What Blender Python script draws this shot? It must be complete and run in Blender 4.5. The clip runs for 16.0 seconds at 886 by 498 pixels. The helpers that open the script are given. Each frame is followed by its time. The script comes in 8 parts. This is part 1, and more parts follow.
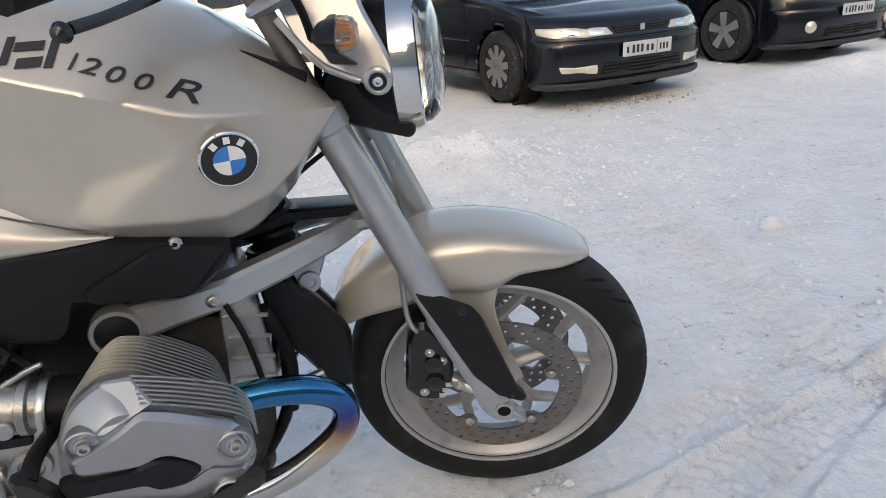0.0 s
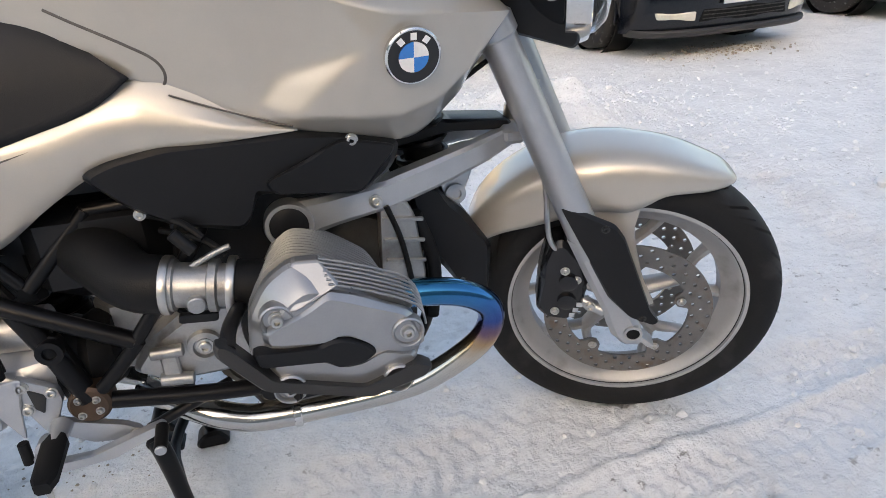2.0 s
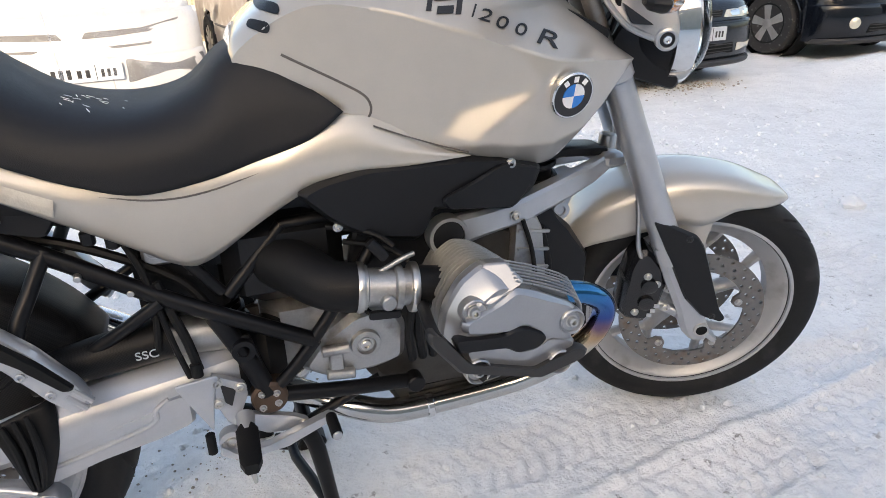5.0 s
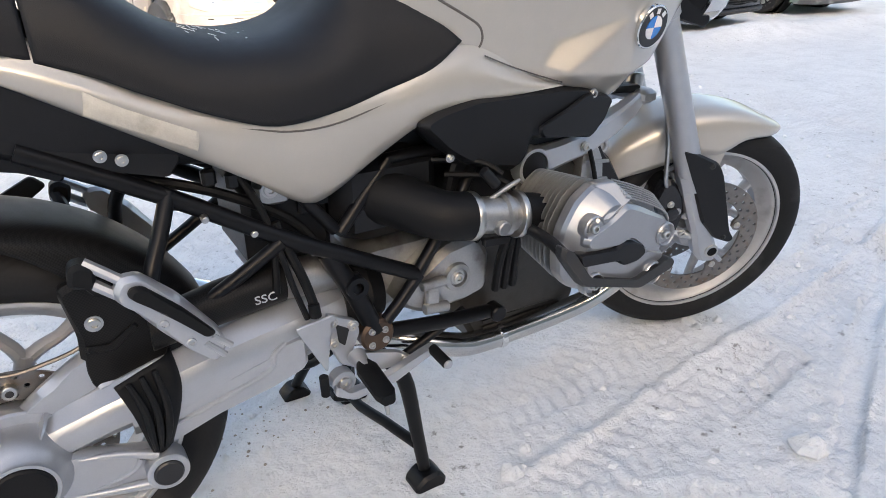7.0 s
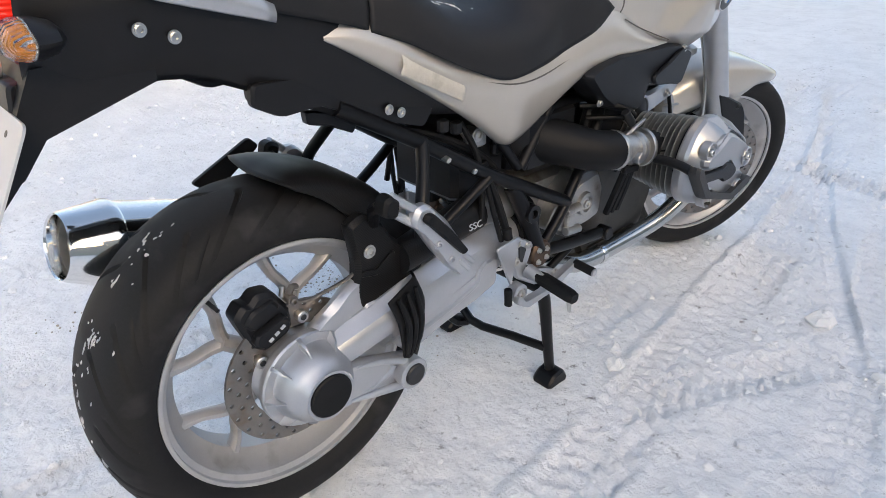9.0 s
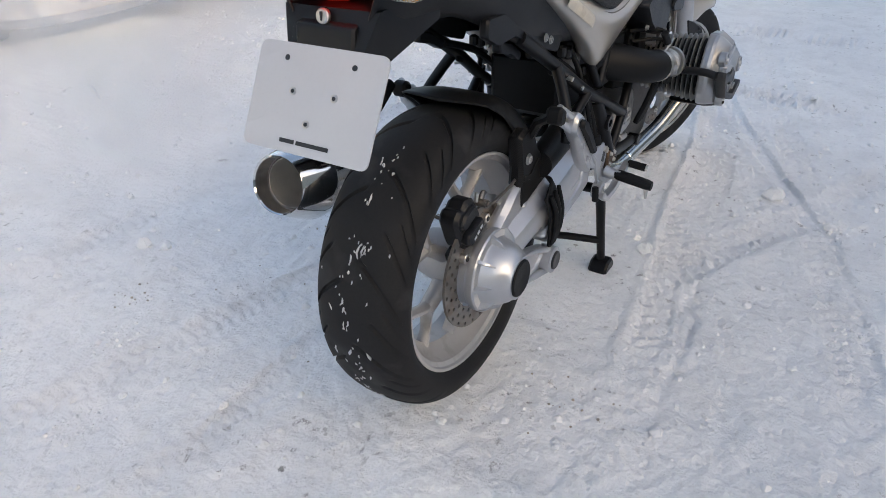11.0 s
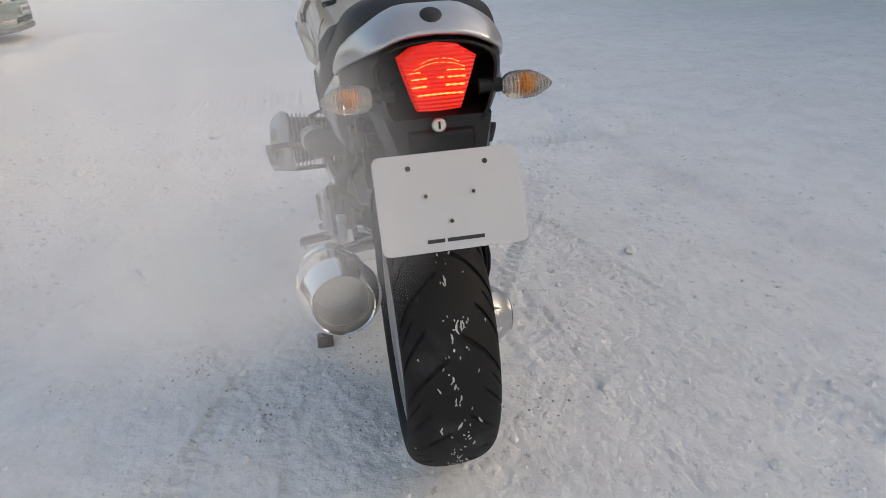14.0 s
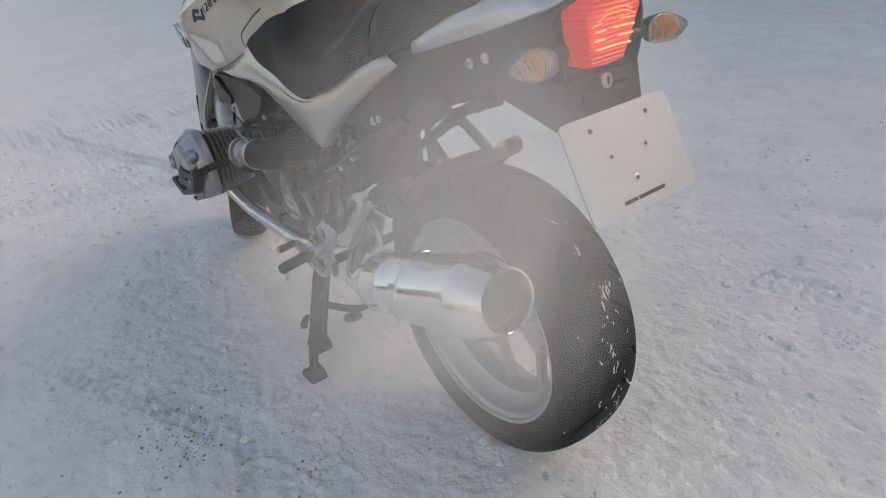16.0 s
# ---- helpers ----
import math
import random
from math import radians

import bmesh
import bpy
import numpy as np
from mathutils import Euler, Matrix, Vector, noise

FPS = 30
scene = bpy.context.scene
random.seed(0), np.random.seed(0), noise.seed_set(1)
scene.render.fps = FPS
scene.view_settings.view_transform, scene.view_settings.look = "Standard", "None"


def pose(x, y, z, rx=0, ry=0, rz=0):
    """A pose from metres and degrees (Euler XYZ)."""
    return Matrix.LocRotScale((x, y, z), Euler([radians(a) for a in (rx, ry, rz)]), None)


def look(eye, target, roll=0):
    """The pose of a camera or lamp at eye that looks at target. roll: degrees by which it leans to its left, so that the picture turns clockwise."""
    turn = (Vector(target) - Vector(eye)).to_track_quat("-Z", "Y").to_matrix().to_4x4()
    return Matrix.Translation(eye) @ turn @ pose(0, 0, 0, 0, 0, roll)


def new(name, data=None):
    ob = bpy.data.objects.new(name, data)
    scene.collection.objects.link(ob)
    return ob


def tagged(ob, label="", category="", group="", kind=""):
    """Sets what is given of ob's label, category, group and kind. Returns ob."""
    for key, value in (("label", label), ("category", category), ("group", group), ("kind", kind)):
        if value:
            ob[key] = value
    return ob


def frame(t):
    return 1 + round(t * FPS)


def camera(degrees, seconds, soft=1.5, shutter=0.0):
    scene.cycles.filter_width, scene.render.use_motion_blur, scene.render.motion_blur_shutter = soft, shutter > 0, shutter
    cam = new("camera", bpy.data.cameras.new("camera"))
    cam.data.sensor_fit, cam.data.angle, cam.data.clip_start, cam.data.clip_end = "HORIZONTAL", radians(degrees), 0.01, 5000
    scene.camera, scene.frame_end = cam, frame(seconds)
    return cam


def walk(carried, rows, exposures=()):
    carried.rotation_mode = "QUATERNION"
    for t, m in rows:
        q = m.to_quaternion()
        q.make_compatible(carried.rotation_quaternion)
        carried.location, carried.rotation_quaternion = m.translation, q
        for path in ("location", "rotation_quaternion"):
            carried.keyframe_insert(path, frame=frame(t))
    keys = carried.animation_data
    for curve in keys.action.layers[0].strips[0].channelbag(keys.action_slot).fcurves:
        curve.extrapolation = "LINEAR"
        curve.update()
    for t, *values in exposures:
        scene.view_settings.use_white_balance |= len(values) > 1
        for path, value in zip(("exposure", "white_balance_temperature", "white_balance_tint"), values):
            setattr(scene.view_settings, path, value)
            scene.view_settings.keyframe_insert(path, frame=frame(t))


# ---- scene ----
# camera and its way round the motorcycle
cam = camera(67.9, 16.0, soft=0.9)
ROWS = [
    (0.0, 1.0443, -1.0627, 1.0578, 67.716, 3.589, -20.392),
    (0.5, 1.0371, -1.0761, 1.0191, 65.833, 2.591, -21.086),
    (1.0, 0.9923, -1.0766, 0.9969, 63.582, 2.669, -19.020),
    (1.5, 0.9374, -1.0678, 1.0048, 63.818, 3.058, -16.758),
    (2.0, 0.8901, -1.0596, 1.0101, 64.094, 2.938, -14.455),
    (2.5, 0.8352, -1.0570, 1.0139, 64.285, 2.788, -11.933),
    (3.0, 0.7692, -1.0690, 1.0218, 64.182, 3.015, -9.266),
    (3.5, 0.7017, -1.1053, 1.0469, 65.096, 2.888, -11.242),
    (6.0, 0.3613, -1.1288, 1.0635, 66.891, 0.626, -25.350),
    (6.5, 0.2528, -1.1003, 1.0423, 65.694, 0.189, -28.752),
    (7.0, 0.1403, -1.0262, 1.0033, 64.811, 0.380, -31.603),
    (7.5, -0.0228, -0.9329, 1.0100, 64.035, 1.457, -32.191),
    (8.0, -0.1538, -0.8711, 1.0128, 62.638, 1.290, -32.749),
    (8.5, -0.3044, -0.8734, 1.0041, 61.976, 0.621, -39.567),
    (9.0, -0.4311, -0.9024, 1.0385, 62.344, 0.077, -42.927),
    (9.5, -0.5649, -0.8811, 1.0501, 60.307, 0.822, -43.752),
    (12.0, -1.1839, -0.3851, 1.0863, 60.112, 2.094, -69.638),
    (12.5, -1.2478, -0.2461, 1.1116, 60.481, 3.218, -75.620),
    (13.0, -1.3559, -0.0617, 1.1335, 62.330, 3.754, -86.142),
    (13.5, -1.3415, 0.0643, 1.1371, 64.416, 1.655, -91.750),
    (14.0, -1.2790, 0.1890, 1.1407, 64.334, 3.028, -101.007),
    (14.5, -1.2246, 0.2991, 1.1484, 64.286, 3.541, -106.466),
    (15.0, -1.1805, 0.5238, 1.1470, 63.274, 4.036, -114.977),
    (15.5, -1.1071, 0.6676, 1.1454, 62.211, 3.414, -119.336),
    (16.0, -0.9323, 0.7700, 1.1285, 62.018, 5.770, -126.817),
]
walk(cam, [(t, pose(x, y, z, rx, ry, rz)) for t, x, y, z, rx, ry, rz in ROWS], exposures=[(0.0, 1.27, 7450, 11), (1.5, 1.42, 7400, 12), (3.5, 1.72, 7400, 12), (6.2, 1.56, 7200, 12), (8.0, 1.76, 7150, 12), (9.5, 1.50, 7100, 11), (12.5, 1.13, 7480, 12), (14.0, 1.03, 7950, 12), (16.0, 0.97, 8000, 12)])

# winter sky and a low sun, which an unseen wall added behind the camera keeps off the motorcycle
world = bpy.data.worlds.new("winter_sky")
scene.world = world
world.use_nodes = True
wn = world.node_tree
sky = wn.nodes.new("ShaderNodeTexSky")
sky.sky_type = "NISHITA"
sky.sun_disc = False
SUN_ELEV, SUN_AZ = 20.0, 196.0
sky.sun_elevation, sky.sun_rotation = radians(SUN_ELEV), radians(SUN_AZ)
sky.air_density, sky.dust_density, sky.ozone_density = 1.0, 4.0, 1.0
wn.links.new(sky.outputs["Color"], wn.nodes["Background"].inputs["Color"])
wn.nodes["Background"].inputs["Strength"].default_value = 0.15
sun = new("sun", bpy.data.lights.new("sun", "SUN"))
sun.data.energy, sun.data.angle, sun.data.color = 2.2, radians(0.6), (1.0, 0.90, 0.76)
az, el = radians(SUN_AZ), radians(SUN_ELEV)
toward = Vector((math.sin(az) * math.cos(el), math.cos(az) * math.cos(el), math.sin(el)))
sun.matrix_basis = look(toward * 30, (0, 0, 0))


# ---------- materials ----------
def material(name, base, rough=0.5, metal=0.0, vary=0.12, scale=14.0, bump=0.0, bump_scale=300.0, coat=0.0, dirt=None, dirt_amount=0.0,
             dirt_scale=6.0, random_tint=0.0, spec=0.5):
    """A surface with tone changes at two scales, fine relief and, where given, dirt in patches."""
    m = bpy.data.materials.new(name)
    m.use_nodes = True
    nt = m.node_tree
    b = nt.nodes["Principled BSDF"]
    b.inputs["Roughness"].default_value, b.inputs["Metallic"].default_value = rough, metal
    b.inputs["Coat Weight"].default_value = coat
    b.inputs["Coat Roughness"].default_value = 0.06
    b.inputs["Specular IOR Level"].default_value = spec
    tc = nt.nodes.new("ShaderNodeTexCoord")
    big, fine = nt.nodes.new("ShaderNodeTexNoise"), nt.nodes.new("ShaderNodeTexNoise")
    big.inputs["Scale"].default_value, fine.inputs["Scale"].default_value = scale, scale * 13
    big.inputs["Detail"].default_value = fine.inputs["Detail"].default_value = 4
    for n in (big, fine):
        nt.links.new(tc.outputs["Object"], n.inputs["Vector"])
    mix = nt.nodes.new("ShaderNodeMath")
    mix.operation = "MULTIPLY_ADD"
    nt.links.new(fine.outputs["Fac"], mix.inputs[0])
    mix.inputs[1].default_value = 0.5
    nt.links.new(big.outputs["Fac"], mix.inputs[2])
    ramp = nt.nodes.new("ShaderNodeMapRange")
    ramp.inputs[1].default_value, ramp.inputs[2].default_value = 0.45, 1.05
    ramp.inputs[3].default_value, ramp.inputs[4].default_value = 1 - vary, 1 + vary
    nt.links.new(mix.outputs[0], ramp.inputs[0])
    col = nt.nodes.new("ShaderNodeVectorMath")
    col.operation = "SCALE"
    col.inputs[0].default_value = base
    nt.links.new(ramp.outputs[0], col.inputs["Scale"])
    out = col.outputs[0]
    if random_tint:
        info = nt.nodes.new("ShaderNodeObjectInfo")
        rr = nt.nodes.new("ShaderNodeMapRange")
        rr.inputs[3].default_value, rr.inputs[4].default_value = 1 - random_tint, 1 + random_tint
        nt.links.new(info.outputs["Random"], rr.inputs[0])
        s2 = nt.nodes.new("ShaderNodeVectorMath")
        s2.operation = "SCALE"
        nt.links.new(out, s2.inputs[0])
        nt.links.new(rr.outputs[0], s2.inputs["Scale"])
        out = s2.outputs[0]
    if dirt:
        dn = nt.nodes.new("ShaderNodeTexNoise")
        dn.inputs["Scale"].default_value, dn.inputs["Detail"].default_value = dirt_scale, 8
        nt.links.new(tc.outputs["Object"], dn.inputs["Vector"])
        dr = nt.nodes.new("ShaderNodeMapRange")
        dr.inputs[1].default_value, dr.inputs[2].default_value = 0.62 - 0.25 * dirt_amount, 0.75 - 0.1 * dirt_amount
        dr.inputs[4].default_value = min(1.0, 0.4 + dirt_amount)
        nt.links.new(dn.outputs["Fac"], dr.inputs[0])
        dm = nt.nodes.new("ShaderNodeMix")
        dm.data_type = "RGBA"
        nt.links.new(dr.outputs[0], dm.inputs["Factor"])
        nt.links.new(out, dm.inputs["A"])
        dm.inputs["B"].default_value = (*dirt, 1)
        out = dm.outputs["Result"]
    nt.links.new(out, b.inputs["Base Color"])
    rv = nt.nodes.new("ShaderNodeMapRange")
    rv.inputs[3].default_value, rv.inputs[4].default_value = max(0.02, rough * 0.8), min(1, rough * 1.2)
    nt.links.new(big.outputs["Fac"], rv.inputs[0])
    nt.links.new(rv.outputs[0], b.inputs["Roughness"])
    if bump:
        bn = nt.nodes.new("ShaderNodeTexNoise")
        bn.inputs["Scale"].default_value, bn.inputs["Detail"].default_value = bump_scale, 3
        nt.links.new(tc.outputs["Object"], bn.inputs["Vector"])
        bp = nt.nodes.new("ShaderNodeBump")
        bp.inputs["Strength"].default_value, bp.inputs["Distance"].default_value = bump, 0.002
        nt.links.new(bn.outputs["Fac"], bp.inputs["Height"])
        nt.links.new(bp.outputs[0], b.inputs["Normal"])
    return m


def glowing(name, base, strength, rough=0.2):
    m = material(name, base, rough, vary=0.05)
    b = m.node_tree.nodes["Principled BSDF"]
    b.inputs["Emission Color"].default_value = (*base, 1)
    b.inputs["Emission Strength"].default_value = strength
    return m


def clear(name, tint=(1, 1, 1), rough=0.03, ior=1.45):
    m = material(name, tint, rough, vary=0.02)
    b = m.node_tree.nodes["Principled BSDF"]
    b.inputs["Transmission Weight"].default_value, b.inputs["IOR"].default_value = 1.0, ior
    return m


PAINT = material("champagne_silver_paint", (0.478, 0.450, 0.405), 0.34, 0.40, 0.03, 30, coat=1.0)
SILVER = material("silver_painted_casting", (0.47, 0.485, 0.51), 0.33, 0.66, 0.06, 30, 0.05, 900)
COVER = material("valve_cover_metal", (0.37, 0.375, 0.385), 0.30, 0.75, 0.06, 30, 0.04, 900)
CAST = material("cast_aluminium", (0.42, 0.42, 0.415), 0.42, 0.85, 0.14, 22, 0.15, 500, dirt=(0.12, 0.1, 0.08), dirt_amount=0.25, dirt_scale=18)
WHEEL = material("silver_wheel_paint", (0.46, 0.46, 0.465), 0.42, 0.42, 0.06, 25, dirt=(0.22, 0.2, 0.18), dirt_amount=0.15, dirt_scale=14)
OUTLET = material("dull_outlet_steel", (0.50, 0.48, 0.45), 0.42, 0.6, 0.15, 30)
CHROME = material("polished_steel", (0.80, 0.79, 0.77), 0.10, 1.0, 0.04, 20)
PIPE = material("worn_pipe_steel", (0.55, 0.54, 0.52), 0.17, 1.0, 0.10, 16)
STEEL = material("bolt_steel", (0.55, 0.54, 0.52), 0.35, 1.0, 0.1, 80)
DISC = material("brake_disc_steel", (0.24, 0.22, 0.20), 0.42, 0.9, 0.15, 40, dirt=(0.2, 0.12, 0.07), dirt_amount=0.35, dirt_scale=25)
BLACK = material("black_plastic", (0.0085, 0.0088, 0.0102), 0.42, 0.0, 0.15, 20, 0.10, 700, spec=0.28)
FRAME = material("black_frame_paint", (0.005, 0.005, 0.006), 0.36, 0.0, 0.15, 25, 0.06, 900, spec=0.25)
GLOSS = material("gloss_black_plastic", (0.012, 0.012, 0.014), 0.22, 0.0, 0.1, 25)
RUBBER = material("tyre_rubber", (0.012, 0.012, 0.0128), 0.68, 0.0, 0.3, 18, 0.07, 400, spec=0.25, dirt=(0.045, 0.045, 0.047), dirt_amount=0.25, dirt_scale=11)
HOSE = material("black_rubber", (0.006, 0.006, 0.0065), 0.55, 0.0, 0.15, 30, 0.15, 400, spec=0.22)
SEAT = material("black_seat_vinyl", (0.013, 0.0132, 0.015), 0.58, 0.0, 0.12, 12, 0.25, 900, spec=0.32)
WHITE = material("white_plate_plastic", (0.50, 0.52, 0.55), 0.35, 0.0, 0.03, 12)
INK = material("black_print", (0.015, 0.015, 0.016), 0.4)
BLUE = material("blue_enamel", (0.02, 0.20, 0.62), 0.25, coat=0.5)
WHITE_ENAMEL = material("white_enamel", (0.82, 0.82, 0.82), 0.25, coat=0.5)
TAPE = material("worn_beige_tape", (0.50, 0.47, 0.41), 0.55, 0.0, 0.12, 40, 0.4, 120, dirt=(0.3, 0.27, 0.22), dirt_amount=0.35, dirt_scale=30)
BRASS = material("anodised_bronze", (0.10, 0.065, 0.045), 0.45, 0.7, 0.15, 60)
AMBER = material("amber_bulb", (0.86, 0.30, 0.04), 0.25)
REFLECTOR = material("bright_reflector", (0.85, 0.85, 0.84), 0.12, 1.0, 0.03)
LENS = clear("clear_lens", (0.96, 0.97, 0.98), 0.06)
LENS_RIBBED = clear("ribbed_lens", (0.96, 0.96, 0.95), 0.14)
SIGNAL_CUP = material("satin_signal_reflector", (0.70, 0.66, 0.60), 0.20, 0.9, 0.06, 60)
RED = glowing("lit_red_tail_lens", (0.66, 0.020, 0.012), 0.30, 0.18)
RED_HOT = glowing("lit_tail_filaments", (1.0, 0.22, 0.06), 1.25, 0.2)


def ribbed(m, across, size):
    """Adds moulded ribs to a lens."""
    nt = m.node_tree
    tc = nt.nodes.new("ShaderNodeTexCoord")
    wave = nt.nodes.new("ShaderNodeTexWave")
    wave.bands_direction = across
    wave.inputs["Scale"].default_value = size
    nt.links.new(tc.outputs["Object"], wave.inputs["Vector"])
    bp = nt.nodes.new("ShaderNodeBump")
    bp.inputs["Strength"].default_value, bp.inputs["Distance"].default_value = 0.7, 0.004
    nt.links.new(wave.outputs["Fac"], bp.inputs["Height"])
    nt.links.new(bp.outputs[0], m.node_tree.nodes["Principled BSDF"].inputs["Normal"])


ribbed(LENS_RIBBED, "Y", 62)
ribbed(RED, "Z", 48)


def heat_tint():
    """Exhaust steel, coloured by heat: blue at the port, straw and then bare further down."""
    m = material("heat_tinted_exhaust", (0.7, 0.69, 0.66), 0.16, 1.0, 0.06, 30)
    nt = m.node_tree
    b = nt.nodes["Principled BSDF"]
    tc = nt.nodes.new("ShaderNodeTexCoord")
    sx = nt.nodes.new("ShaderNodeSeparateXYZ")
    nt.links.new(tc.outputs["Object"], sx.inputs[0])
    wob = nt.nodes.new("ShaderNodeTexNoise")
    wob.inputs["Scale"].default_value = 25
    nt.links.new(tc.outputs["Object"], wob.inputs["Vector"])
    add = nt.nodes.new("ShaderNodeMath")
    add.operation = "MULTIPLY_ADD"
    nt.links.new(wob.outputs["Fac"], add.inputs[0])
    add.inputs[1].default_value = 0.03
    nt.links.new(sx.outputs["Z"], add.inputs[2])
    ramp = nt.nodes.new("ShaderNodeValToRGB")
    mr = nt.nodes.new("ShaderNodeMapRange")
    mr.inputs[1].default_value, mr.inputs[2].default_value = 0.34, 0.56
    nt.links.new(add.outputs[0], mr.inputs[0])
    nt.links.new(mr.outputs[0], ramp.inputs[0])
    e = ramp.color_ramp.elements
    e[0].position, e[0].color = 0.0, (0.56, 0.55, 0.52, 1)
    e[1].position, e[1].color = 1.0, (0.04, 0.22, 0.36, 1)
    for p, c in ((0.2, (0.66, 0.6, 0.5, 1)), (0.33, (0.55, 0.36, 0.2, 1)), (0.43, (0.22, 0.14, 0.2, 1)), (0.55, (0.05, 0.10, 0.32, 1)), (0.78, (0.05, 0.2, 0.45, 1))):
        x = ramp.color_ramp.elements.new(p)
        x.color = c
    nt.links.new(ramp.outputs[0], b.inputs["Base Color"])
    return m


HEAT = heat_tint()


def carbon():
    m = material("woven_carbon", (0.02, 0.02, 0.021), 0.45, 0.0, 0.1, 30, spec=0.16)
    nt = m.node_tree
    tc = nt.nodes.new("ShaderNodeTexCoord")
    ch = nt.nodes.new("ShaderNodeTexChecker")
    ch.inputs["Scale"].default_value = 420
    ch.inputs["Color1"].default_value, ch.inputs["Color2"].default_value = (0.006, 0.006, 0.0065, 1), (0.014, 0.0138, 0.014, 1)
    nt.links.new(tc.outputs["Object"], ch.inputs["Vector"])
    nt.links.new(ch.outputs["Color"], nt.nodes["Principled BSDF"].inputs["Base Color"])
    return m


CARBON = carbon()


def snow_material(name="packed_snow", dirt_amount=1.0):
    m = bpy.data.materials.new(name)
    m.use_nodes = True
    nt = m.node_tree
    b = nt.nodes["Principled BSDF"]
    b.inputs["Roughness"].default_value = 0.6
    b.inputs["Specular IOR Level"].default_value = 0.25
    tc = nt.nodes.new("ShaderNodeTexCoord")

    def tex(scale, detail=6, rough=0.6):
        n = nt.nodes.new("ShaderNodeTexNoise")
        n.inputs["Scale"].default_value, n.inputs["Detail"].default_value, n.inputs["Roughness"].default_value = scale, detail, rough
        nt.links.new(tc.outputs["Object"], n.inputs["Vector"])
        return n

    def mapped(sock, a, c, lo, hi):
        r = nt.nodes.new("ShaderNodeMapRange")
        r.inputs[1].default_value, r.inputs[2].default_value, r.inputs[3].default_value, r.inputs[4].default_value = a, c, lo, hi
        nt.links.new(sock, r.inputs[0])
        return r.outputs[0]

    def blend(fac, a, c):
        x = nt.nodes.new("ShaderNodeMix")
        x.data_type = "RGBA"
        nt.links.new(fac, x.inputs["Factor"])
        for key, v in (("A", a), ("B", c)):
            if isinstance(v, tuple):
                x.inputs[key].default_value = (*v, 1)
            else:
                nt.links.new(v, x.inputs[key])
        return x.outputs["Result"]

    wide, mid, fine, grit = tex(0.8), tex(5.0), tex(60.0), tex(30.0, 4, 0.7)
    clump = tex(2.2, 5, 0.65)
    c = blend(mapped(wide.outputs["Fac"], 0.35, 0.7, 0, 1), (0.885, 0.885, 0.88), (0.82, 0.82, 0.82))
    c = blend(mapped(mid.outputs["Fac"], 0.45, 0.75, 0, 0.38 * dirt_amount), c, (0.58, 0.58, 0.58))
    c = blend(mapped(tex(14.0, 6, 0.7).outputs["Fac"], 0.52, 0.68, 0, 0.22 * dirt_amount), c, (0.58, 0.58, 0.575))
    c = blend(mapped(tex(40.0, 6, 0.75).outputs["Fac"], 0.54, 0.68, 0, 0.18 * dirt_amount), c, (0.54, 0.54, 0.53))
    speck = nt.nodes.new("ShaderNodeMath")
    speck.operation = "MULTIPLY"
    nt.links.new(mapped(grit.outputs["Fac"], 0.60, 0.68, 0, 1), speck.inputs[0])
    nt.links.new(mapped(clump.outputs["Fac"], 0.47, 0.62, 0.04, 0.8 * dirt_amount), speck.inputs[1])
    c = blend(speck.outputs[0], c, (0.20, 0.185, 0.17))
    nt.links.new(c, b.inputs["Base Color"])
    h = nt.nodes.new("ShaderNodeMath")
    h.operation = "MULTIPLY_ADD"
    nt.links.new(fine.outputs["Fac"], h.inputs[0])
    h.inputs[1].default_value = 0.12
    nt.links.new(tex(34.0, 6, 0.6).outputs["Fac"], h.inputs[2])
    bp = nt.nodes.new("ShaderNodeBump")
    bp.inputs["Strength"].default_value, bp.inputs["Distance"].default_value = 0.65, 0.026
    nt.links.new(h.outputs[0], bp.inputs["Height"])
    nt.links.new(bp.outputs[0], b.inputs["Normal"])
    return m


SNOW = snow_material()
GRIT = material("dirty_snow_grit", (0.34, 0.30, 0.25), 0.9, 0.0, 0.4, 60)
SNOW_CLEAN = snow_material("fresh_snow", 0.0)
SLUSH = material("half_melted_snow", (0.46, 0.47, 0.48), 0.5, 0.0, 0.35, 90)

GUARD = material("dark_grey_plastic", (0.030, 0.030, 0.031), 0.5, 0.0, 0.15, 30, 0.15, 500, spec=0.35)
# darker than CAST: grime, plus deep shade between fins put into the colour
FIN = material("grimy_shaded_fin_aluminium", (0.27, 0.268, 0.26), 0.4, 0.8, 0.15, 22, 0.1, 500)
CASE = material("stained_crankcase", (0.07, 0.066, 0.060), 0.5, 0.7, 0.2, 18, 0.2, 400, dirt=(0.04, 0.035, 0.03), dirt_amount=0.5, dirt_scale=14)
# colour of shade, for thin tubes laid along grooves and panel gaps
SHADOW_GAP = material("shaded_panel_gap", (0.10, 0.09, 0.08), 0.7, 0.0, 0.3, 40)
# black trim, and shade painted into recesses: fin gaps, axle bore, intakes
DARK = material("shade_and_trim_black", (0.006, 0.006, 0.006), 0.7, 0.0, 0.2, 20, spec=0.2)
PLASTER = material("grey_plaster", (0.30, 0.29, 0.27), 0.9, 0.0, 0.15, 0.6, 0.3, 40)
SIDING = material("cream_siding", (0.42, 0.36, 0.25), 0.6, 0.0, 0.08, 2.0)
CAR_BLACK = material("black_car_paint", (0.004, 0.0055, 0.009), 0.20, 0.0, 0.1, 4, spec=0.35, coat=0.25, dirt=(0.05, 0.05, 0.055), dirt_amount=0.05, dirt_scale=3)
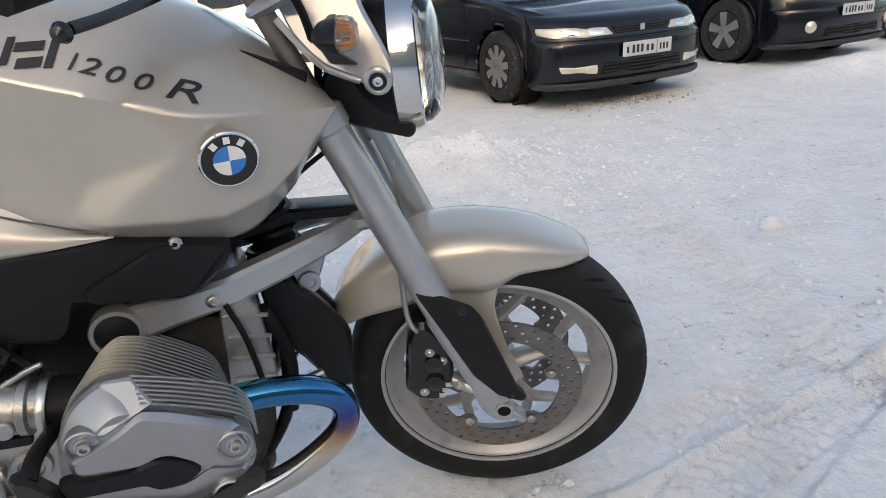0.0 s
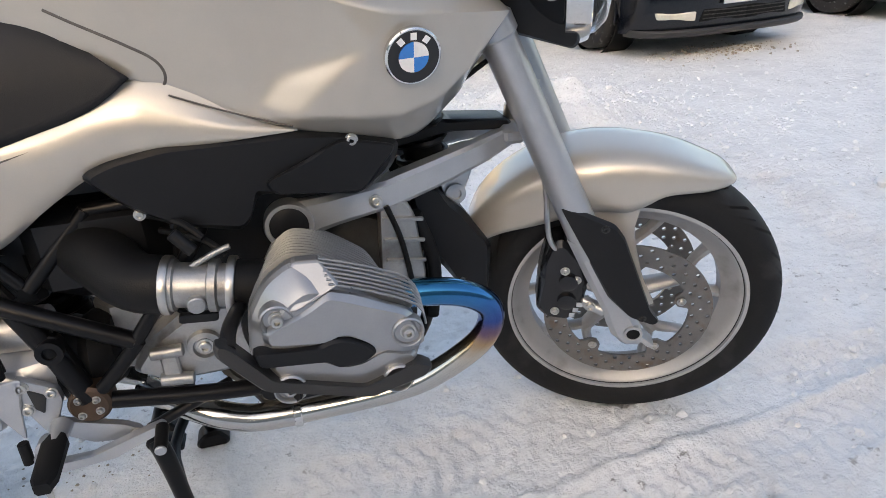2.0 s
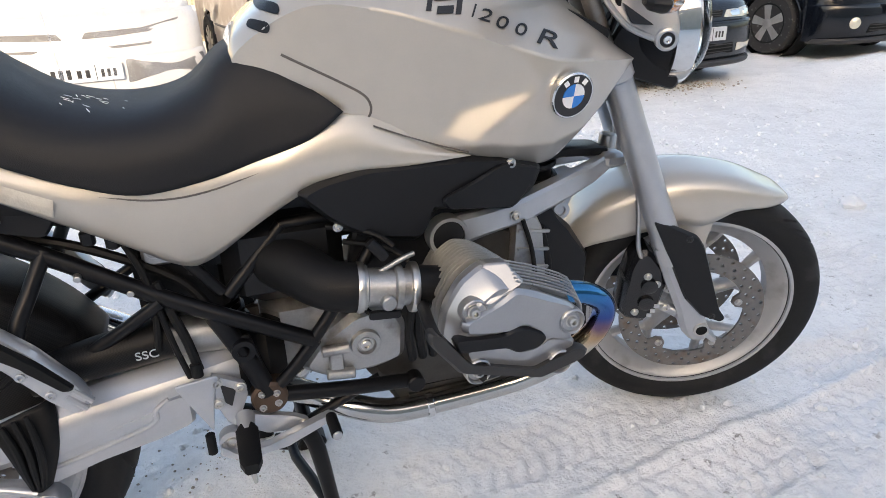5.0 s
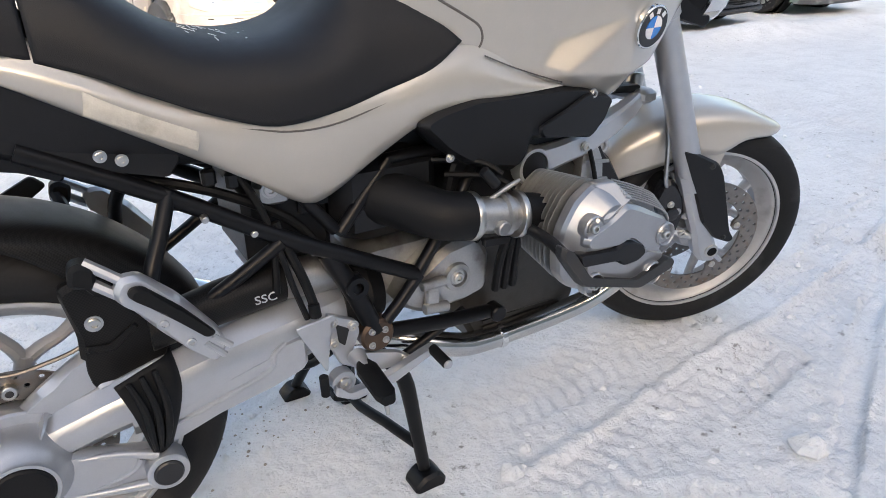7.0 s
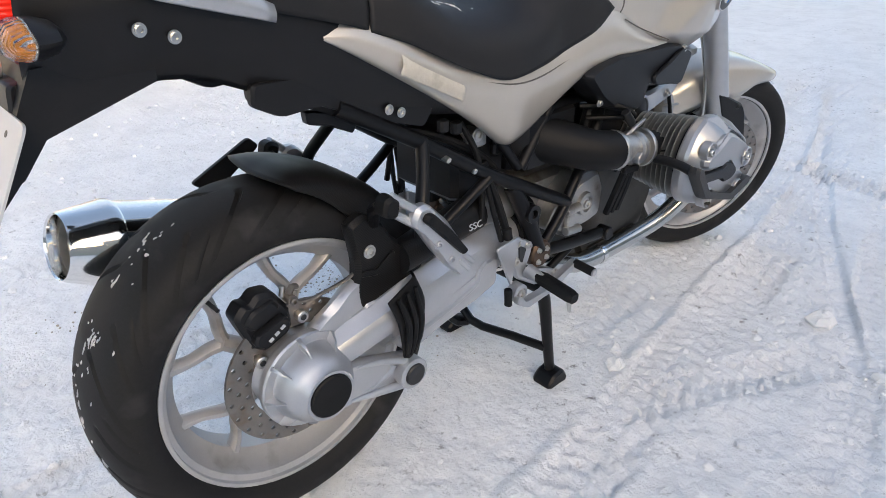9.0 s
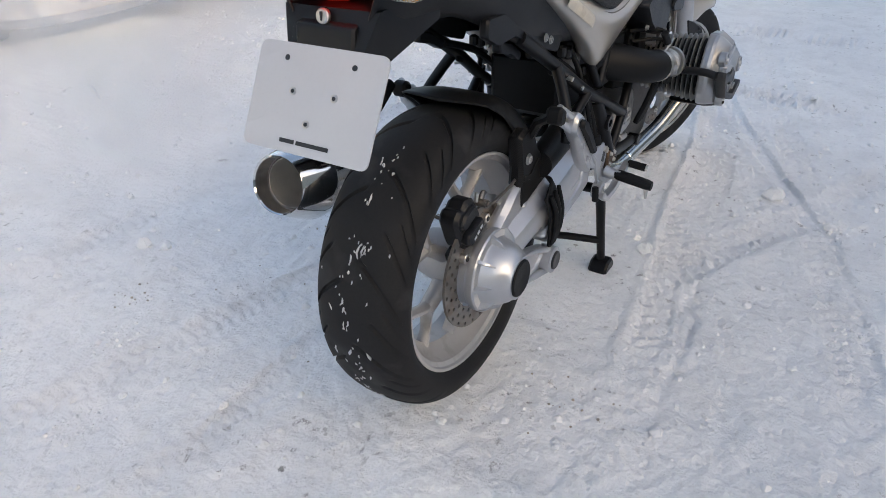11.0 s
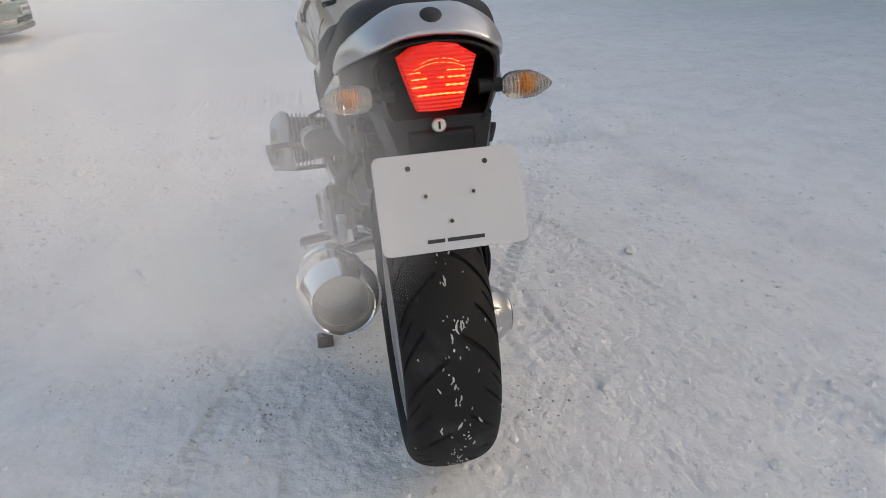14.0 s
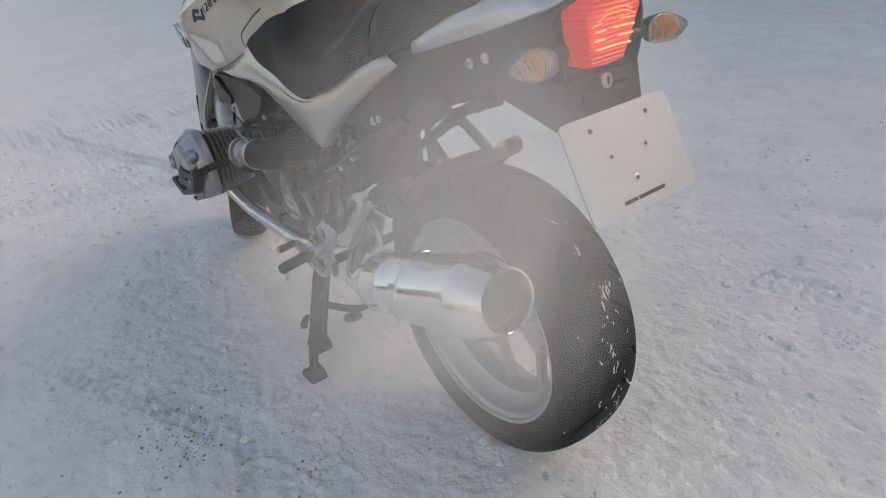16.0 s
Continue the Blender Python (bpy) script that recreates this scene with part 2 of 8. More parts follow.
CAR_WHITE = material("white_car_paint", (0.44, 0.44, 0.44), 0.3, 0.0, 0.05, 4, coat=0.5, dirt=(0.55, 0.53, 0.5), dirt_amount=0.2, dirt_scale=3)
CAR_TAUPE = material("pale_patched_taupe_paint", (0.42, 0.375, 0.345), 0.5, 0.1, 0.15, 3, dirt=(0.66, 0.65, 0.64), dirt_amount=0.55, dirt_scale=4)
CAR_GREEN = material("grey_green_paint", (0.20, 0.26, 0.24), 0.35, 0.3, 0.08, 4, coat=0.5)
BUMPER = material("grey_bumper_plastic", (0.10, 0.10, 0.105), 0.6, 0.0, 0.2, 8, dirt=(0.4, 0.4, 0.4), dirt_amount=0.3, dirt_scale=5)
WINDOW = material("dark_car_glass", (0.02, 0.024, 0.028), 0.06, 0.0, 0.05)
LAMP_GLASS = material("yellowed_lamp_glass", (0.62, 0.58, 0.48), 0.18, 0.3, 0.15, 20, coat=1.0)
HUBCAP = material("dirty_wheel_silver", (0.34, 0.34, 0.335), 0.45, 0.5, 0.2, 12, dirt=(0.15, 0.14, 0.13), dirt_amount=0.4)
SNOWY_TYRE = material("snow_dusted_rubber", (0.016, 0.016, 0.017), 0.8, 0.0, 0.2, 12, dirt=(0.28, 0.28, 0.29), dirt_amount=0.08, dirt_scale=30)


# ---------- shape helpers ----------
def part(name, bm, mat, parent, label="", m=None, sharp=38, bevel=0.0, thick=0.0):
    """One mesh object under a thing or a part."""
    if m is not None:
        bmesh.ops.transform(bm, matrix=m, verts=bm.verts)
        if m.determinant() < 0:
            bmesh.ops.reverse_faces(bm, faces=bm.faces)
    me = bpy.data.meshes.new(name)
    for f in bm.faces:
        f.smooth = True
    bm.to_mesh(me)
    bm.free()
    me.set_sharp_from_angle(angle=radians(sharp))
    me.materials.append(mat)
    ob = new(name, me)
    if parent is not None:
        ob.parent = parent
        if parent.parent is None:
            ob.matrix_parent_inverse = parent.matrix_basis.inverted()
    if label:
        ob["label"] = label
    if thick:
        s = ob.modifiers.new("thickness", "SOLIDIFY")
        s.thickness, s.offset = thick, -1
    if bevel:
        v = ob.modifiers.new("edges", "BEVEL")
        v.width, v.segments, v.limit_method, v.angle_limit = bevel, 2, "ANGLE", radians(40)
    return ob


def thing(name, label, category, at=None, group="", kind=""):
    ob = new(name)
    ob.matrix_basis = at or Matrix()
    return tagged(ob, label, category, group, kind)


def V(*a):
    return Vector(a)


def add_rings(bm, rings, cap=True, closed=True):
    vs = [[bm.verts.new(p) for p in r] for r in rings]
    n = len(rings[0])
    for a, b in zip(vs, vs[1:]):
        for i in range(n if closed else n - 1):
            j = (i + 1) % n
            bm.faces.new((a[i], a[j], b[j], b[i]))
    if cap and closed:
        bm.faces.new(vs[0][::-1])
        bm.faces.new(vs[-1])
    return vs


def fix(bm):
    bmesh.ops.recalc_face_normals(bm, faces=bm.faces)
    return bm


def loft(rings, cap=True, closed=True):
    bm = bmesh.new()
    add_rings(bm, rings, cap, closed)
    return fix(bm)


def catmull(pts, n):
    """A smooth line through the points, n steps between each two."""
    pts = [Vector(p) for p in pts]
    out = []
    for i in range(len(pts) - 1):
        p0, p1, p2, p3 = pts[max(i - 1, 0)], pts[i], pts[i + 1], pts[min(i + 2, len(pts) - 1)]
        for k in range(n):
            t = k / n
            out.append(0.5 * ((2 * p1) + (p2 - p0) * t + (2 * p0 - 5 * p1 + 4 * p2 - p3) * t * t + (3 * p1 - p0 - 3 * p2 + p3) * t ** 3))
    return out + [pts[-1]]


def add_tube(bm, pts, r, seg=10, smooth=5, flat=1.0, cap=True):
    """A round bar along a smooth line; r may be one radius a point."""
    rs = list(r) if isinstance(r, (list, tuple)) else [r] * len(pts)
    line = catmull(pts, smooth) if smooth > 1 and len(pts) > 2 else [Vector(p) for p in pts]
    k = (len(rs) - 1) / max(1, len(line) - 1)
    up, rings = None, []
    for i, p in enumerate(line):
        d = (line[min(i + 1, len(line) - 1)] - line[max(i - 1, 0)]).normalized()
        if up is None:
            up = d.orthogonal().normalized() if abs(d.y) > 0.9 else (Vector((0, 1, 0)) - d * d.y).normalized()
        up = (up - d * up.dot(d)).normalized()
        side = d.cross(up)
        a = i * k
        lo = min(int(a), len(rs) - 1)
        rad = rs[lo] + (rs[min(lo + 1, len(rs) - 1)] - rs[lo]) * (a - lo)
        rings.append([p + (up * math.cos(w) * flat + side * math.sin(w)) * rad for w in (2 * math.pi * j / seg for j in range(seg))])
    add_rings(bm, rings, cap)
    return bm


def tube(pts, r, seg=10, smooth=5, flat=1.0, cap=True):
    return fix(add_tube(bmesh.new(), pts, r, seg, smooth, flat, cap))


def frame_of(axis):
    z = Vector(axis).normalized()
    x = z.orthogonal().normalized()
    return Matrix((x, z.cross(x), z)).transposed()


def add_lathe(bm, profile, at=(0, 0, 0), axis=(0, 1, 0), seg=48, arc=None, shut=False):
    """A profile of (radius, height along the axis) turned round the axis."""
    m, c = frame_of(axis), Vector(at)
    rings = []
    for r, h in profile:
        rings.append([c + m @ Vector((r * math.cos(w), r * math.sin(w), h)) for w in (2 * math.pi * j / seg for j in range(seg))])
    if shut:
        rings.append(rings[0])
        vs = [[bm.verts.new(p) for p in r] for r in rings[:-1]]
        for a, b in zip(vs, vs[1:] + vs[:1]):
            for i in range(seg):
                j = (i + 1) % seg
                bm.faces.new((a[i], a[j], b[j], b[i]))
        return bm
    add_rings(bm, rings, cap=True)
    return bm


def lathe(profile, at=(0, 0, 0), axis=(0, 1, 0), seg=48, shut=False):
    return fix(add_lathe(bmesh.new(), profile, at, axis, seg, None, shut))


def add_rod(bm, a, b, r, seg=14, edge=0.0):
    """A straight rod with chamfered ends."""
    a, b = Vector(a), Vector(b)
    n = (b - a).length
    e = min(edge or r * 0.15, n * 0.3, r * 0.6)
    return add_lathe(bm, [(r - e, 0), (r, e), (r, n - e), (r - e, n)], a, b - a, seg)


def rod(a, b, r, seg=14, edge=0.0):
    return fix(add_rod(bmesh.new(), a, b, r, seg, edge))


def add_bolt(bm, at, axis, r=0.008, h=0.006):
    """A screw head with a socket."""
    add_lathe(bm, [(r * 1.35, 0), (r * 1.35, h * 0.25), (r, h * 0.3), (r, h * 0.85), (r * 0.85, h), (r * 0.5, h), (r * 0.45, h * 0.4)], at, axis, 14)
    return bm


def bolt(at, axis=(0, -1, 0), r=0.008, h=0.006):
    return fix(add_bolt(bmesh.new(), at, axis, r, h))


def add_box(bm, c, s, m=None, edge=0.0):
    """A box by centre and size, with chamfered long edges when edge is given."""
    e = min(edge, min(s) * 0.45)
    hx, hy, hz = (v / 2 for v in s)
    c = Vector(c)

    def ring(z, k):
        x, y = hx - k, hy - k
        pts = [(x, -y + e), (x, y - e), (x - e, y), (-x + e, y), (-x, y - e), (-x, -y + e), (-x + e, -y), (x - e, -y)] if e else [(x, -y), (x, y), (-x, y), (-x, -y)]
        out = [Vector((a, b, z)) for a, b in pts]
        return [c + (m @ p if m else p) for p in out]

    rings = [ring(-hz, e), ring(-hz + e, 0), ring(hz - e, 0), ring(hz, e)] if e else [ring(-hz, 0), ring(hz, 0)]
    add_rings(bm, rings)
    return bm


def box(c, s, m=None, edge=0.0):
    return fix(add_box(bmesh.new(), c, s, m, edge))


def rounded(outline, r=0.006, steps=3):
    """A closed 2D outline with its corners rounded."""
    pts = [Vector((a, b)) for a, b in outline]
    out, n = [], len(pts)
    for i, p in enumerate(pts):
        a, b = pts[i - 1] - p, pts[(i + 1) % n] - p
        k = min(r, a.length * 0.45, b.length * 0.45)
        s, e = p + a.normalized() * k, p + b.normalized() * k
        for j in range(steps + 1):
            t = j / steps
            out.append(s * (1 - t) ** 2 + p * 2 * t * (1 - t) + e * t * t)
    return out


def add_slab(bm, outline, y0, y1, edge=0.003, r=0.006, bow=None):
    """A flat piece in the plane of x and z, between y0 and y1, with rounded corners and chamfered rims. bow(x, z) shifts y."""
    pts = rounded(outline, r) if r else [Vector(p) for p in outline]
    mid = sum(pts, Vector((0, 0))) / len(pts)
    bow = bow or (lambda x, z: 0.0)

    def ring(y, k):
        res = []
        for p in pts:
            d = (mid - p)
            q = p + d.normalized() * min(k, d.length * 0.5)
            res.append(Vector((q.x, y + bow(q.x, q.y), q.y)))
        return res

    s = 1 if y1 > y0 else -1
    e = min(edge, abs(y1 - y0) * 0.4)
    add_rings(bm, [ring(y0, e), ring(y0 + s * e, 0), ring(y1 - s * e, 0), ring(y1, e)])
    return bm


def slab(outline, y0, y1, edge=0.003, r=0.006, bow=None):
    return fix(add_slab(bmesh.new(), outline, y0, y1, edge, r, bow))


def skin(rows, nu=4, nv=3, mirror=True):
    """A smooth sheet through rows of points; with mirror, its twin across the plane y = 0 joined to it."""
    lines = [catmull(r, nv) for r in rows]
    cols = [catmull([l[i] for l in lines], nu) for i in range(len(lines[0]))]
    bm = bmesh.new()

    def sheet(sign):
        g = [[bm.verts.new((p.x, p.y * sign, p.z)) for p in c] for c in cols]
        for a, b in zip(g, g[1:]):
            for i in range(len(a) - 1):
                f = (a[i], a[i + 1], b[i + 1], b[i])
                bm.faces.new(f if sign > 0 else f[::-1])

    sheet(1)
    if mirror:
        sheet(-1)
        bmesh.ops.remove_doubles(bm, verts=bm.verts, dist=0.0005)
    return fix(bm)


def add_text(bm, words, m, size, depth=0.0008, shear=0.0, squeeze=1.0):
    """Raised letters of the built-in font, centred at the pose m in its plane of x and y."""
    cu = bpy.data.curves.new("letters", "FONT")
    cu.body, cu.size, cu.align_x, cu.align_y, cu.extrude, cu.shear = words, size, "CENTER", "CENTER", depth, shear
    ob = bpy.data.objects.new("letters", cu)
    scene.collection.objects.link(ob)
    me = bpy.data.meshes.new_from_object(ob.evaluated_get(bpy.context.evaluated_depsgraph_get()))
    me.transform(m @ Matrix.Diagonal((squeeze, 1, 1, 1)))
    bm.from_mesh(me)
    bpy.data.objects.remove(ob)
    bpy.data.curves.remove(cu)
    bpy.data.meshes.remove(me)
    return bm


def text(words, m, size, depth=0.0008, shear=0.0, squeeze=1.0):
    return add_text(bmesh.new(), words, m, size, depth, shear, squeeze)


def basis(at, right, up):
    """A pose whose x runs to the right and whose y runs up."""
    x = Vector(right).normalized()
    z = x.cross(Vector(up)).normalized()
    y = z.cross(x)
    m = Matrix((x, y, z)).transposed().to_4x4()
    m.translation = Vector(at)
    return m


# ---------- ground ----------
def spaced(lo, hi, step, far, grow=1.22):
    """Even steps between lo and hi that widen outwards as far as far."""
    mid = list(np.arange(lo, hi + step / 2, step))
    out, d = [], step
    while (out[-1] if out else 0) < far:
        d *= grow
        out.append((out[-1] if out else 0) + d)
    return np.array([lo - v for v in out[::-1]] + mid + [hi + v for v in out])


# wheel tracks: centre line, half width, depth, tread spacing
TRACKS = [(((-1.2, 0.34), (-0.36, 0.36), (0.10, 0.40), (0.30, 0.45)), 0.030, 0.011, 0.030), (((-0.9, -0.62), (-0.147, -0.503), (0.113, -0.452), (0.65, -0.44)), 0.007, 0.009, 0.0),
          (((0.55, -0.24), (1.0, -0.46), (1.82, -0.88), (3.4, -1.6)), 0.060, 0.011, 0.046), (((0.30, -0.30), (0.84, -0.233), (1.70, -0.138), (2.9, 0.10), (4.5, 0.6)), 0.014, -0.012, 0.0), (((0.2, -0.40), (0.84, -0.325), (1.70, -0.23), (2.9, 0.0), (4.5, 0.5)), 0.070, 0.011, 0.048),
          (((0.9, -0.03), (1.5, 0.03), (2.3, 0.02), (2.9, 0.19), (4.5, 0.72)), 0.080, 0.010, 0.044), (((1.3, -0.62), (2.05, -0.28), (2.7, 0.0), (4.2, 0.45)), 0.030, 0.016, 0.0),
          (((-1.0, -1.2), (-0.07, -0.966), (0.207, -0.885), (1.6, -0.55), (4.5, 0.05)), 0.055, 0.009, 0.044), (((0.4, 0.50), (0.975, 0.76), (1.74, 1.10), (3.0, 1.7)), 0.055, 0.008, 0.044),
          (((-2.5, 1.5), (3.0, 1.15)), 0.06, 0.013, 0.04), (((-2.2, 1.1), (0.1, 0.62), (0.6, 0.44)), 0.04, 0.010, 0.034), (((-3.0, -1.9), (4.5, -1.2)), 0.07, 0.014, 0.04),
          (((2.2, -2.0), (3.4, 4.0)), 0.08, 0.016, 0.05), (((3.6, -2.0), (4.8, 3.6)), 0.08, 0.016, 0.05)]
PIECES = []
for line, half, deep, tread in TRACKS:
    run = 0.0
    for i, (a, b) in enumerate(zip(line, line[1:])):
        n = math.hypot(b[0] - a[0], b[1] - a[1])
        PIECES.append((a, b, n, run, half, deep, tread, i == 0, i == len(line) - 2))
        run += n


def ground_height(x, y):
    z = 0.016 * noise.noise((x * 1.3, y * 1.3, 0)) + 0.008 * noise.noise((x * 4.0, y * 4.0, 3)) + 0.004 * noise.noise((x * 11, y * 11, 7)) + 0.008 * max(0, noise.noise((x * 6, y * 6, 12)) - 0.15)
    if abs(x) < 5 and abs(y) < 4:
        z += 0.0035 * noise.noise((x * 14, y * 21, 8)) + 0.0042 * noise.noise((x * 30, y * 38, 1)) + 0.006 * max(0, noise.noise((x * 46, y * 52, 15)) - 0.1) - 0.006 * abs(noise.noise((x * 7 + 0.4 * y, y * 9, 31))) - 0.007 * abs(noise.noise((x * 15, y * 22 + 0.5 * x, 41)))
        best = {}
        for i, ((ax, ay), (bx, by), n, run, w, d, tread, first, last) in enumerate(PIECES):
            ux, uy = (bx - ax) / n, (by - ay) / n
            s = (x - ax) * ux + (y - ay) * uy
            if s < (-0.2 if first else 0) or s > (n + 0.2 if last else n):
                continue
            k = (x - ax) * uy - (y - ay) * ux + 0.022 * noise.noise((run * 1.5 + s * 1.5, w * 90, d * 400))
            if abs(k) > w * 2:
                continue
            fade = min(1, (s + 0.2) / 0.4 if first else 1, (n + 0.2 - s) / 0.4 if last else 1)
            dip = -d if abs(k) < w else d * 0.22 * max(0, 1 - (abs(k) - w) / w)
            if tread and abs(k) < w:
                dip += 0.9 * d * (1 if math.sin(6.283 * (run + s + abs(k) * 0.5) / tread) > 0.1 else 0) * (1 if abs(k) > 0.12 * w else 0.2)
            z += fade * dip * max(0.15, 0.75 + 0.9 * noise.noise((run + s * 2.5, w * 70, 5)))
    # ploughed heaps along the parked cars
    z += 0.17 * math.exp(-((x - 2.35) / 0.6) ** 2 - ((y - 2.45) / 0.5) ** 2) * (1 + 0.9 * noise.noise((x * 5, y * 5, 2)))
    z += 0.15 * math.exp(-((x - 7.3) / 1.3) ** 2 - ((y - 3.75) / 0.35) ** 2) * (1 + 0.8 * noise.noise((x * 4, y * 4, 9)))
    z += 0.12 * math.exp(-((x - 9.5) / 0.9) ** 2 - ((y - 3.6) / 0.45) ** 2) * (1 + 0.8 * noise.noise((x * 4, y * 4, 4)))
    # snow raised to meet the front wheel, which is set to fit the view
    z += 0.030 * math.exp(-((x - 1.50) ** 2 + (y - 0.03) ** 2) / 0.25 ** 2)
    # levelled where the wheels and the stand bear
    near = min(math.hypot(x - cx, y - cy) for cx, cy in ((0.62, -0.16), (0.60, 0.19)))
    return z * min(1.0, 0.25 + max(0.0, near - 0.06) * 4)


def make_ground():
    xs, ys = spaced(-1.0, 2.2, 0.0095, 600, 1.05), spaced(-1.2, 1.25, 0.0095, 600, 1.05)
    verts = [(x, y, ground_height(x, y) if max(abs(x - 2), abs(y)) < 14 else 0.0) for x in xs for y in ys]
    n = len(ys)
    faces = [(i * n + j, (i + 1) * n + j, (i + 1) * n + j + 1, i * n + j + 1) for i in range(len(xs) - 1) for j in range(n - 1)]
    me = bpy.data.meshes.new("ground")
    me.from_pydata(verts, [], faces)
    me.polygons.foreach_set("use_smooth", [True] * len(faces))
    me.materials.append(SNOW)
    return tagged(new("ground", me), "trampled and rutted packed snow of a parking lot", "ground", kind="structure")


make_ground()


def add_clod(bm, c, r, rnd):
    """A rough lump of snow."""
    n, rings = 6, []
    for h, k in ((-0.5, 0.75), (0.1, 1.0), (0.55, 0.7), (0.8, 0.25)):
        rings.append([V(c[0] + r * k * (0.75 + 0.5 * rnd.random()) * math.cos(6.283 * j / n), c[1] + r * k * (0.75 + 0.5 * rnd.random()) * math.sin(6.283 * j / n), c[2] + r * h * (0.8 + 0.4 * rnd.random())) for j in range(n)])
    add_rings(bm, rings)


def crumbs():
    rnd = random.Random(11)
    bm = bmesh.new()
    for i in range(5200):
        x, y = rnd.uniform(-2.6, 4.5), rnd.uniform(-2.2, 3.2)
        if rnd.random() < 0.5:
            x, y = rnd.gauss(2.2, 0.7), rnd.gauss(2.0, 0.9)
        if math.hypot(x - 0.62, y) < 0.3 and rnd.random() < 0.5:
            continue
        r = 0.004 + 0.012 * rnd.random() ** 3
        add_clod(bm, (x, y, ground_height(x, y)), r, rnd)
    ob = part("snow_crumbs", fix(bm), SNOW_CLEAN, None, sharp=30)
    tagged(ob, "loose crumbs of snow scattered over the ground", "snow", kind="stuff")
    for x, y, r in ((1.39, -0.495, 0.038), (0.825, -0.89, 0.026), (1.24, -0.69, 0.022), (1.046, 1.134, 0.028), (1.02, 1.17, 0.018), (3.20, 0.92, 0.05), (2.25, 1.05, 0.03), (0.80, -0.22, 0.028), (0.87, -0.17, 0.016), (0.02, 1.15, 0.03), (0.05, 1.08, 0.02), (2.62, 1.6, 0.04)):
        bm = bmesh.new()
        add_clod(bm, (0, 0, 0), r, rnd)
        ob = part("snow_lump", fix(bm), SNOW_CLEAN, None, sharp=30)
        ob.matrix_basis = Matrix.Translation((x, y, ground_height(x, y) + r * 0.25))
        tagged(ob, "small hard lump of white snow on the ground", "snow lump", "lumps of snow")


def grit():
    """Dirty crumbs trodden loose about the stand, and a brown strip under the saloon."""
    rnd = random.Random(5)
    bm = bmesh.new()
    for cx, cy, spread, count in ((0.43, 0.20, 0.07, 40), (0.30, 0.18, 0.06, 12), (0.49, 0.64, 0.05, 90), (0.75, 0.50, 0.12, 60), (-0.15, 0.95, 0.04, 30), (0.3, 0.42, 0.2, 90), (0.55, 0.66, 0.10, 120), (0.20, 0.45, 0.08, 60), (0.08, -0.30, 0.05, 30)):
        for i in range(count):
            x, y = rnd.gauss(cx, spread), rnd.gauss(cy, spread)
            add_clod(bm, (x, y, ground_height(x, y)), 0.0010 + 0.0036 * rnd.random() ** 2.5, rnd)
    # brown crumbs under the saloon's bumper, for dirt and the shade there
    for i in range(420):
        k = rnd.random()
        x, y = 3.95 + 1.0 * k + rnd.gauss(0, 0.10), 3.72 + 0.12 * k + rnd.gauss(0, 0.16)
        add_clod(bm, (x, y, ground_height(x, y)), 0.003 + 0.010 * rnd.random() ** 2.5, rnd)
    tagged(part("dirt_grit", fix(bm), GRIT, None, sharp=30), "dark dirty grit in the trodden snow and in the shade under the saloon", "grit", kind="stuff")


def prints():
    """Clusters of small clods pressed out by the soles of boots."""
    rnd = random.Random(8)
    bm = bmesh.new()
    for cx, cy in ((-0.32, 0.82), (-0.365, -0.85), (0.41, 0.985), (0.82, 0.87), (1.25, -0.70), (-0.55, 0.62), (0.62, -0.78), (1.9, 0.55)):
        for k in range(26):
            a, d = k * 2.4, 0.012 * math.sqrt(k)
            x, y = cx + d * math.cos(a) * 1.2 + rnd.gauss(0, 0.003), cy + d * math.sin(a) * 0.85 + rnd.gauss(0, 0.003)
            add_clod(bm, (x, y, ground_height(x, y)), 0.0035 + 0.003 * rnd.random(), rnd)
    tagged(part("boot_print", fix(bm), SNOW_CLEAN, None, sharp=30), "crumbled snow in the prints of boot soles", "snow", kind="stuff")


crumbs()
grit()
prints()


# walls that close the place: an unseen one added to shade the motorcycle, and a cream fence behind the parked cars
def wall(name, x0, x1, y0, y1, h, mat, label):
    bm = box(((x0 + x1) / 2, (y0 + y1) / 2, h / 2 - 0.1), (x1 - x0, y1 - y0, h + 0.2), edge=0.02)
    return tagged(part(name, bm, mat, None), label, "wall", kind="structure")


wall("wall_sun_block", -40, -1.7, -10.6, -10.0, 5.3, PLASTER, "plain grey plastered wall, unseen, added to keep the sun off")
# taller part of the unseen wall, raised so its shade reaches the saloon
wall("wall_sun_block_tall", -1.7, 40, -10.6, -10.0, 7.2, PLASTER, "plain grey plastered wall, unseen, added to keep the sun off")
fence = wall("wall_north", -12, 2.2, 10.6, 10.7, 2.6, SIDING, "cream ribbed metal fence behind the cars")
for i in range(95):
    x = -12 + 0.15 * i
    ob = part("rib", box((x, 10.585, 1.3), (0.07, 0.03, 2.6), edge=0.01), SIDING, fence) if i == 0 else None
    if i == 0:
        first = ob
    else:
        ob = new("rib", first.data)
        ob.parent = fence
        ob.location = (0.15 * i, 0, 0)


# ---------- motorcycle ----------
bike = thing("motorcycle", "champagne silver boxer roadster motorcycle standing on its centre stand", "motorcycle", Matrix.Translation((0.75, 0, 0)))
FRONT, REAR = V(1.509, 0, 0.323), V(0.0, 0, 0.337)
RAKE, STEERED = 24.0, -22.0
STEER_AXIS = V(-math.sin(radians(RAKE)), 0, math.cos(radians(RAKE)))
PIVOT = V(1.488, 0, 0.313)
ST = Matrix.Translation(PIVOT) @ Matrix.Rotation(radians(STEERED), 4, STEER_AXIS) @ Matrix.Translation(-PIVOT)


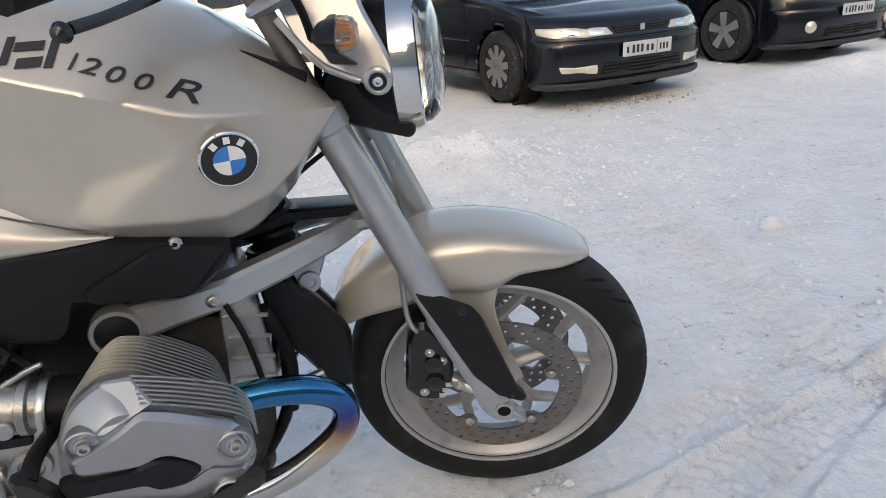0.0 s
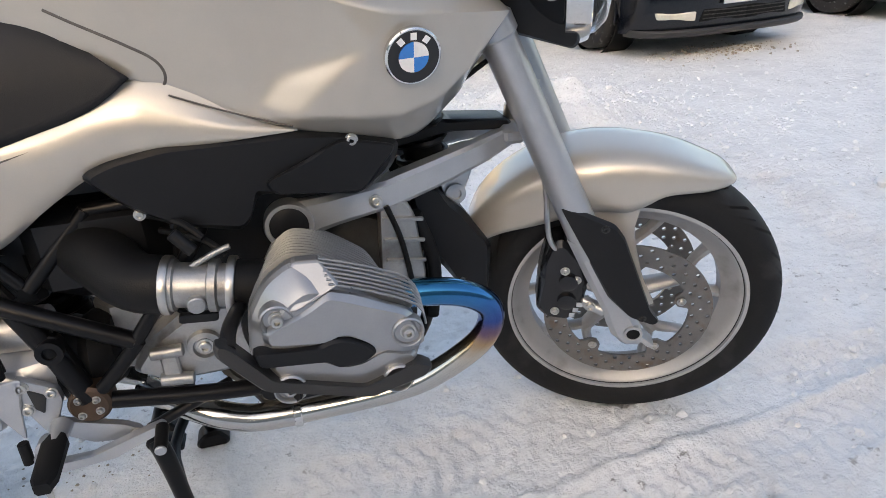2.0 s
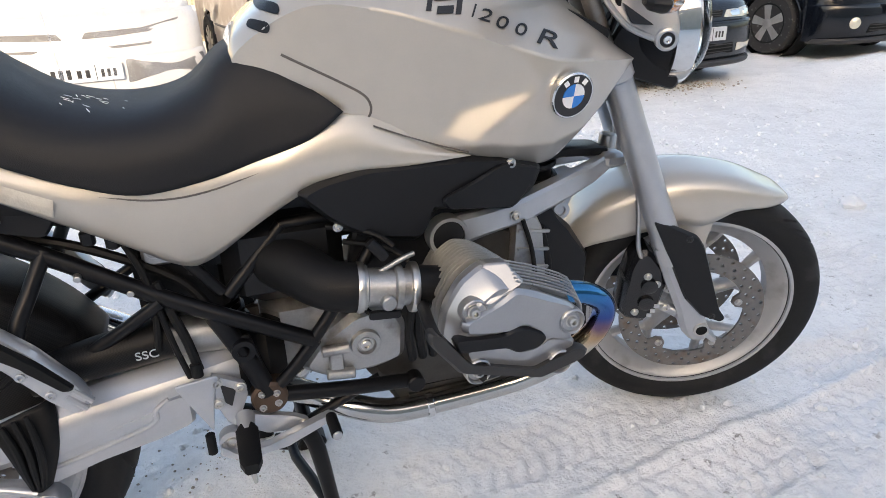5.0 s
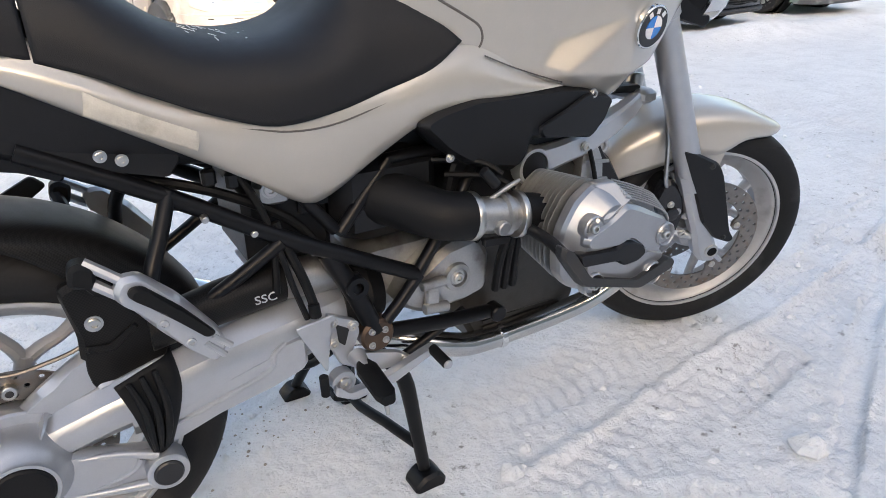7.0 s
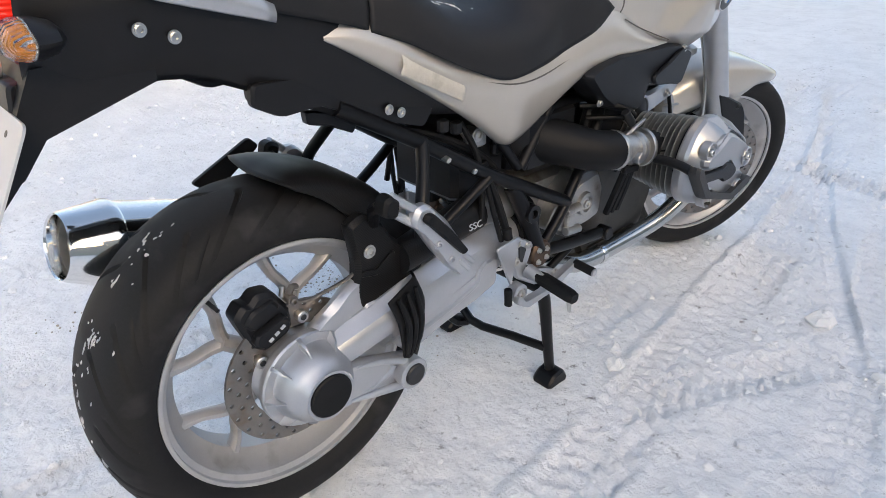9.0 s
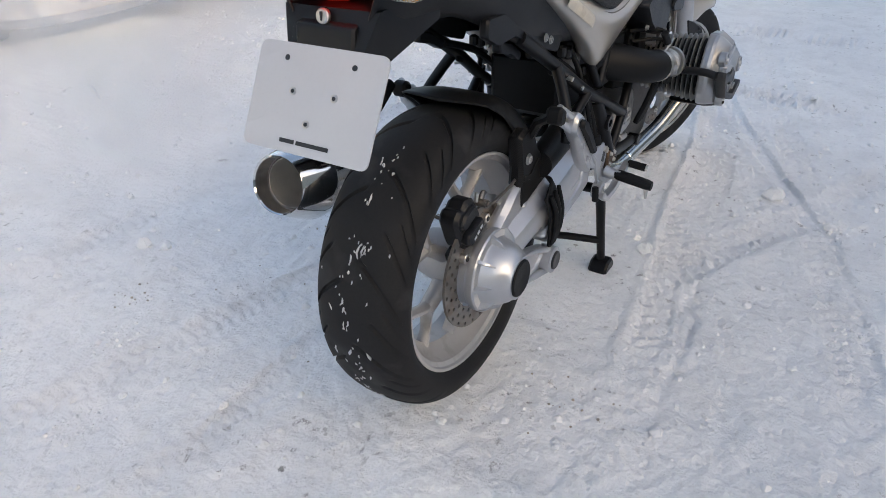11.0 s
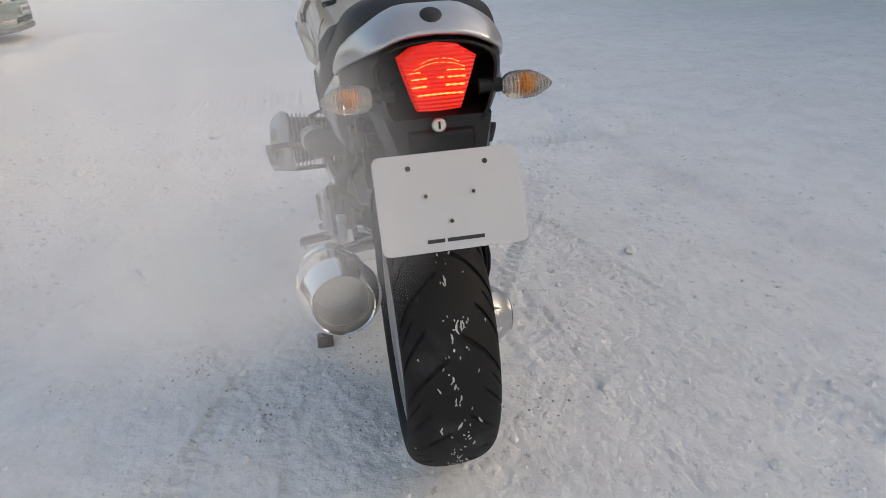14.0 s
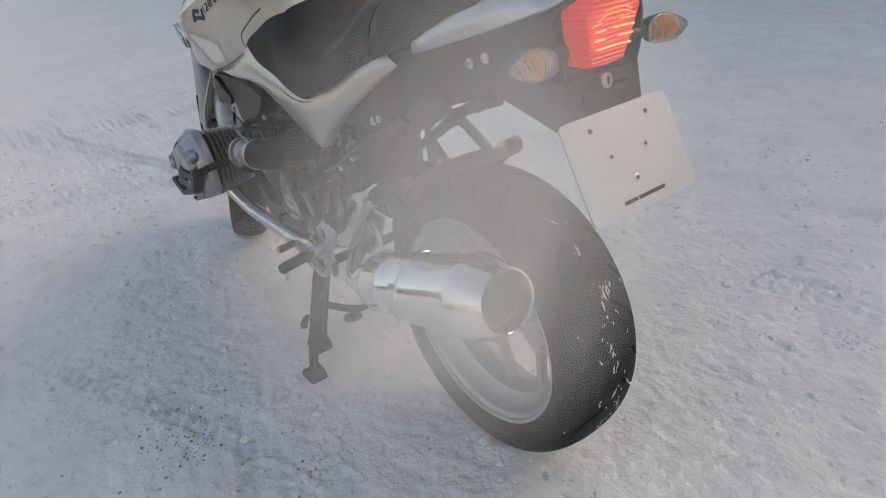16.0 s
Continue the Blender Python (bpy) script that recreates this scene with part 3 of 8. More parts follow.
def tyre_mesh(c, r, w, rim, groove_pitch, seed):
    """Round-shouldered tyre with long slanting tread grooves cut into it."""
    per = 18
    seg, prof = groove_pitch * per, []
    half = w / 2
    for k in range(-24, 25):
        a = k / 24
        prof.append((r - 0.30 * w * abs(a) ** 2.3, half * math.sin(a * math.pi / 2 * 0.99), abs(a)))
    side = prof[-1][0]
    lower = [(side - 0.25 * (side - rim), half * 0.995), (side - 0.6 * (side - rim), half * 0.93), (rim + 0.004, half * 0.80), (rim - 0.004, half * 0.72)]
    full = [(a, -b, 2) for a, b in lower[::-1]] + prof + [(a, b, 2) for a, b in lower]
    rings = []
    for a, y, k in full:
        t = min(1.0, k)
        lean = 2 * math.pi / groove_pitch * (1.7 * t ** 1.4 + (0.5 if y > 0 else 0.0) * min(1, t / 0.09))
        ring = []
        for j in range(seg):
            w0 = 2 * math.pi * j / seg + lean
            col, long_one = j % per, (j // per) % 2 == 0
            deep = 0.0
            if col in (3, 4) and (0.12 if long_one else 0.34) < k < (0.86 if long_one else 0.93):
                deep = 0.006
            if col in (11,) and long_one and 0.5 < k < 0.9:
                deep = 0.004
            ring.append(c + V((a - deep) * math.cos(w0), y, (a - deep) * math.sin(w0)))
        rings.append(ring)
    return loft(rings, cap=False)


def rim_mesh(c, lip, half, well):
    side = [(lip, half - 0.012), (lip, half), (lip - 0.0035, half + 0.001), (lip - 0.007, half), (lip - 0.008, half - 0.007), (lip - 0.017, half - 0.012), (lip - 0.022, half * 0.55), (well - 0.008, half * 0.3)]
    p = [(lip - 0.012, half - 0.018), (lip, half - 0.014)] + side[1:] + [(a, -b) for a, b in side[::-1][:-1]] + [(lip, -half + 0.014), (lip - 0.012, -half + 0.018), (lip - 0.016, -half * 0.6), (well, -half * 0.35), (well, half * 0.35), (lip - 0.016, half * 0.6)]
    return lathe(p, c, (0, 1, 0), 96, shut=True)


def spoke_mesh(c, ang, r0, r1, y, spread, m=None):
    """A Y-shaped spoke: a trunk from the hub that forks into two curved arms."""
    bm = bmesh.new()
    rj = r0 + 0.50 * (r1 - r0)

    def at(r, a):
        t = (r - r0) / (r1 - r0)
        return c + V(r * math.cos(a), y * (1 - 0.55 * t), r * math.sin(a))

    add_tube(bm, [at(r0, ang), at((r0 + rj) / 2, ang), at(rj, ang)], [0.019, 0.015, 0.0135], 10, 3, 1.3)
    for s in (-1, 1):
        pts = [at(rj - 0.012, ang), at(rj + 0.12 * (r1 - rj), ang + s * spread * 0.34), at(rj + 0.48 * (r1 - rj), ang + s * spread * 0.78), at(r1, ang + s * spread)]
        add_tube(bm, pts, [0.011, 0.0105, 0.0095, 0.013], 9, 5, 1.25)
    return fix(bm)


def disc_mesh(c, y, r0, r1, thick, n=54, turn=0.0):
    """A brake disc, drilled right through."""
    bm = bmesh.new()
    rows = 3

    def P(r, a, yy):
        return c + V(r * math.cos(a), yy, r * math.sin(a))

    for i in range(n):
        for k in range(rows):
            ra, rb = r0 + (r1 - r0) * k / rows, r0 + (r1 - r0) * (k + 1) / rows
            a0, a1 = 2 * math.pi * i / n + turn, 2 * math.pi * (i + 1) / n + turn
            rm, am = (ra + rb) / 2, (a0 + a1) / 2
            drill = (i + k) % 2 == 0
            outer = [(ra, a0), (ra, am), (ra, a1), (rm, a1), (rb, a1), (rb, am), (rb, a0), (rm, a0)]
            h = 0.0042
            inner = []
            for (r_, a_) in outer:
                d = Vector(((r_ - rm), (a_ - am) * rm)).normalized() * h
                inner.append((rm + d.x, am + d.y / rm))
            for yy in (y - thick / 2, y + thick / 2):
                o = [bm.verts.new(P(r_, a_, yy)) for r_, a_ in outer]
                if drill:
                    q = [bm.verts.new(P(r_, a_, yy)) for r_, a_ in inner]
                    for j in range(8):
                        bm.faces.new((o[j], o[(j + 1) % 8], q[(j + 1) % 8], q[j]))
                else:
                    bm.faces.new(o)
            if drill:
                lo = [bm.verts.new(P(r_, a_, y - thick / 2)) for r_, a_ in inner]
                hi = [bm.verts.new(P(r_, a_, y + thick / 2)) for r_, a_ in inner]
                for j in range(8):
                    bm.faces.new((lo[j], lo[(j + 1) % 8], hi[(j + 1) % 8], hi[j]))
    for r in (r0, r1):
        add_rings(bm, [[P(r, 2 * math.pi * i / (2 * n) + turn, y - thick / 2) for i in range(2 * n)], [P(r, 2 * math.pi * i / (2 * n) + turn, y + thick / 2) for i in range(2 * n)]], cap=False)
    bmesh.ops.remove_doubles(bm, verts=bm.verts, dist=0.0002)
    return fix(bm)


# front wheel
fw = part("front_wheel", rim_mesh(FRONT, 0.2315, 0.050, 0.196), WHEEL, bike, "silver cast rim of the front wheel", ST)
part("tyre", tyre_mesh(FRONT, 0.297, 0.122, 0.226, 26, 1), RUBBER, fw, "black road tyre with slanting grooves", ST)
for i in range(5):
    part("spoke", spoke_mesh(FRONT, radians(20 + 72 * i), 0.035, 0.204, 0.0, 0.33), WHEEL, fw, m=ST)
part("hub", lathe([(0.02, -0.055), (0.036, -0.05), (0.045, -0.03), (0.040, 0), (0.045, 0.03), (0.036, 0.05), (0.02, 0.055)], FRONT, (0, 1, 0), 32), WHEEL, fw, m=ST)
for s in (-1, 1):
    part("brake_disc", disc_mesh(FRONT, s * 0.066, 0.116, 0.160, 0.005, turn=0.3 * s), DISC, fw, "drilled steel brake disc", ST)
    for i in range(5):
        a = radians(20 + 72 * i)
        d, t = V(math.cos(a), 0, math.sin(a)), V(-math.sin(a), 0, math.cos(a))
        lug = [FRONT + d * r + t * w + V(0, s * 0.066, 0) for r, w in ((0.120, -0.034), (0.120, 0.034), (0.110, 0.020), (0.096, 0.013), (0.090, 0), (0.096, -0.013), (0.110, -0.020))]
        part("disc_lug", loft([[p - V(0, 0.003, 0) for p in lug], [p + V(0, 0.003, 0) for p in lug]]), DISC, fw, "brown-tinged lug of the brake disc", ST)
    for i in range(5):
        a = radians(20 + 72 * i)
        part("disc_bolt", bolt(FRONT + V(0.104 * math.cos(a), s * 0.071, 0.104 * math.sin(a)), (0, s, 0), 0.0065, 0.005), STEEL, fw, m=ST)

# rear wheel
rw = part("rear_wheel", rim_mesh(REAR, 0.2325, 0.074, 0.196), WHEEL, bike, "silver cast rim of the rear wheel")
part("tyre", tyre_mesh(REAR, 0.315, 0.178, 0.228, 24, 2), RUBBER, rw, "wide black rear tyre with snow in its grooves", sharp=50)
for i in range(5):
    part("spoke", spoke_mesh(REAR, radians(0 + 72 * i), 0.04, 0.206, -0.03, 0.36), WHEEL, rw)
part("hub", lathe([(0.03, -0.07), (0.06, -0.065), (0.062, -0.02), (0.05, 0.03), (0.03, 0.035)], REAR, (0, 1, 0), 36), WHEEL, rw)
part("brake_disc", disc_mesh(REAR, -0.082, 0.088, 0.1325, 0.005, 48), DISC, rw, "drilled rusty brake disc")


def tyre_snow(c, r, w):
    """Bits of snow pressed into the tread at the back of the tyre and along its right shoulder."""
    rnd = random.Random(21)
    bm = bmesh.new()
    for i in range(110):
        if i < 84:
            a = rnd.uniform(1.95, 4.4)
            y = w * (0.07 * math.sin(9 * a) - 0.03 + 0.055 * rnd.gauss(0, 1))
        else:
            a, y = rnd.uniform(2.1, 4.0), w * rnd.gauss(0, 0.2)
        if abs(y) > 0.46 * w:
            continue
        k = abs(y) / (w / 2)
        rr = r - 0.30 * w * (math.asin(min(1, k)) / 1.571) ** 2.3
        p = c + V(rr * math.cos(a), y, rr * math.sin(a))
        n = V(math.cos(a), 1.1 * y / w, math.sin(a)).normalized()
        u = V(-math.sin(a), rnd.uniform(-0.5, 0.5), math.cos(a)).normalized()
        q = n.cross(u)
        big = rnd.random() < 0.22
        ln, wd = (rnd.uniform(0.006, 0.014), rnd.uniform(0.0012, 0.0026)) if big else (rnd.uniform(0.0016, 0.005), rnd.uniform(0.0009, 0.002))
        m = 9
        bend = rnd.uniform(-0.4, 0.4)
        ring = []
        for j in range(m):
            e, f = ln * rnd.uniform(0.6, 1.1) * math.cos(6.283 * j / m), wd * rnd.uniform(0.4, 1.3) * math.sin(6.283 * j / m)
            ring.append(p + u * e + q * (f + bend * abs(e)))
        add_rings(bm, [[v - n * 0.003 for v in ring], [v + n * 0.0004 for v in ring], [p + (v - p) * 0.5 + n * 0.0013 for v in ring]])
    ob = part("tread_snow", fix(bm), SLUSH, rw, "white bits of snow caught in the tread")
    tagged(ob, "white bits of snow caught in the tread", kind="stuff")


tyre_snow(REAR, 0.315, 0.178)

from mathutils import geometry
from mathutils.bvhtree import BVHTree

# tank and body panels
# half sections of the upper shell, from the middle down to the shoulder crease, from the seat to the nose
TANK = [
    [(0.556, 0, 0.930), (0.556, 0.05, 0.929), (0.558, 0.08, 0.922), (0.562, 0.104, 0.912)],
    [(0.575, 0, 0.985), (0.575, 0.05, 0.984), (0.572, 0.09, 0.974), (0.572, 0.116, 0.955)],
    [(0.665, 0, 1.048), (0.665, 0.06, 1.047), (0.665, 0.115, 1.036), (0.665, 0.150, 1.010)],
    [(0.77, 0, 1.072), (0.77, 0.07, 1.068), (0.77, 0.125, 1.050), (0.77, 0.171, 1.003)],
    [(0.89, 0, 1.078), (0.89, 0.07, 1.071), (0.89, 0.135, 1.042), (0.89, 0.192, 0.967)],
    [(1.025, 0, 1.064), (1.025, 0.07, 1.053), (1.025, 0.135, 1.010), (1.025, 0.209, 0.924)],
    [(1.11, 0, 1.022), (1.11, 0.06, 1.012), (1.11, 0.125, 0.975), (1.113, 0.187, 0.913)],
    [(1.170, 0, 0.975), (1.172, 0.06, 0.966), (1.178, 0.115, 0.940), (1.183, 0.163, 0.907)],
    [(1.195, 0, 0.945), (1.200, 0.05, 0.940), (1.210, 0.10, 0.922), (1.219, 0.143, 0.904)],
]
FOOT = [(0.585, 0.104, 0.890), (0.59, 0.118, 0.900), (0.690, 0.140, 0.862), (0.785, 0.150, 0.822), (0.895, 0.172, 0.786), (0.99, 0.160, 0.757), (1.07, 0.136, 0.745), (1.135, 0.126, 0.788), (1.160, 0.118, 0.812)]
# corners of the pressed facets of the flank: x, z, half width
FLANK = [(1.011, 0.885, 0.2125), (0.907, 0.798, 0.190), (0.892, 0.853, 0.168), (0.859, 0.812, 0.165), (0.98, 0.792, 0.197), (1.045, 0.788, 0.190),
         (1.108, 0.803, 0.174), (1.155, 0.835, 0.156), (0.76, 0.90, 0.158), (0.82, 0.895, 0.166), (0.66, 0.925, 0.145), (0.72, 0.862, 0.150)]


def tank_skin():
    """The tank: a smooth upper shell, a hard shoulder crease and creased facets on the flanks."""
    NU, NV = 18, 44
    lines = [catmull(r, 8) for r in TANK]
    upper = [catmull([l[i] for l in lines], NU) for i in range(len(lines[0]))]
    crest, foot = upper[-1], catmull(FOOT, NU)
    ring = [Vector((p.x, p.z)) for p in crest] + [Vector((p.x, p.z)) for p in foot[::-1]]
    wide = [p.y for p in crest] + [p.y for p in foot[::-1]]
    n0 = len(ring)
    flat = ring + [Vector((x, z)) for x, z, y in FLANK]
    wide += [y for x, z, y in FLANK]
    kink = 5 * NU
    creases = [(n0, n0 + 1), (n0, n0 + 2), (n0 + 2, n0 + 3), (n0 + 1, n0 + 3), (n0 + 1, n0 + 4), (n0 + 4, n0 + 5), (n0 + 5, n0 + 6), (n0 + 6, n0 + 7), (n0, kink), (n0 + 9, n0 + 2)]
    vs, _, fs, ov, _, _ = geometry.delaunay_2d_cdt(flat, [(i, (i + 1) % n0) for i in range(n0)] + creases, [], 1, 1e-5)
    ys = [wide[o[0]] if o else 0.15 for o in ov]
    tris = [tuple(f) for f in fs if len(f) == 3]

    def width(x, z):
        best, res = -9, 0.15
        for a, b, c in tris:
            p, q, r = vs[a], vs[b], vs[c]
            d = (q.x - p.x) * (r.y - p.y) - (r.x - p.x) * (q.y - p.y)
            if abs(d) < 1e-10:
                continue
            u = ((x - p.x) * (r.y - p.y) - (r.x - p.x) * (z - p.y)) / d
            w = ((q.x - p.x) * (z - p.y) - (x - p.x) * (q.y - p.y)) / d
            k = min(u, w, 1 - u - w)
            if k > best:
                best, res = k, ys[a] + u * (ys[b] - ys[a]) + w * (ys[c] - ys[a])
            if k > -1e-6:
                break
        return res

    nu = len(crest)
    net = np.zeros((nu, NV + 1, 3))
    for i in range(nu):
        for j in range(NV + 1):
            v = j / NV
            x, z = crest[i].x * (1 - v) + foot[i].x * v, crest[i].z * (1 - v) + foot[i].z * v
            net[i, j] = (x, crest[i].y if j == 0 else foot[i].y if j == NV else width(x, z), z)
    for _ in range(1):
        y = net[:, :, 1]
        net[1:-1, 1:-1, 1] = 0.4 * y[1:-1, 1:-1] + 0.15 * (y[:-2, 1:-1] + y[2:, 1:-1] + y[1:-1, :-2] + y[1:-1, 2:])
    bm = bmesh.new()
    for s in (-1, 1):
        cols = [[V(p.x, p.y * s, p.z) for p in c] for c in upper] + [[V(net[i, j, 0], net[i, j, 1] * s, net[i, j, 2]) for i in range(nu)] for j in range(1, NV + 1)]
        cols.append([V(net[i, NV, 0], (net[i, NV, 1] - 0.006) * s, net[i, NV, 2] - 0.006) for i in range(nu)])
        cols.append([V(net[i, NV, 0], (net[i, NV, 1] - 0.04) * s, net[i, NV, 2] - 0.004) for i in range(nu)])
        g = [[bm.verts.new(p) for p in c] for c in cols]
        for a, b in zip(g, g[1:]):
            for i in range(nu - 1):
                f = (a[i], a[i + 1], b[i + 1], b[i])
                bm.faces.new(f if s > 0 else f[::-1])
    bmesh.ops.remove_doubles(bm, verts=bm.verts, dist=0.0004)
    return fix(bm)


TANK_SKIN = tank_skin()
TANK_TREE = BVHTree.FromBMesh(TANK_SKIN)
tank = part("tank", TANK_SKIN, PAINT, bike, "champagne silver fuel tank with a sharp shoulder crease", sharp=50, thick=0.004)
part("tank_floor", slab([(0.60, 0.895), (0.71, 0.85), (0.83, 0.812), (0.99, 0.765), (1.07, 0.765), (1.15, 0.81), (1.19, 0.95), (1.10, 0.99), (0.65, 0.97)], -0.115, 0.115), BLACK, tank)
part("tank_cap", lathe([(0.0, 0.02), (0.036, 0.02), (0.042, 0.012), (0.044, 0)], (0.84, 0, 1.068), (-0.05, 0, 1), 28), CHROME, tank, "bright metal filler cap")

# tank badge and lettering on both sides
for s in (-1, 1):
    at = V(1.062, s * 0.207, 0.866)
    nrm = V(0.10, s, -0.24).normalized()
    fwd = V(-s * -1 * 1.0, 0, 0)
    right = V(1 if s < 0 else -1, 0, 0)
    right = (right - nrm * right.dot(nrm)).normalized()
    up = nrm.cross(right)
    bm = lathe([(0.0, -0.006), (0.038, -0.006), (0.038, 0.002), (0.0365, 0.0035), (0.0, 0.0035)], at, nrm, 40)
    badge = part("badge", bm, CHROME, tank, "round enamel badge with blue and white quarters")
    part("badge_ring", lathe([(0.0205, 0.0032), (0.0205, 0.0042), (0.0345, 0.0042), (0.0345, 0.0032)], at, nrm, 40, shut=True), INK, badge)
    for k in range(4):
        bm = bmesh.new()
        c0 = at + nrm * 0.0040
        a0 = k * math.pi / 2
        ring = [c0] + [c0 + (right * math.cos(a0 + j * math.pi / 12) + up * math.sin(a0 + j * math.pi / 12)) * 0.0202 for j in range(7)]
        add_rings(bm, [[p - nrm * 0.001 for p in ring], [p + nrm * 0.0008 for p in ring]])
        part("badge_quarter", fix(bm), BLUE if k % 2 else WHITE_ENAMEL, badge)
    for ang in (128, 90, 52):
        p = at + nrm * 0.0046 + (right * math.cos(radians(ang)) + up * math.sin(radians(ang))) * 0.0275
        bm = bmesh.new()
        u = right * math.cos(radians(ang - 90)) + up * math.sin(radians(ang - 90))
        add_box(bm, (0, 0, 0), (0.008, 0.009, 0.001))
        bmesh.ops.transform(bm, matrix=basis(p, u, nrm.cross(u)), verts=bm.verts)
        part("badge_mark", fix(bm), WHITE_ENAMEL, badge)


def wrap_on_tank(bm, s, lift=0.0012):
    """Lay a flat piece, drawn in x and z, on the flank of the tank."""
    bmesh.ops.subdivide_edges(bm, edges=[e for e in bm.edges if e.calc_length() > 0.012], cuts=2)
    for v in bm.verts:
        hit, n, _, _ = TANK_TREE.ray_cast(V(v.co.x, s * 0.4, v.co.z), V(0, -s, 0))
        if hit:
            v.co = hit + n * (1 if n.y * s > 0 else -1) * (lift + (0.0008 if v.co.y > 0 else 0))
    return bm


for s in (-1, 1):
    def letter(words, x, z, size, sq, slant=0.2):
        r = V(1, 0, -0.33) if s < 0 else V(-1, 0, 0.33)
        x = x if s < 0 else 1.79 - x
        up = V(0, 0, 1)
        m = basis(V(x, 0, z if s < 0 else 1.935 - z), r, up)
        bm = text(words, m, size, 0.0005, slant, sq)
        part("tank_letter", wrap_on_tank(bm, s), INK, tank, "dark italic letter on the tank")
    for ch, x, z, size, sq in (("1", 0.909, 0.9955, 0.028, 1.0), ("2", 0.926, 0.989, 0.026, 1.65), ("0", 0.950, 0.978, 0.026, 1.6), ("0", 0.979, 0.967, 0.026, 1.6), ("R", 1.022, 0.952, 0.034, 2.1)):
        letter(ch, x, z, size, sq, 0.3)
    for dx, dz, w, h in ((-0.029, 0.007, 0.008, 0.028), (-0.006, 0.010, 0.030, 0.009), (-0.009, -0.007, 0.026, 0.010), (0.016, 0.001, 0.009, 0.030)):
        x, z = 0.876 + dx, 1.006 + dz
        x = x if s < 0 else 1.79 - x
        bm = box((0, 0, 0), (w, 0.001, h))
        for v in bm.verts:
            v.co.x += v.co.z * 0.45 * (1 if s < 0 else -1)
            v.co += V(x, 0, z if s < 0 else 1.935 - z)
        part("tank_stripe", wrap_on_tank(bm, s), INK, tank)
    # three rubber pads at the back of the tank
    for x, z in ((0.607, 0.986), (0.624, 1.010), (0.642, 1.030)):
        bm = slab(rounded([(x - 0.018, z - 0.001), (x - 0.011, z + 0.010), (x + 0.014, z + 0.005), (x + 0.010, z - 0.010)], 0.008, 3), 0.0, 0.001, 0.0002, 0)
        part("tank_pad", wrap_on_tank(bm, s, 0.0012), BLACK, tank, "small black rubber pad", sharp=20)

for s in (-1, 1):
    def on_tank(pts, lift):
        out = []
        for x, z in ((p.x, p.z) for p in catmull([(a, 0, b) for a, b in pts], 5)):
            hit, n, _, _ = TANK_TREE.ray_cast(V(x, s * 0.4, z), V(0, -s, 0))
            if hit:
                out.append(hit + V(0, s * lift, 0))
        return out
    part("tank_groove", tube(on_tank([(0.630, 0.948), (0.680, 0.921), (0.714, 0.902), (0.742, 0.884), (0.752, 0.866), (0.748, 0.850), (0.735, 0.846)], -0.0012), 0.0024, 8, 1), SHADOW_GAP, tank, "shade-coloured line for the groove along the rim")

SEAT_ROWS = [
    [(0.145, 0, 0.992), (0.145, 0.07, 0.988), (0.145, 0.118, 0.965), (0.145, 0.14, 0.92), (0.145, 0.14, 0.880)],
    [(0.20, 0, 0.988), (0.20, 0.075, 0.981), (0.20, 0.128, 0.952), (0.20, 0.150, 0.905), (0.20, 0.150, 0.860)],
    [(0.25, 0, 0.948), (0.25, 0.08, 0.940), (0.25, 0.135, 0.915), (0.25, 0.160, 0.870), (0.25, 0.160, 0.836)],
    [(0.32, 0, 0.902), (0.32, 0.09, 0.895), (0.32, 0.145, 0.872), (0.33, 0.168, 0.832), (0.33, 0.166, 0.800)],
    [(0.41, 0, 0.886), (0.41, 0.09, 0.881), (0.41, 0.145, 0.862), (0.41, 0.170, 0.822), (0.41, 0.166, 0.776)],
    [(0.49, 0, 0.902), (0.49, 0.08, 0.898), (0.50, 0.13, 0.880), (0.50, 0.163, 0.838), (0.50, 0.163, 0.785)],
    [(0.545, 0, 0.947), (0.545, 0.07, 0.945), (0.55, 0.115, 0.930), (0.57, 0.148, 0.878), (0.575, 0.157, 0.803)],
    [(0.58, 0, 0.962), (0.58, 0.06, 0.960), (0.60, 0.11, 0.942), (0.64, 0.149, 0.893), (0.655, 0.161, 0.828)],
    [(0.60, 0, 0.945), (0.60, 0.06, 0.943), (0.63, 0.11, 0.922), (0.68, 0.149, 0.888), (0.708, 0.160, 0.864)],
]
seat = part("seat", skin(SEAT_ROWS, 5, 4), SEAT, bike, "black vinyl rider seat with frost scratches", sharp=60, thick=0.01)
PILLION = [
    [(-0.20, 0, 1.035), (-0.20, 0.05, 1.033), (-0.195, 0.09, 1.018), (-0.19, 0.105, 0.99), (-0.18, 0.105, 0.965)],
    [(-0.12, 0, 1.055), (-0.12, 0.06, 1.050), (-0.12, 0.11, 1.028), (-0.12, 0.125, 0.985), (-0.11, 0.122, 0.95)],
    [(0.00, 0, 1.045), (0.00, 0.07, 1.040), (0.00, 0.115, 1.015), (0.00, 0.135, 0.965), (0.00, 0.132, 0.920)],
    [(0.10, 0, 1.020), (0.10, 0.07, 1.015), (0.10, 0.115, 0.99), (0.10, 0.140, 0.94), (0.10, 0.138, 0.895)],
    [(0.143, 0, 0.995), (0.143, 0.07, 0.990), (0.143, 0.115, 0.967), (0.143, 0.138, 0.92), (0.143, 0.138, 0.882)],
]
part("pillion_seat", skin(PILLION, 4, 4), SEAT, bike, "black vinyl pillion seat", sharp=60, thick=0.01)
bm = bmesh.new()
rnd = random.Random(4)
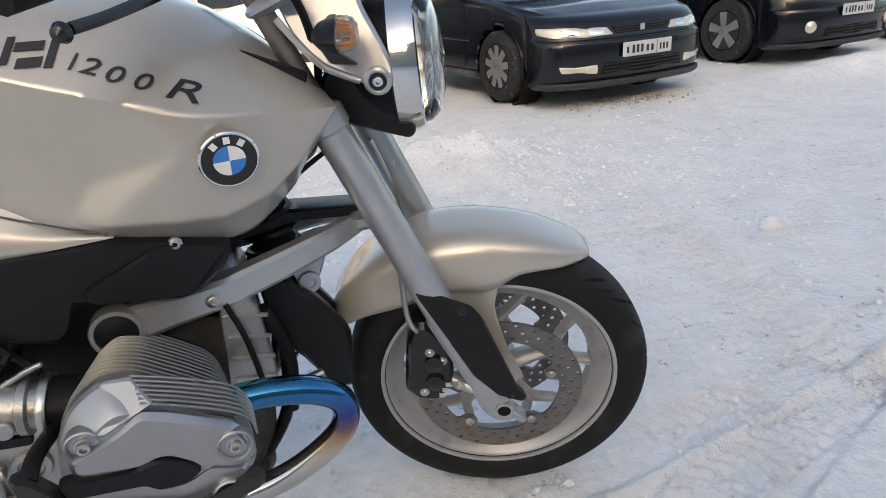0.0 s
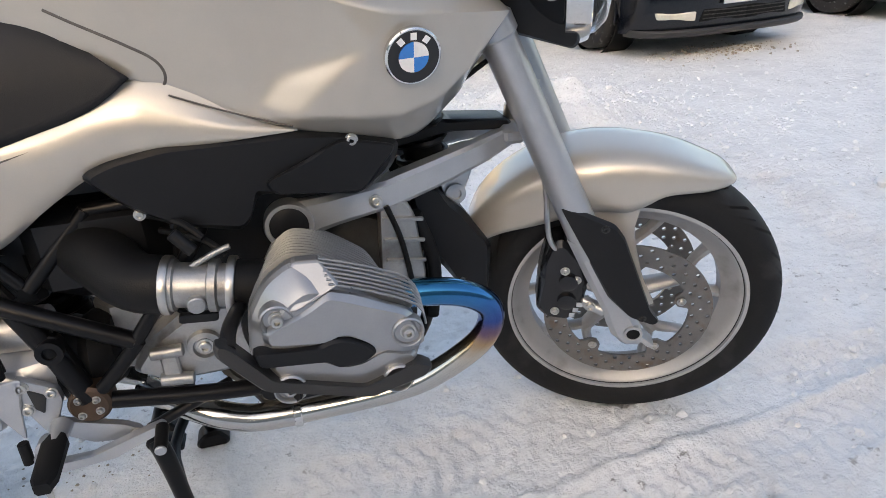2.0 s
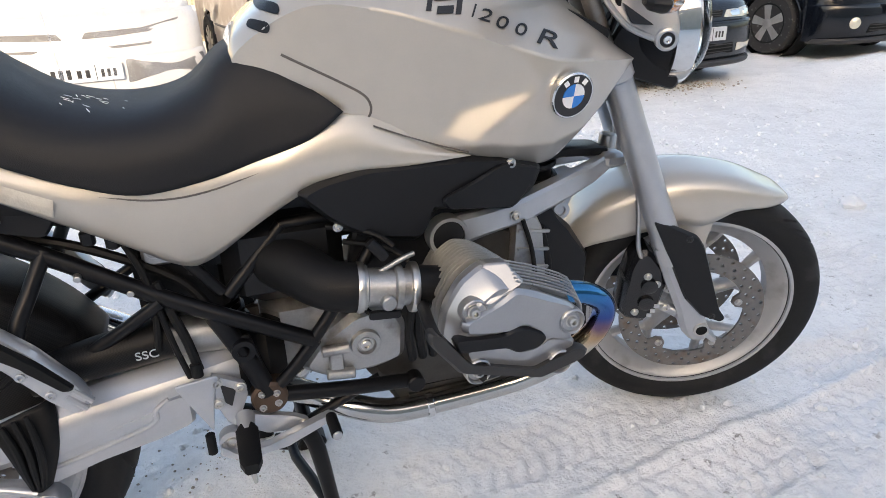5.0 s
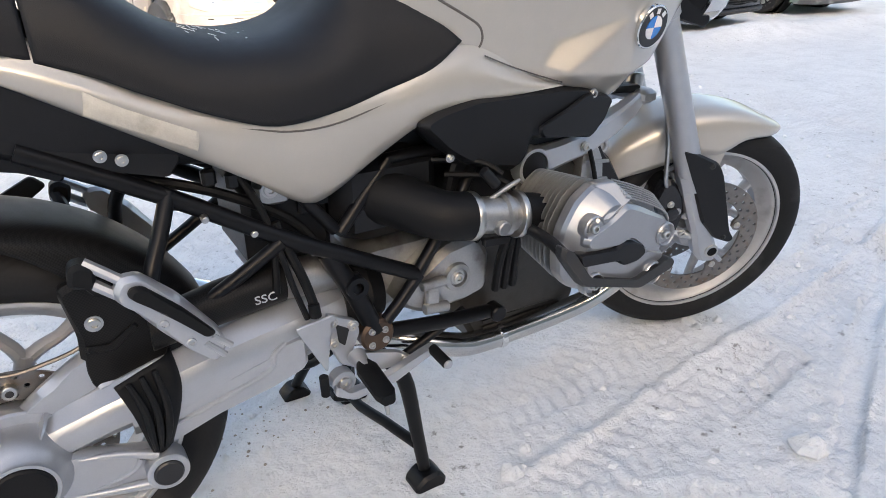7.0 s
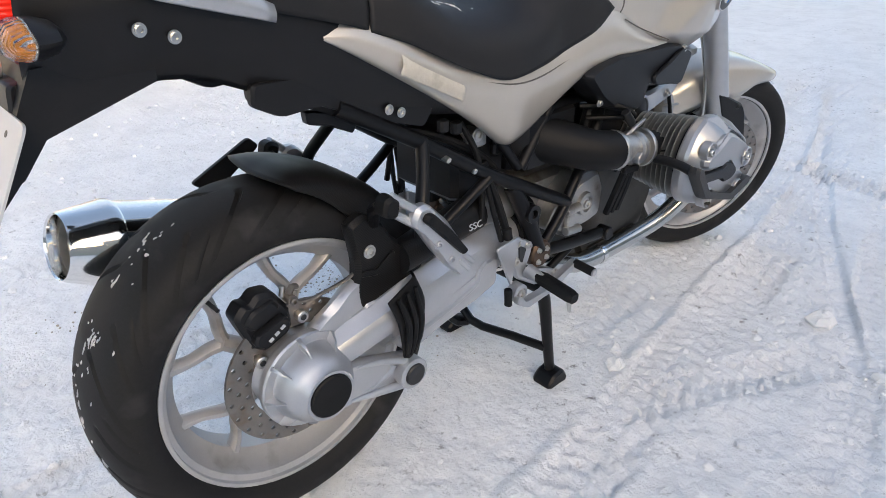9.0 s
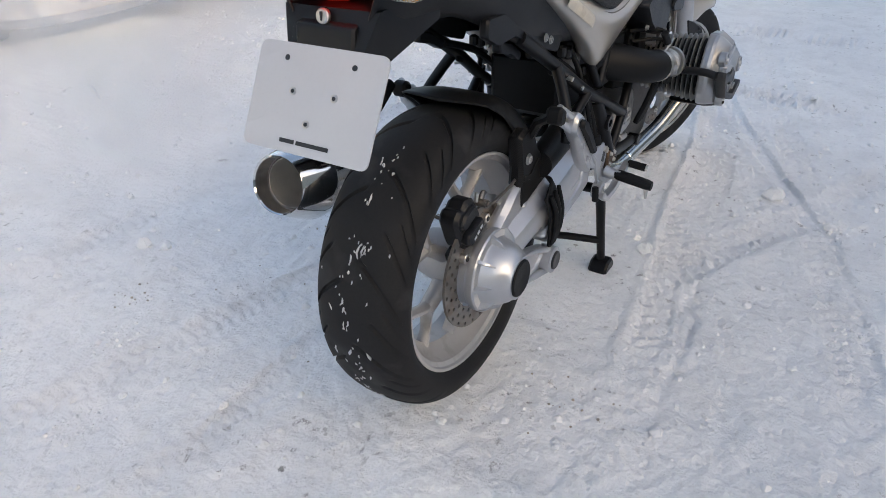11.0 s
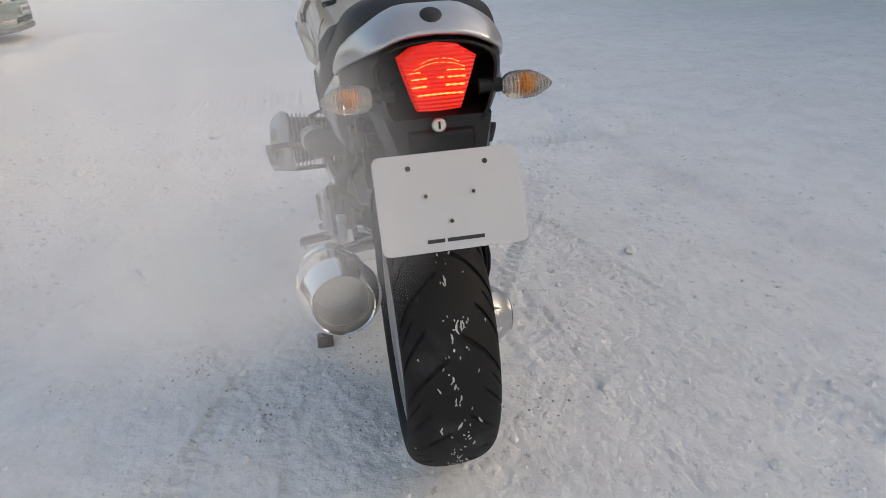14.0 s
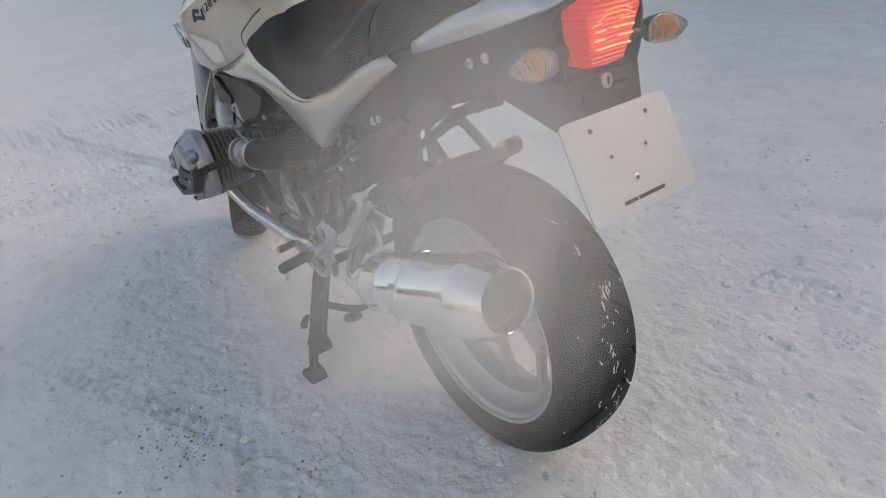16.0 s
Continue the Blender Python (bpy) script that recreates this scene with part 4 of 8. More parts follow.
for i in range(26):
    x, y = 0.32 + 0.11 * rnd.random(), -0.02 - 0.10 * rnd.random()
    add_tube(bm, [(x, y, 0.901 - 0.0 * x), (x + 0.012 * rnd.random(), y - 0.008 * rnd.random(), 0.8995)], 0.0007, 5, 1)
for v in bm.verts:
    k = (v.co.x - 0.32) / 0.09
    v.co.z = 0.9025 - 0.016 * min(1, max(0, k)) - 0.65 * max(0, abs(v.co.y) - 0.09) ** 1.3 * 3.0 - 0.006 * abs(v.co.y) / 0.09 + (v.co.z - 0.9) * 0.6
tagged(part("frost", fix(bm), SNOW_CLEAN, seat, "thin streaks of frost"), "thin streaks of frost", kind="stuff")

# side panels
for s in (-1, 1):
    rows = []
    for top, mid, low in (((0.073, 0.128, 0.884), (0.073, 0.130, 0.880), (0.073, 0.128, 0.876)), ((0.12, 0.136, 0.888), (0.12, 0.144, 0.870), (0.12, 0.134, 0.850)),
                          ((0.20, 0.148, 0.856), (0.20, 0.158, 0.835), (0.20, 0.142, 0.803)), ((0.30, 0.158, 0.806), (0.30, 0.164, 0.780), (0.30, 0.144, 0.742)),
                          ((0.38, 0.163, 0.782), (0.38, 0.165, 0.745), (0.38, 0.138, 0.690)), ((0.44, 0.163, 0.772), (0.44, 0.160, 0.715), (0.445, 0.128, 0.645)),
                          ((0.50, 0.163, 0.776), (0.50, 0.160, 0.730), (0.49, 0.130, 0.650)), ((0.58, 0.160, 0.795), (0.58, 0.164, 0.762), (0.575, 0.145, 0.708)),
                          ((0.66, 0.162, 0.822), (0.66, 0.168, 0.790), (0.655, 0.156, 0.752)), ((0.73, 0.160, 0.832), (0.73, 0.170, 0.800), (0.735, 0.164, 0.766)),
                          ((0.82, 0.160, 0.806), (0.82, 0.172, 0.790), (0.82, 0.170, 0.772)), ((0.905, 0.160, 0.782), (0.905, 0.168, 0.780), (0.905, 0.168, 0.777))):
        inner = (low[0], low[1] - 0.035, low[2] + 0.012)
        collar = (top[0], top[1] - 0.014, top[2] + 0.026)
        rows.append([(a, s * b, c) for a, b, c in (collar, top, mid, low, inner)])
    sp = part("side_panel", skin(rows, 4, 4, mirror=False), PAINT, bike, "champagne silver side panel under the seat", sharp=45, thick=0.003)
    tops = [q[1] for q in rows]
    part("panel_seam", tube([(x, y + s * 0.0005, z - 0.007) for x, y, z in tops[2:10]], 0.0016, 6, 4), SHADOW_GAP, sp, "shade-coloured line for the seam under the seat")
    part("panel_gap", tube([(0.752, s * 0.158, 0.838), (0.80, s * 0.161, 0.818), (0.85, s * 0.168, 0.800), (0.90, s * 0.174, 0.784)], 0.0013, 6, 3), SHADOW_GAP, sp, "shade-coloured line for the gap between panel and tank")
    if s < 0:
        tr = []
        for k in range(6):
            x = 0.185 + 0.024 * k
            zt = 0.846 - 0.50 * (x - 0.19)
            yb = 0.1605 + 0.06 * (x - 0.18)
            tr.append([(x + 0.000, s * (yb - 0.006), zt + 0.0), (x - 0.002, s * (yb + 0.0005), zt - 0.015), (x - 0.005, s * (yb - 0.0035), zt - 0.030)])
        part("tape", skin(tr, 3, 4, mirror=False), TAPE, sp, "worn beige adhesive tape", thick=0.0012)
    # scoop below the tank
    out = [(0.622, 0.748), (0.655, 0.762), (0.724, 0.776), (0.893, 0.779), (0.966, 0.768), (1.048, 0.738), (1.035, 0.705), (0.99, 0.674), (0.90, 0.690), (0.838, 0.692), (0.822, 0.655), (0.808, 0.643), (0.72, 0.665), (0.668, 0.700)]
    part("air_scoop", slab(out, s * 0.11, s * 0.178, 0.012, 0.012, bow=lambda x, z, s=s: -s * 0.35 * max(0, x - 0.95) ** 1.2), BLACK, bike, "black plastic air scoop below the tank")
    part("scoop_lip", slab([(0.905, 0.735), (0.96, 0.762), (1.042, 0.737), (0.985, 0.679), (0.86, 0.694), (0.85, 0.712)], s * 0.172, s * 0.182, 0.004, 0.014, bow=lambda x, z, s=s: -s * 0.35 * max(0, x - 0.95) ** 1.2), BLACK, bike)
    part("scoop_screw", bolt((0.975, s * 0.172, 0.756), (0, s, 0), 0.007), STEEL, bike)
    part("scoop_screw", bolt((0.682, s * 0.165, 0.686), (0, s, 0), 0.006), STEEL, bike)

# tail
TAIL = [
    [(-0.268, 0, 0.995), (-0.268, 0.05, 0.990), (-0.268, 0.088, 0.965), (-0.275, 0.078, 0.90), (-0.275, 0.055, 0.845)],
    [(-0.22, 0, 1.015), (-0.22, 0.07, 1.002), (-0.22, 0.105, 0.965), (-0.22, 0.10, 0.90), (-0.22, 0.07, 0.840)],
    [(-0.12, 0, 1.03), (-0.12, 0.08, 1.01), (-0.12, 0.118, 0.965), (-0.12, 0.115, 0.90), (-0.10, 0.085, 0.845)],
    [(0.02, 0, 0.98), (0.02, 0.08, 0.97), (0.02, 0.125, 0.93), (0.02, 0.122, 0.87), (0.03, 0.10, 0.792)],
    [(0.14, 0, 0.93), (0.14, 0.08, 0.92), (0.14, 0.128, 0.885), (0.14, 0.125, 0.82), (0.15, 0.105, 0.745)],
    [(0.30, 0, 0.80), (0.30, 0.08, 0.80), (0.30, 0.125, 0.79), (0.30, 0.118, 0.75), (0.31, 0.10, 0.722)],
    [(0.42, 0, 0.76), (0.42, 0.08, 0.755), (0.42, 0.118, 0.745), (0.42, 0.112, 0.72), (0.43, 0.095, 0.70)],
]
tail = part("tail_cowl", skin(TAIL, 4, 4), BLACK, bike, "black plastic tail cowl", sharp=55, thick=0.004)
for s in (-1, 1):
    for x, z in ((-0.16, 0.915), (-0.122, 0.903), (0.19, 0.757), (0.214, 0.748)):
        part("cowl_screw", bolt((x, s * (0.1195 if x < 0 else 0.117), z), (0, s, 0), 0.0062, 0.004), STEEL, tail)
    part("tail_skirt", slab([(-0.03, 0.83), (-0.034, 0.801), (0.006, 0.780), (0.067, 0.785), (0.17, 0.742), (0.27, 0.712), (0.29, 0.74), (0.10, 0.83)], s * 0.095, s * 0.112, 0.004, 0.008), BLACK, tail)
# silver bridge behind the pillion seat
rows = [[(-0.20, 0.0, 1.045), (-0.20, 0.05, 1.042), (-0.19, 0.10, 1.012), (-0.10, 0.128, 0.975), (0.0, 0.138, 0.93)],
        [(-0.24, 0.0, 1.034), (-0.24, 0.05, 1.030), (-0.225, 0.10, 1.000), (-0.12, 0.136, 0.958), (0.0, 0.142, 0.918)],
        [(-0.272, 0.0, 1.008), (-0.272, 0.05, 1.003), (-0.255, 0.094, 0.982), (-0.14, 0.130, 0.945), (0.0, 0.138, 0.908)]]
bridge = part("grab_bridge", skin(rows, 4, 4), SILVER, bike, "grey-silver tail bridge behind the seat", thick=0.006)
part("bridge_mark", lathe([(0, 0), (0.016, 0), (0.016, 0.004), (0.012, 0.006), (0, 0.006)], (-0.243, 0, 1.028), (-0.6, 0, 0.8), 24), INK, bridge)

# tail lamp
def lamp_ring(k, grow, push):
    base = [(0.056, 0.972), (0.030, 0.992), (0, 0.997), (-0.030, 0.992), (-0.056, 0.972), (-0.050, 0.945), (-0.040, 0.905), (-0.033, 0.879), (0, 0.876), (0.033, 0.879), (0.040, 0.905), (0.050, 0.945)]
    return [V(-0.262 - push - 0.10 * (b - 0.90), a * grow, 0.945 + (0.945 + (b - 0.94) * 0.86 - 0.945) * grow) for a, b in base]


lamp = part("tail_lamp", loft([lamp_ring(0, 1.0, -0.02), lamp_ring(0, 1.0, 0.014), lamp_ring(0, 0.93, 0.024), lamp_ring(0, 0.6, 0.029)]), RED, bike, "lit red tail lamp", sharp=30)
# lit prisms behind the lens: height, ends, thickness, sag of the row
bm = bmesh.new()
for z, ends, thick, sag in ((0.975, ((-0.028, 0.028),), 0.0007, 9.0), (0.969, ((-0.036, 0.036),), 0.0008, 7.0), (0.957, ((-0.036, -0.010), (0.028, 0.044)), 0.0011, 1.0), (0.9465, ((-0.037, -0.011), (-0.006, 0.004), (0.019, 0.041)), 0.0017, 0.6),
                            (0.9345, ((-0.036, -0.008), (0.019, 0.041)), 0.0021, 0.6), (0.9215, ((-0.034, 0.034),), 0.0018, 0.8)):
    x = -0.2924 - 0.10 * (z - 0.90)
    for y0, y1 in ends:
        count = max(2, int((y1 - y0) / 0.0026))
        for i in range(count):
            y = y0 + (i + 0.5) * (y1 - y0) / count
            zz = z - sag * y * y
            r = thick * (0.75 + 0.35 * math.sin(1.7 * i + 40 * z))
            add_tube(bm, [(x, y - 0.0011, zz), (x, y + 0.0011, zz)], r, 6, 1)
tagged(part("lit_prism", fix(bm), RED_HOT, lamp, "rows of bright orange prisms"), "rows of bright orange prisms", kind="stuff")
part("tail_lock", lathe([(0.0, 0), (0.011, 0), (0.011, 0.005), (0.009, 0.007), (0, 0.007)], (-0.281, 0.003, 0.870), (-1, 0, 0.2), 24), STEEL, tail, "round steel seat lock")
part("tail_lock_slot", box((-0.2885, 0.003, 0.8715), (0.002, 0.003, 0.012)), INK, tail)

# plate carrier, plate
part("plate_carrier", loft([[V(-0.14, y, z) for y, z in ((-0.09, 0.85), (0.09, 0.85), (0.095, 0.90), (-0.095, 0.90))], [V(-0.27, y, z) for y, z in ((-0.072, 0.80), (0.072, 0.80), (0.08, 0.88), (-0.08, 0.88))],
                            [V(-0.300, y, z) for y, z in ((-0.055, 0.755), (0.055, 0.755), (0.06, 0.81), (-0.06, 0.81))], [V(-0.330, y, z) for y, z in ((-0.05, 0.72), (0.05, 0.72), (0.05, 0.735), (-0.05, 0.735))]]),
     BLACK, bike, "black plastic plate carrier", sharp=30)
part("undertail", slab([(-0.02, 0.845), (-0.19, 0.838), (-0.262, 0.80), (-0.305, 0.745), (-0.29, 0.86), (-0.10, 0.91)], -0.05, 0.05, 0.004), BLACK, bike)
PL_UP = V(0.072, 0, 0.136).normalized()
PL_N = V(-PL_UP.z, 0, PL_UP.x)
PL_C = V(-0.3300, -0.001, 0.762)
plate_m = basis(PL_C, (0, -1, 0), PL_UP)
bm = bmesh.new()
pts = rounded([(-0.110, -0.078), (0.110, -0.078), (0.110, 0.078), (-0.110, 0.078)], 0.014, 5)
add_rings(bm, [[V(p.x, p.y, -0.002) for p in pts], [V(p.x, p.y, 0.001) for p in pts]])
plate = part("show_plate", fix(bm), WHITE, bike, "blank white plastic show plate with rounded corners", m=plate_m)
for x, w, h in ((-0.030, 0.026, 0.0060), (0.0150, 0.056, 0.0060)):
    part("plate_bar", box((x, -0.0615, 0.0014), (w, h, 0.0008)), INK, plate, m=plate_m)
for x, y in ((-0.037, 0.010), (0.035, 0.010), (-0.003, -0.033)):
    part("rivet_eye", lathe([(0.0, 0), (0.0030, 0), (0.0030, 0.0010), (0, 0.0010)], plate_m @ V(x, y, 0.0012), PL_N, 12), INK, plate)
    part("plate_rivet", lathe([(0.006, 0), (0.006, 0.0008), (0.0042, 0.0012), (0.0035, 0.0006), (0, 0.0006)], plate_m @ V(x, y, 0.001), PL_N, 16), STEEL, plate)
for x in (-0.058, 0.058):
    part("plate_hole", lathe([(0.0, 0), (0.0042, 0), (0.0042, 0.0006), (0, 0.0006)], plate_m @ V(x, 0.056, 0.001), PL_N, 16), INK, plate)


# turn signals
def signal(at, out, back, m=None, name="turn_signal"):
    """A drop-shaped lamp on a short stalk; out points away from the bike, back along the light."""
    at, out, back = Vector(at), Vector(out).normalized(), Vector(back).normalized()
    up = out.cross(back).normalized()

    def ring(d, k, n=18):
        res = []
        for j in range(n):
            a = 2 * math.pi * j / n
            u, h = math.cos(a), math.sin(a)
            if u < 0:
                u, h = -abs(u) ** 0.62, math.copysign(abs(h) ** 0.62, h)
            taper = 1.0 - 0.50 * max(0, u) ** 1.6
            res.append(at + out * (0.0055 + 0.038 * u * k) + up * (0.0215 * h * taper * k) + back * d)
        return res

    body = part(name, loft([ring(-0.030, 0.35), ring(-0.022, 0.75), ring(-0.006, 0.98), ring(0.002, 1.0)]), BLACK, bike, "black housing of a drop-shaped turn signal", m, 30)
    part("reflector", loft([ring(0.0025, 0.94), ring(0.004, 0.90)]), SIGNAL_CUP, body, m=m)
    part("bulb", lathe([(0.0, 0.0205), (0.007, 0.0185), (0.0105, 0.013), (0.0115, 0.006), (0.014, 0.0032)], at + out * 0.003, back, 20), AMBER, body, "amber bulb", m)
    lens = part("lens", loft([ring(0.0025, 1.0), ring(0.010, 0.98), ring(0.020, 0.86), ring(0.026, 0.55)]), LENS_RIBBED, body, "clear ribbed lens", m, 30)
    part("stalk", tube([at - out * 0.03 - back * 0.01, at - out * 0.065 - back * 0.012], [0.011, 0.013], 10, 1), BLACK, body, m=m)
    return body


for s in (-1, 1):
    signal((-0.272, s * 0.128, 0.92), (0, s, 0.0), (-1, 0, 0))

# frame
def frame_tube(pts, r=0.012, label=""):
    part("frame_tube", tube(pts, r, 12, 4), FRAME, bike, label)


for s in (-1, 1):
    def Q(*pts):
        return [(x, s * y, z) for x, y, z in pts]
    frame_tube(Q((0.10, 0.105, 0.775), (0.25, 0.11, 0.692), (0.40, 0.125, 0.600), (0.50, 0.138, 0.548), (0.626, 0.148, 0.484)), 0.0135)
    frame_tube(Q((0.60, 0.108, 0.682), (0.502, 0.122, 0.580)), 0.011)
    frame_tube(Q((0.435, 0.115, 0.668), (0.495, 0.122, 0.586)), 0.010)
    frame_tube(Q((0.595, 0.105, 0.680), (0.68, 0.105, 0.683), (0.76, 0.10, 0.675)), 0.011)
    frame_tube(Q((0.626, 0.148, 0.484), (0.72, 0.135, 0.60), (0.76, 0.12, 0.66)), 0.011)
    frame_tube(Q((0.630, 0.148, 0.484), (0.585, 0.150, 0.435), (0.552, 0.150, 0.405)), 0.011)
    frame_tube(Q((0.262, 0.110, 0.692), (0.238, 0.138, 0.645), (0.214, 0.160, 0.598), (0.206, 0.166, 0.55)), 0.0115)
    frame_tube(Q((0.404, 0.132, 0.592), (0.33, 0.125, 0.545), (0.25, 0.118, 0.500)), 0.0105)
    frame_tube(Q((0.475, 0.128, 0.555), (0.515, 0.14, 0.47), (0.541, 0.149, 0.40)), 0.017)
    frame_tube(Q((0.555, 0.146, 0.390), (0.68, 0.140, 0.366), (0.80, 0.135, 0.350)), 0.0135)
    frame_tube(Q((0.60, 0.12, 0.30), (0.67, 0.125, 0.335), (0.74, 0.125, 0.365)), 0.009)
    part("frame_boss", rod((0.802, s * 0.125, 0.350), (0.802, s * 0.155, 0.350), 0.017), FRAME, bike)
    part("pivot_cover", rod((0.541, s * 0.120, 0.394), (0.541, s * 0.162, 0.394), 0.031, 28), BRASS, bike, "brown-tinged pivot cover with four screws")
    for dx, dz in ((-0.012, 0.013), (0.012, 0.010), (0.013, -0.010), (-0.013, -0.014)):
        part("pivot_screw", bolt((0.541 + dx, s * 0.161, 0.394 + dz), (0, s, 0), 0.0048), STEEL, bike)
part("battery_box", box((0.435, 0.0, 0.60), (0.14, 0.17, 0.14), edge=0.012), BLACK, bike)
part("airbox", box((0.60, 0.0, 0.62), (0.20, 0.24, 0.16), edge=0.03), BLACK, bike, "black plastic airbox")
part("undertray", slab([(0.40, 0.70), (0.72, 0.75), (0.74, 0.66), (0.60, 0.60), (0.46, 0.62)], -0.09, 0.09, 0.01), BLACK, bike)
for s in (-1, 1):
    part("hydraulic_unit", box((0.41, s * 0.08, 0.655), (0.05, 0.04, 0.035), edge=0.005), CAST, bike)
    part("unit_screw", bolt((0.405, s * 0.101, 0.665), (0, s, 0), 0.010), STEEL, bike)

# small hoses, clips and brackets between the frame and the side panels
for s in (-1, 1):
    part("seat_bracket", slab([(0.060, 0.772), (0.105, 0.764), (0.150, 0.735), (0.142, 0.722), (0.100, 0.742), (0.062, 0.752)], s * 0.072, s * 0.090, 0.003, 0.005), FRAME, bike)
    part("wiring_loom", tube([(0.18, s * 0.090, 0.725), (0.26, s * 0.086, 0.700), (0.34, s * 0.095, 0.668), (0.43, s * 0.100, 0.612), (0.47, s * 0.110, 0.560)], 0.008, 8, 4), HOSE, bike, "black wiring loom")
    part("vent_hose", tube([(0.36, s * 0.10, 0.70), (0.385, s * 0.118, 0.640), (0.392, s * 0.126, 0.575), (0.386, s * 0.134, 0.510)], 0.006, 8, 4), HOSE, bike)
    for x, z in ((0.32, 0.700), (0.352, 0.690), (0.455, 0.628)):
        part("loom_clip", box((x, s * 0.100, z), (0.020, 0.016, 0.026), edge=0.004), BLACK, bike)
    for x, z in ((0.30, 0.655), (0.365, 0.618), (0.452, 0.565)):
        part("tube_clip", rod((x, s * 0.118, z), (x, s * 0.136, z - 0.004), 0.0055, 10), STEEL, bike)
    part("frame_gusset_plate", slab([(0.245, 0.700), (0.285, 0.682), (0.275, 0.660), (0.252, 0.668)], s * 0.100, s * 0.108, 0.002, 0.004), FRAME, bike)

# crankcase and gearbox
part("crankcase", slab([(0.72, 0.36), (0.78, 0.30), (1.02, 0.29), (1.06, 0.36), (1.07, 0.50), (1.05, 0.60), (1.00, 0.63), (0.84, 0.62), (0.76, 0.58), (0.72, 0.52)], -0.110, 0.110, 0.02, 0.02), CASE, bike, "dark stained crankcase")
part("front_cover", slab([(1.00, 0.46), (1.05, 0.44), (1.078, 0.50), (1.066, 0.61), (1.05, 0.640), (1.01, 0.64)], -0.128, 0.128, 0.006, 0.01), CAST, bike, "stained cast front cover with ribs")
for s in (-1, 1):
    for k in range(4):
        part("cover_rib", box((1.045, s * 0.130, 0.50 + 0.036 * k), (0.065, 0.006, 0.006), Matrix.Rotation(radians(8), 3, "Y"), 0.001), CAST, bike)
    part("cover_seam", tube([(1.02, s * 0.134, 0.635), (1.040, s * 0.136, 0.57), (1.055, s * 0.134, 0.47)], 0.0045, 8), HOSE, bike)
    part("cover_bolt", bolt((1.005, s * 0.136, 0.645), (0, s, 0), 0.008), STEEL, bike)
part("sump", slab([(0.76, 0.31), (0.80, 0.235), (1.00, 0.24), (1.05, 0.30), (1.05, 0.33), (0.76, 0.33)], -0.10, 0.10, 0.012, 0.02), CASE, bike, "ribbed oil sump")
for s in (-1, 1):
    for k in range(6):
        part("sump_rib", box((0.90, s * 0.103, 0.25 + 0.014 * k), (0.20, 0.006, 0.005)), CASE, bike)
    part("gearbox_side", slab([(0.60, 0.415), (0.632, 0.462), (0.70, 0.508), (0.77, 0.515), (0.795, 0.47), (0.79, 0.40), (0.74, 0.385), (0.65, 0.385)], s * 0.05, s * 0.132, 0.012, 0.012), CAST, bike, "cast aluminium gearbox housing")
    part("gearbox_boss", lathe([(0.028, 0), (0.026, 0.01), (0.018, 0.012), (0.016, 0.006), (0.0, 0.006)], (0.717, s * 0.130, 0.447), (0, s, 0), 26), CAST, bike)
    part("gearbox_bolt", bolt((0.717, s * 0.136, 0.447), (0, s, 0), 0.010, 0.008), STEEL, bike)
    part("gearbox_lug", rod((0.638, s * 0.142, 0.452), (0.686, s * 0.142, 0.452), 0.010), CAST, bike)
    part("gearbox_lug", rod((0.643, s * 0.142, 0.404), (0.692, s * 0.142, 0.398), 0.010), CAST, bike)
    part("gearbox_web", box((0.662, s * 0.138, 0.426), (0.026, 0.012, 0.05), edge=0.003), CAST, bike)
part("gearbox", box((0.66, 0, 0.45), (0.22, 0.15, 0.17), edge=0.03), CAST, bike)


# cylinders
FACE = [(0.798, 0.535), (0.806, 0.585), (0.832, 0.628), (0.868, 0.652), (0.906, 0.643), (0.965, 0.603), (1.008, 0.570), (1.026, 0.535), (1.028, 0.488), (1.005, 0.463), (0.94, 0.452), (0.83, 0.468), (0.803, 0.497)]
CEN = V(0.914, 0, 0.55)


def face_ring(y, k, dx=0.0, dz=0.0, r=0.014):
    pts = rounded(FACE, r, 3)
    return [V(CEN.x + dx + (p.x - CEN.x) * k, y, CEN.z + dz + (p.y - CEN.z) * k) for p in pts]


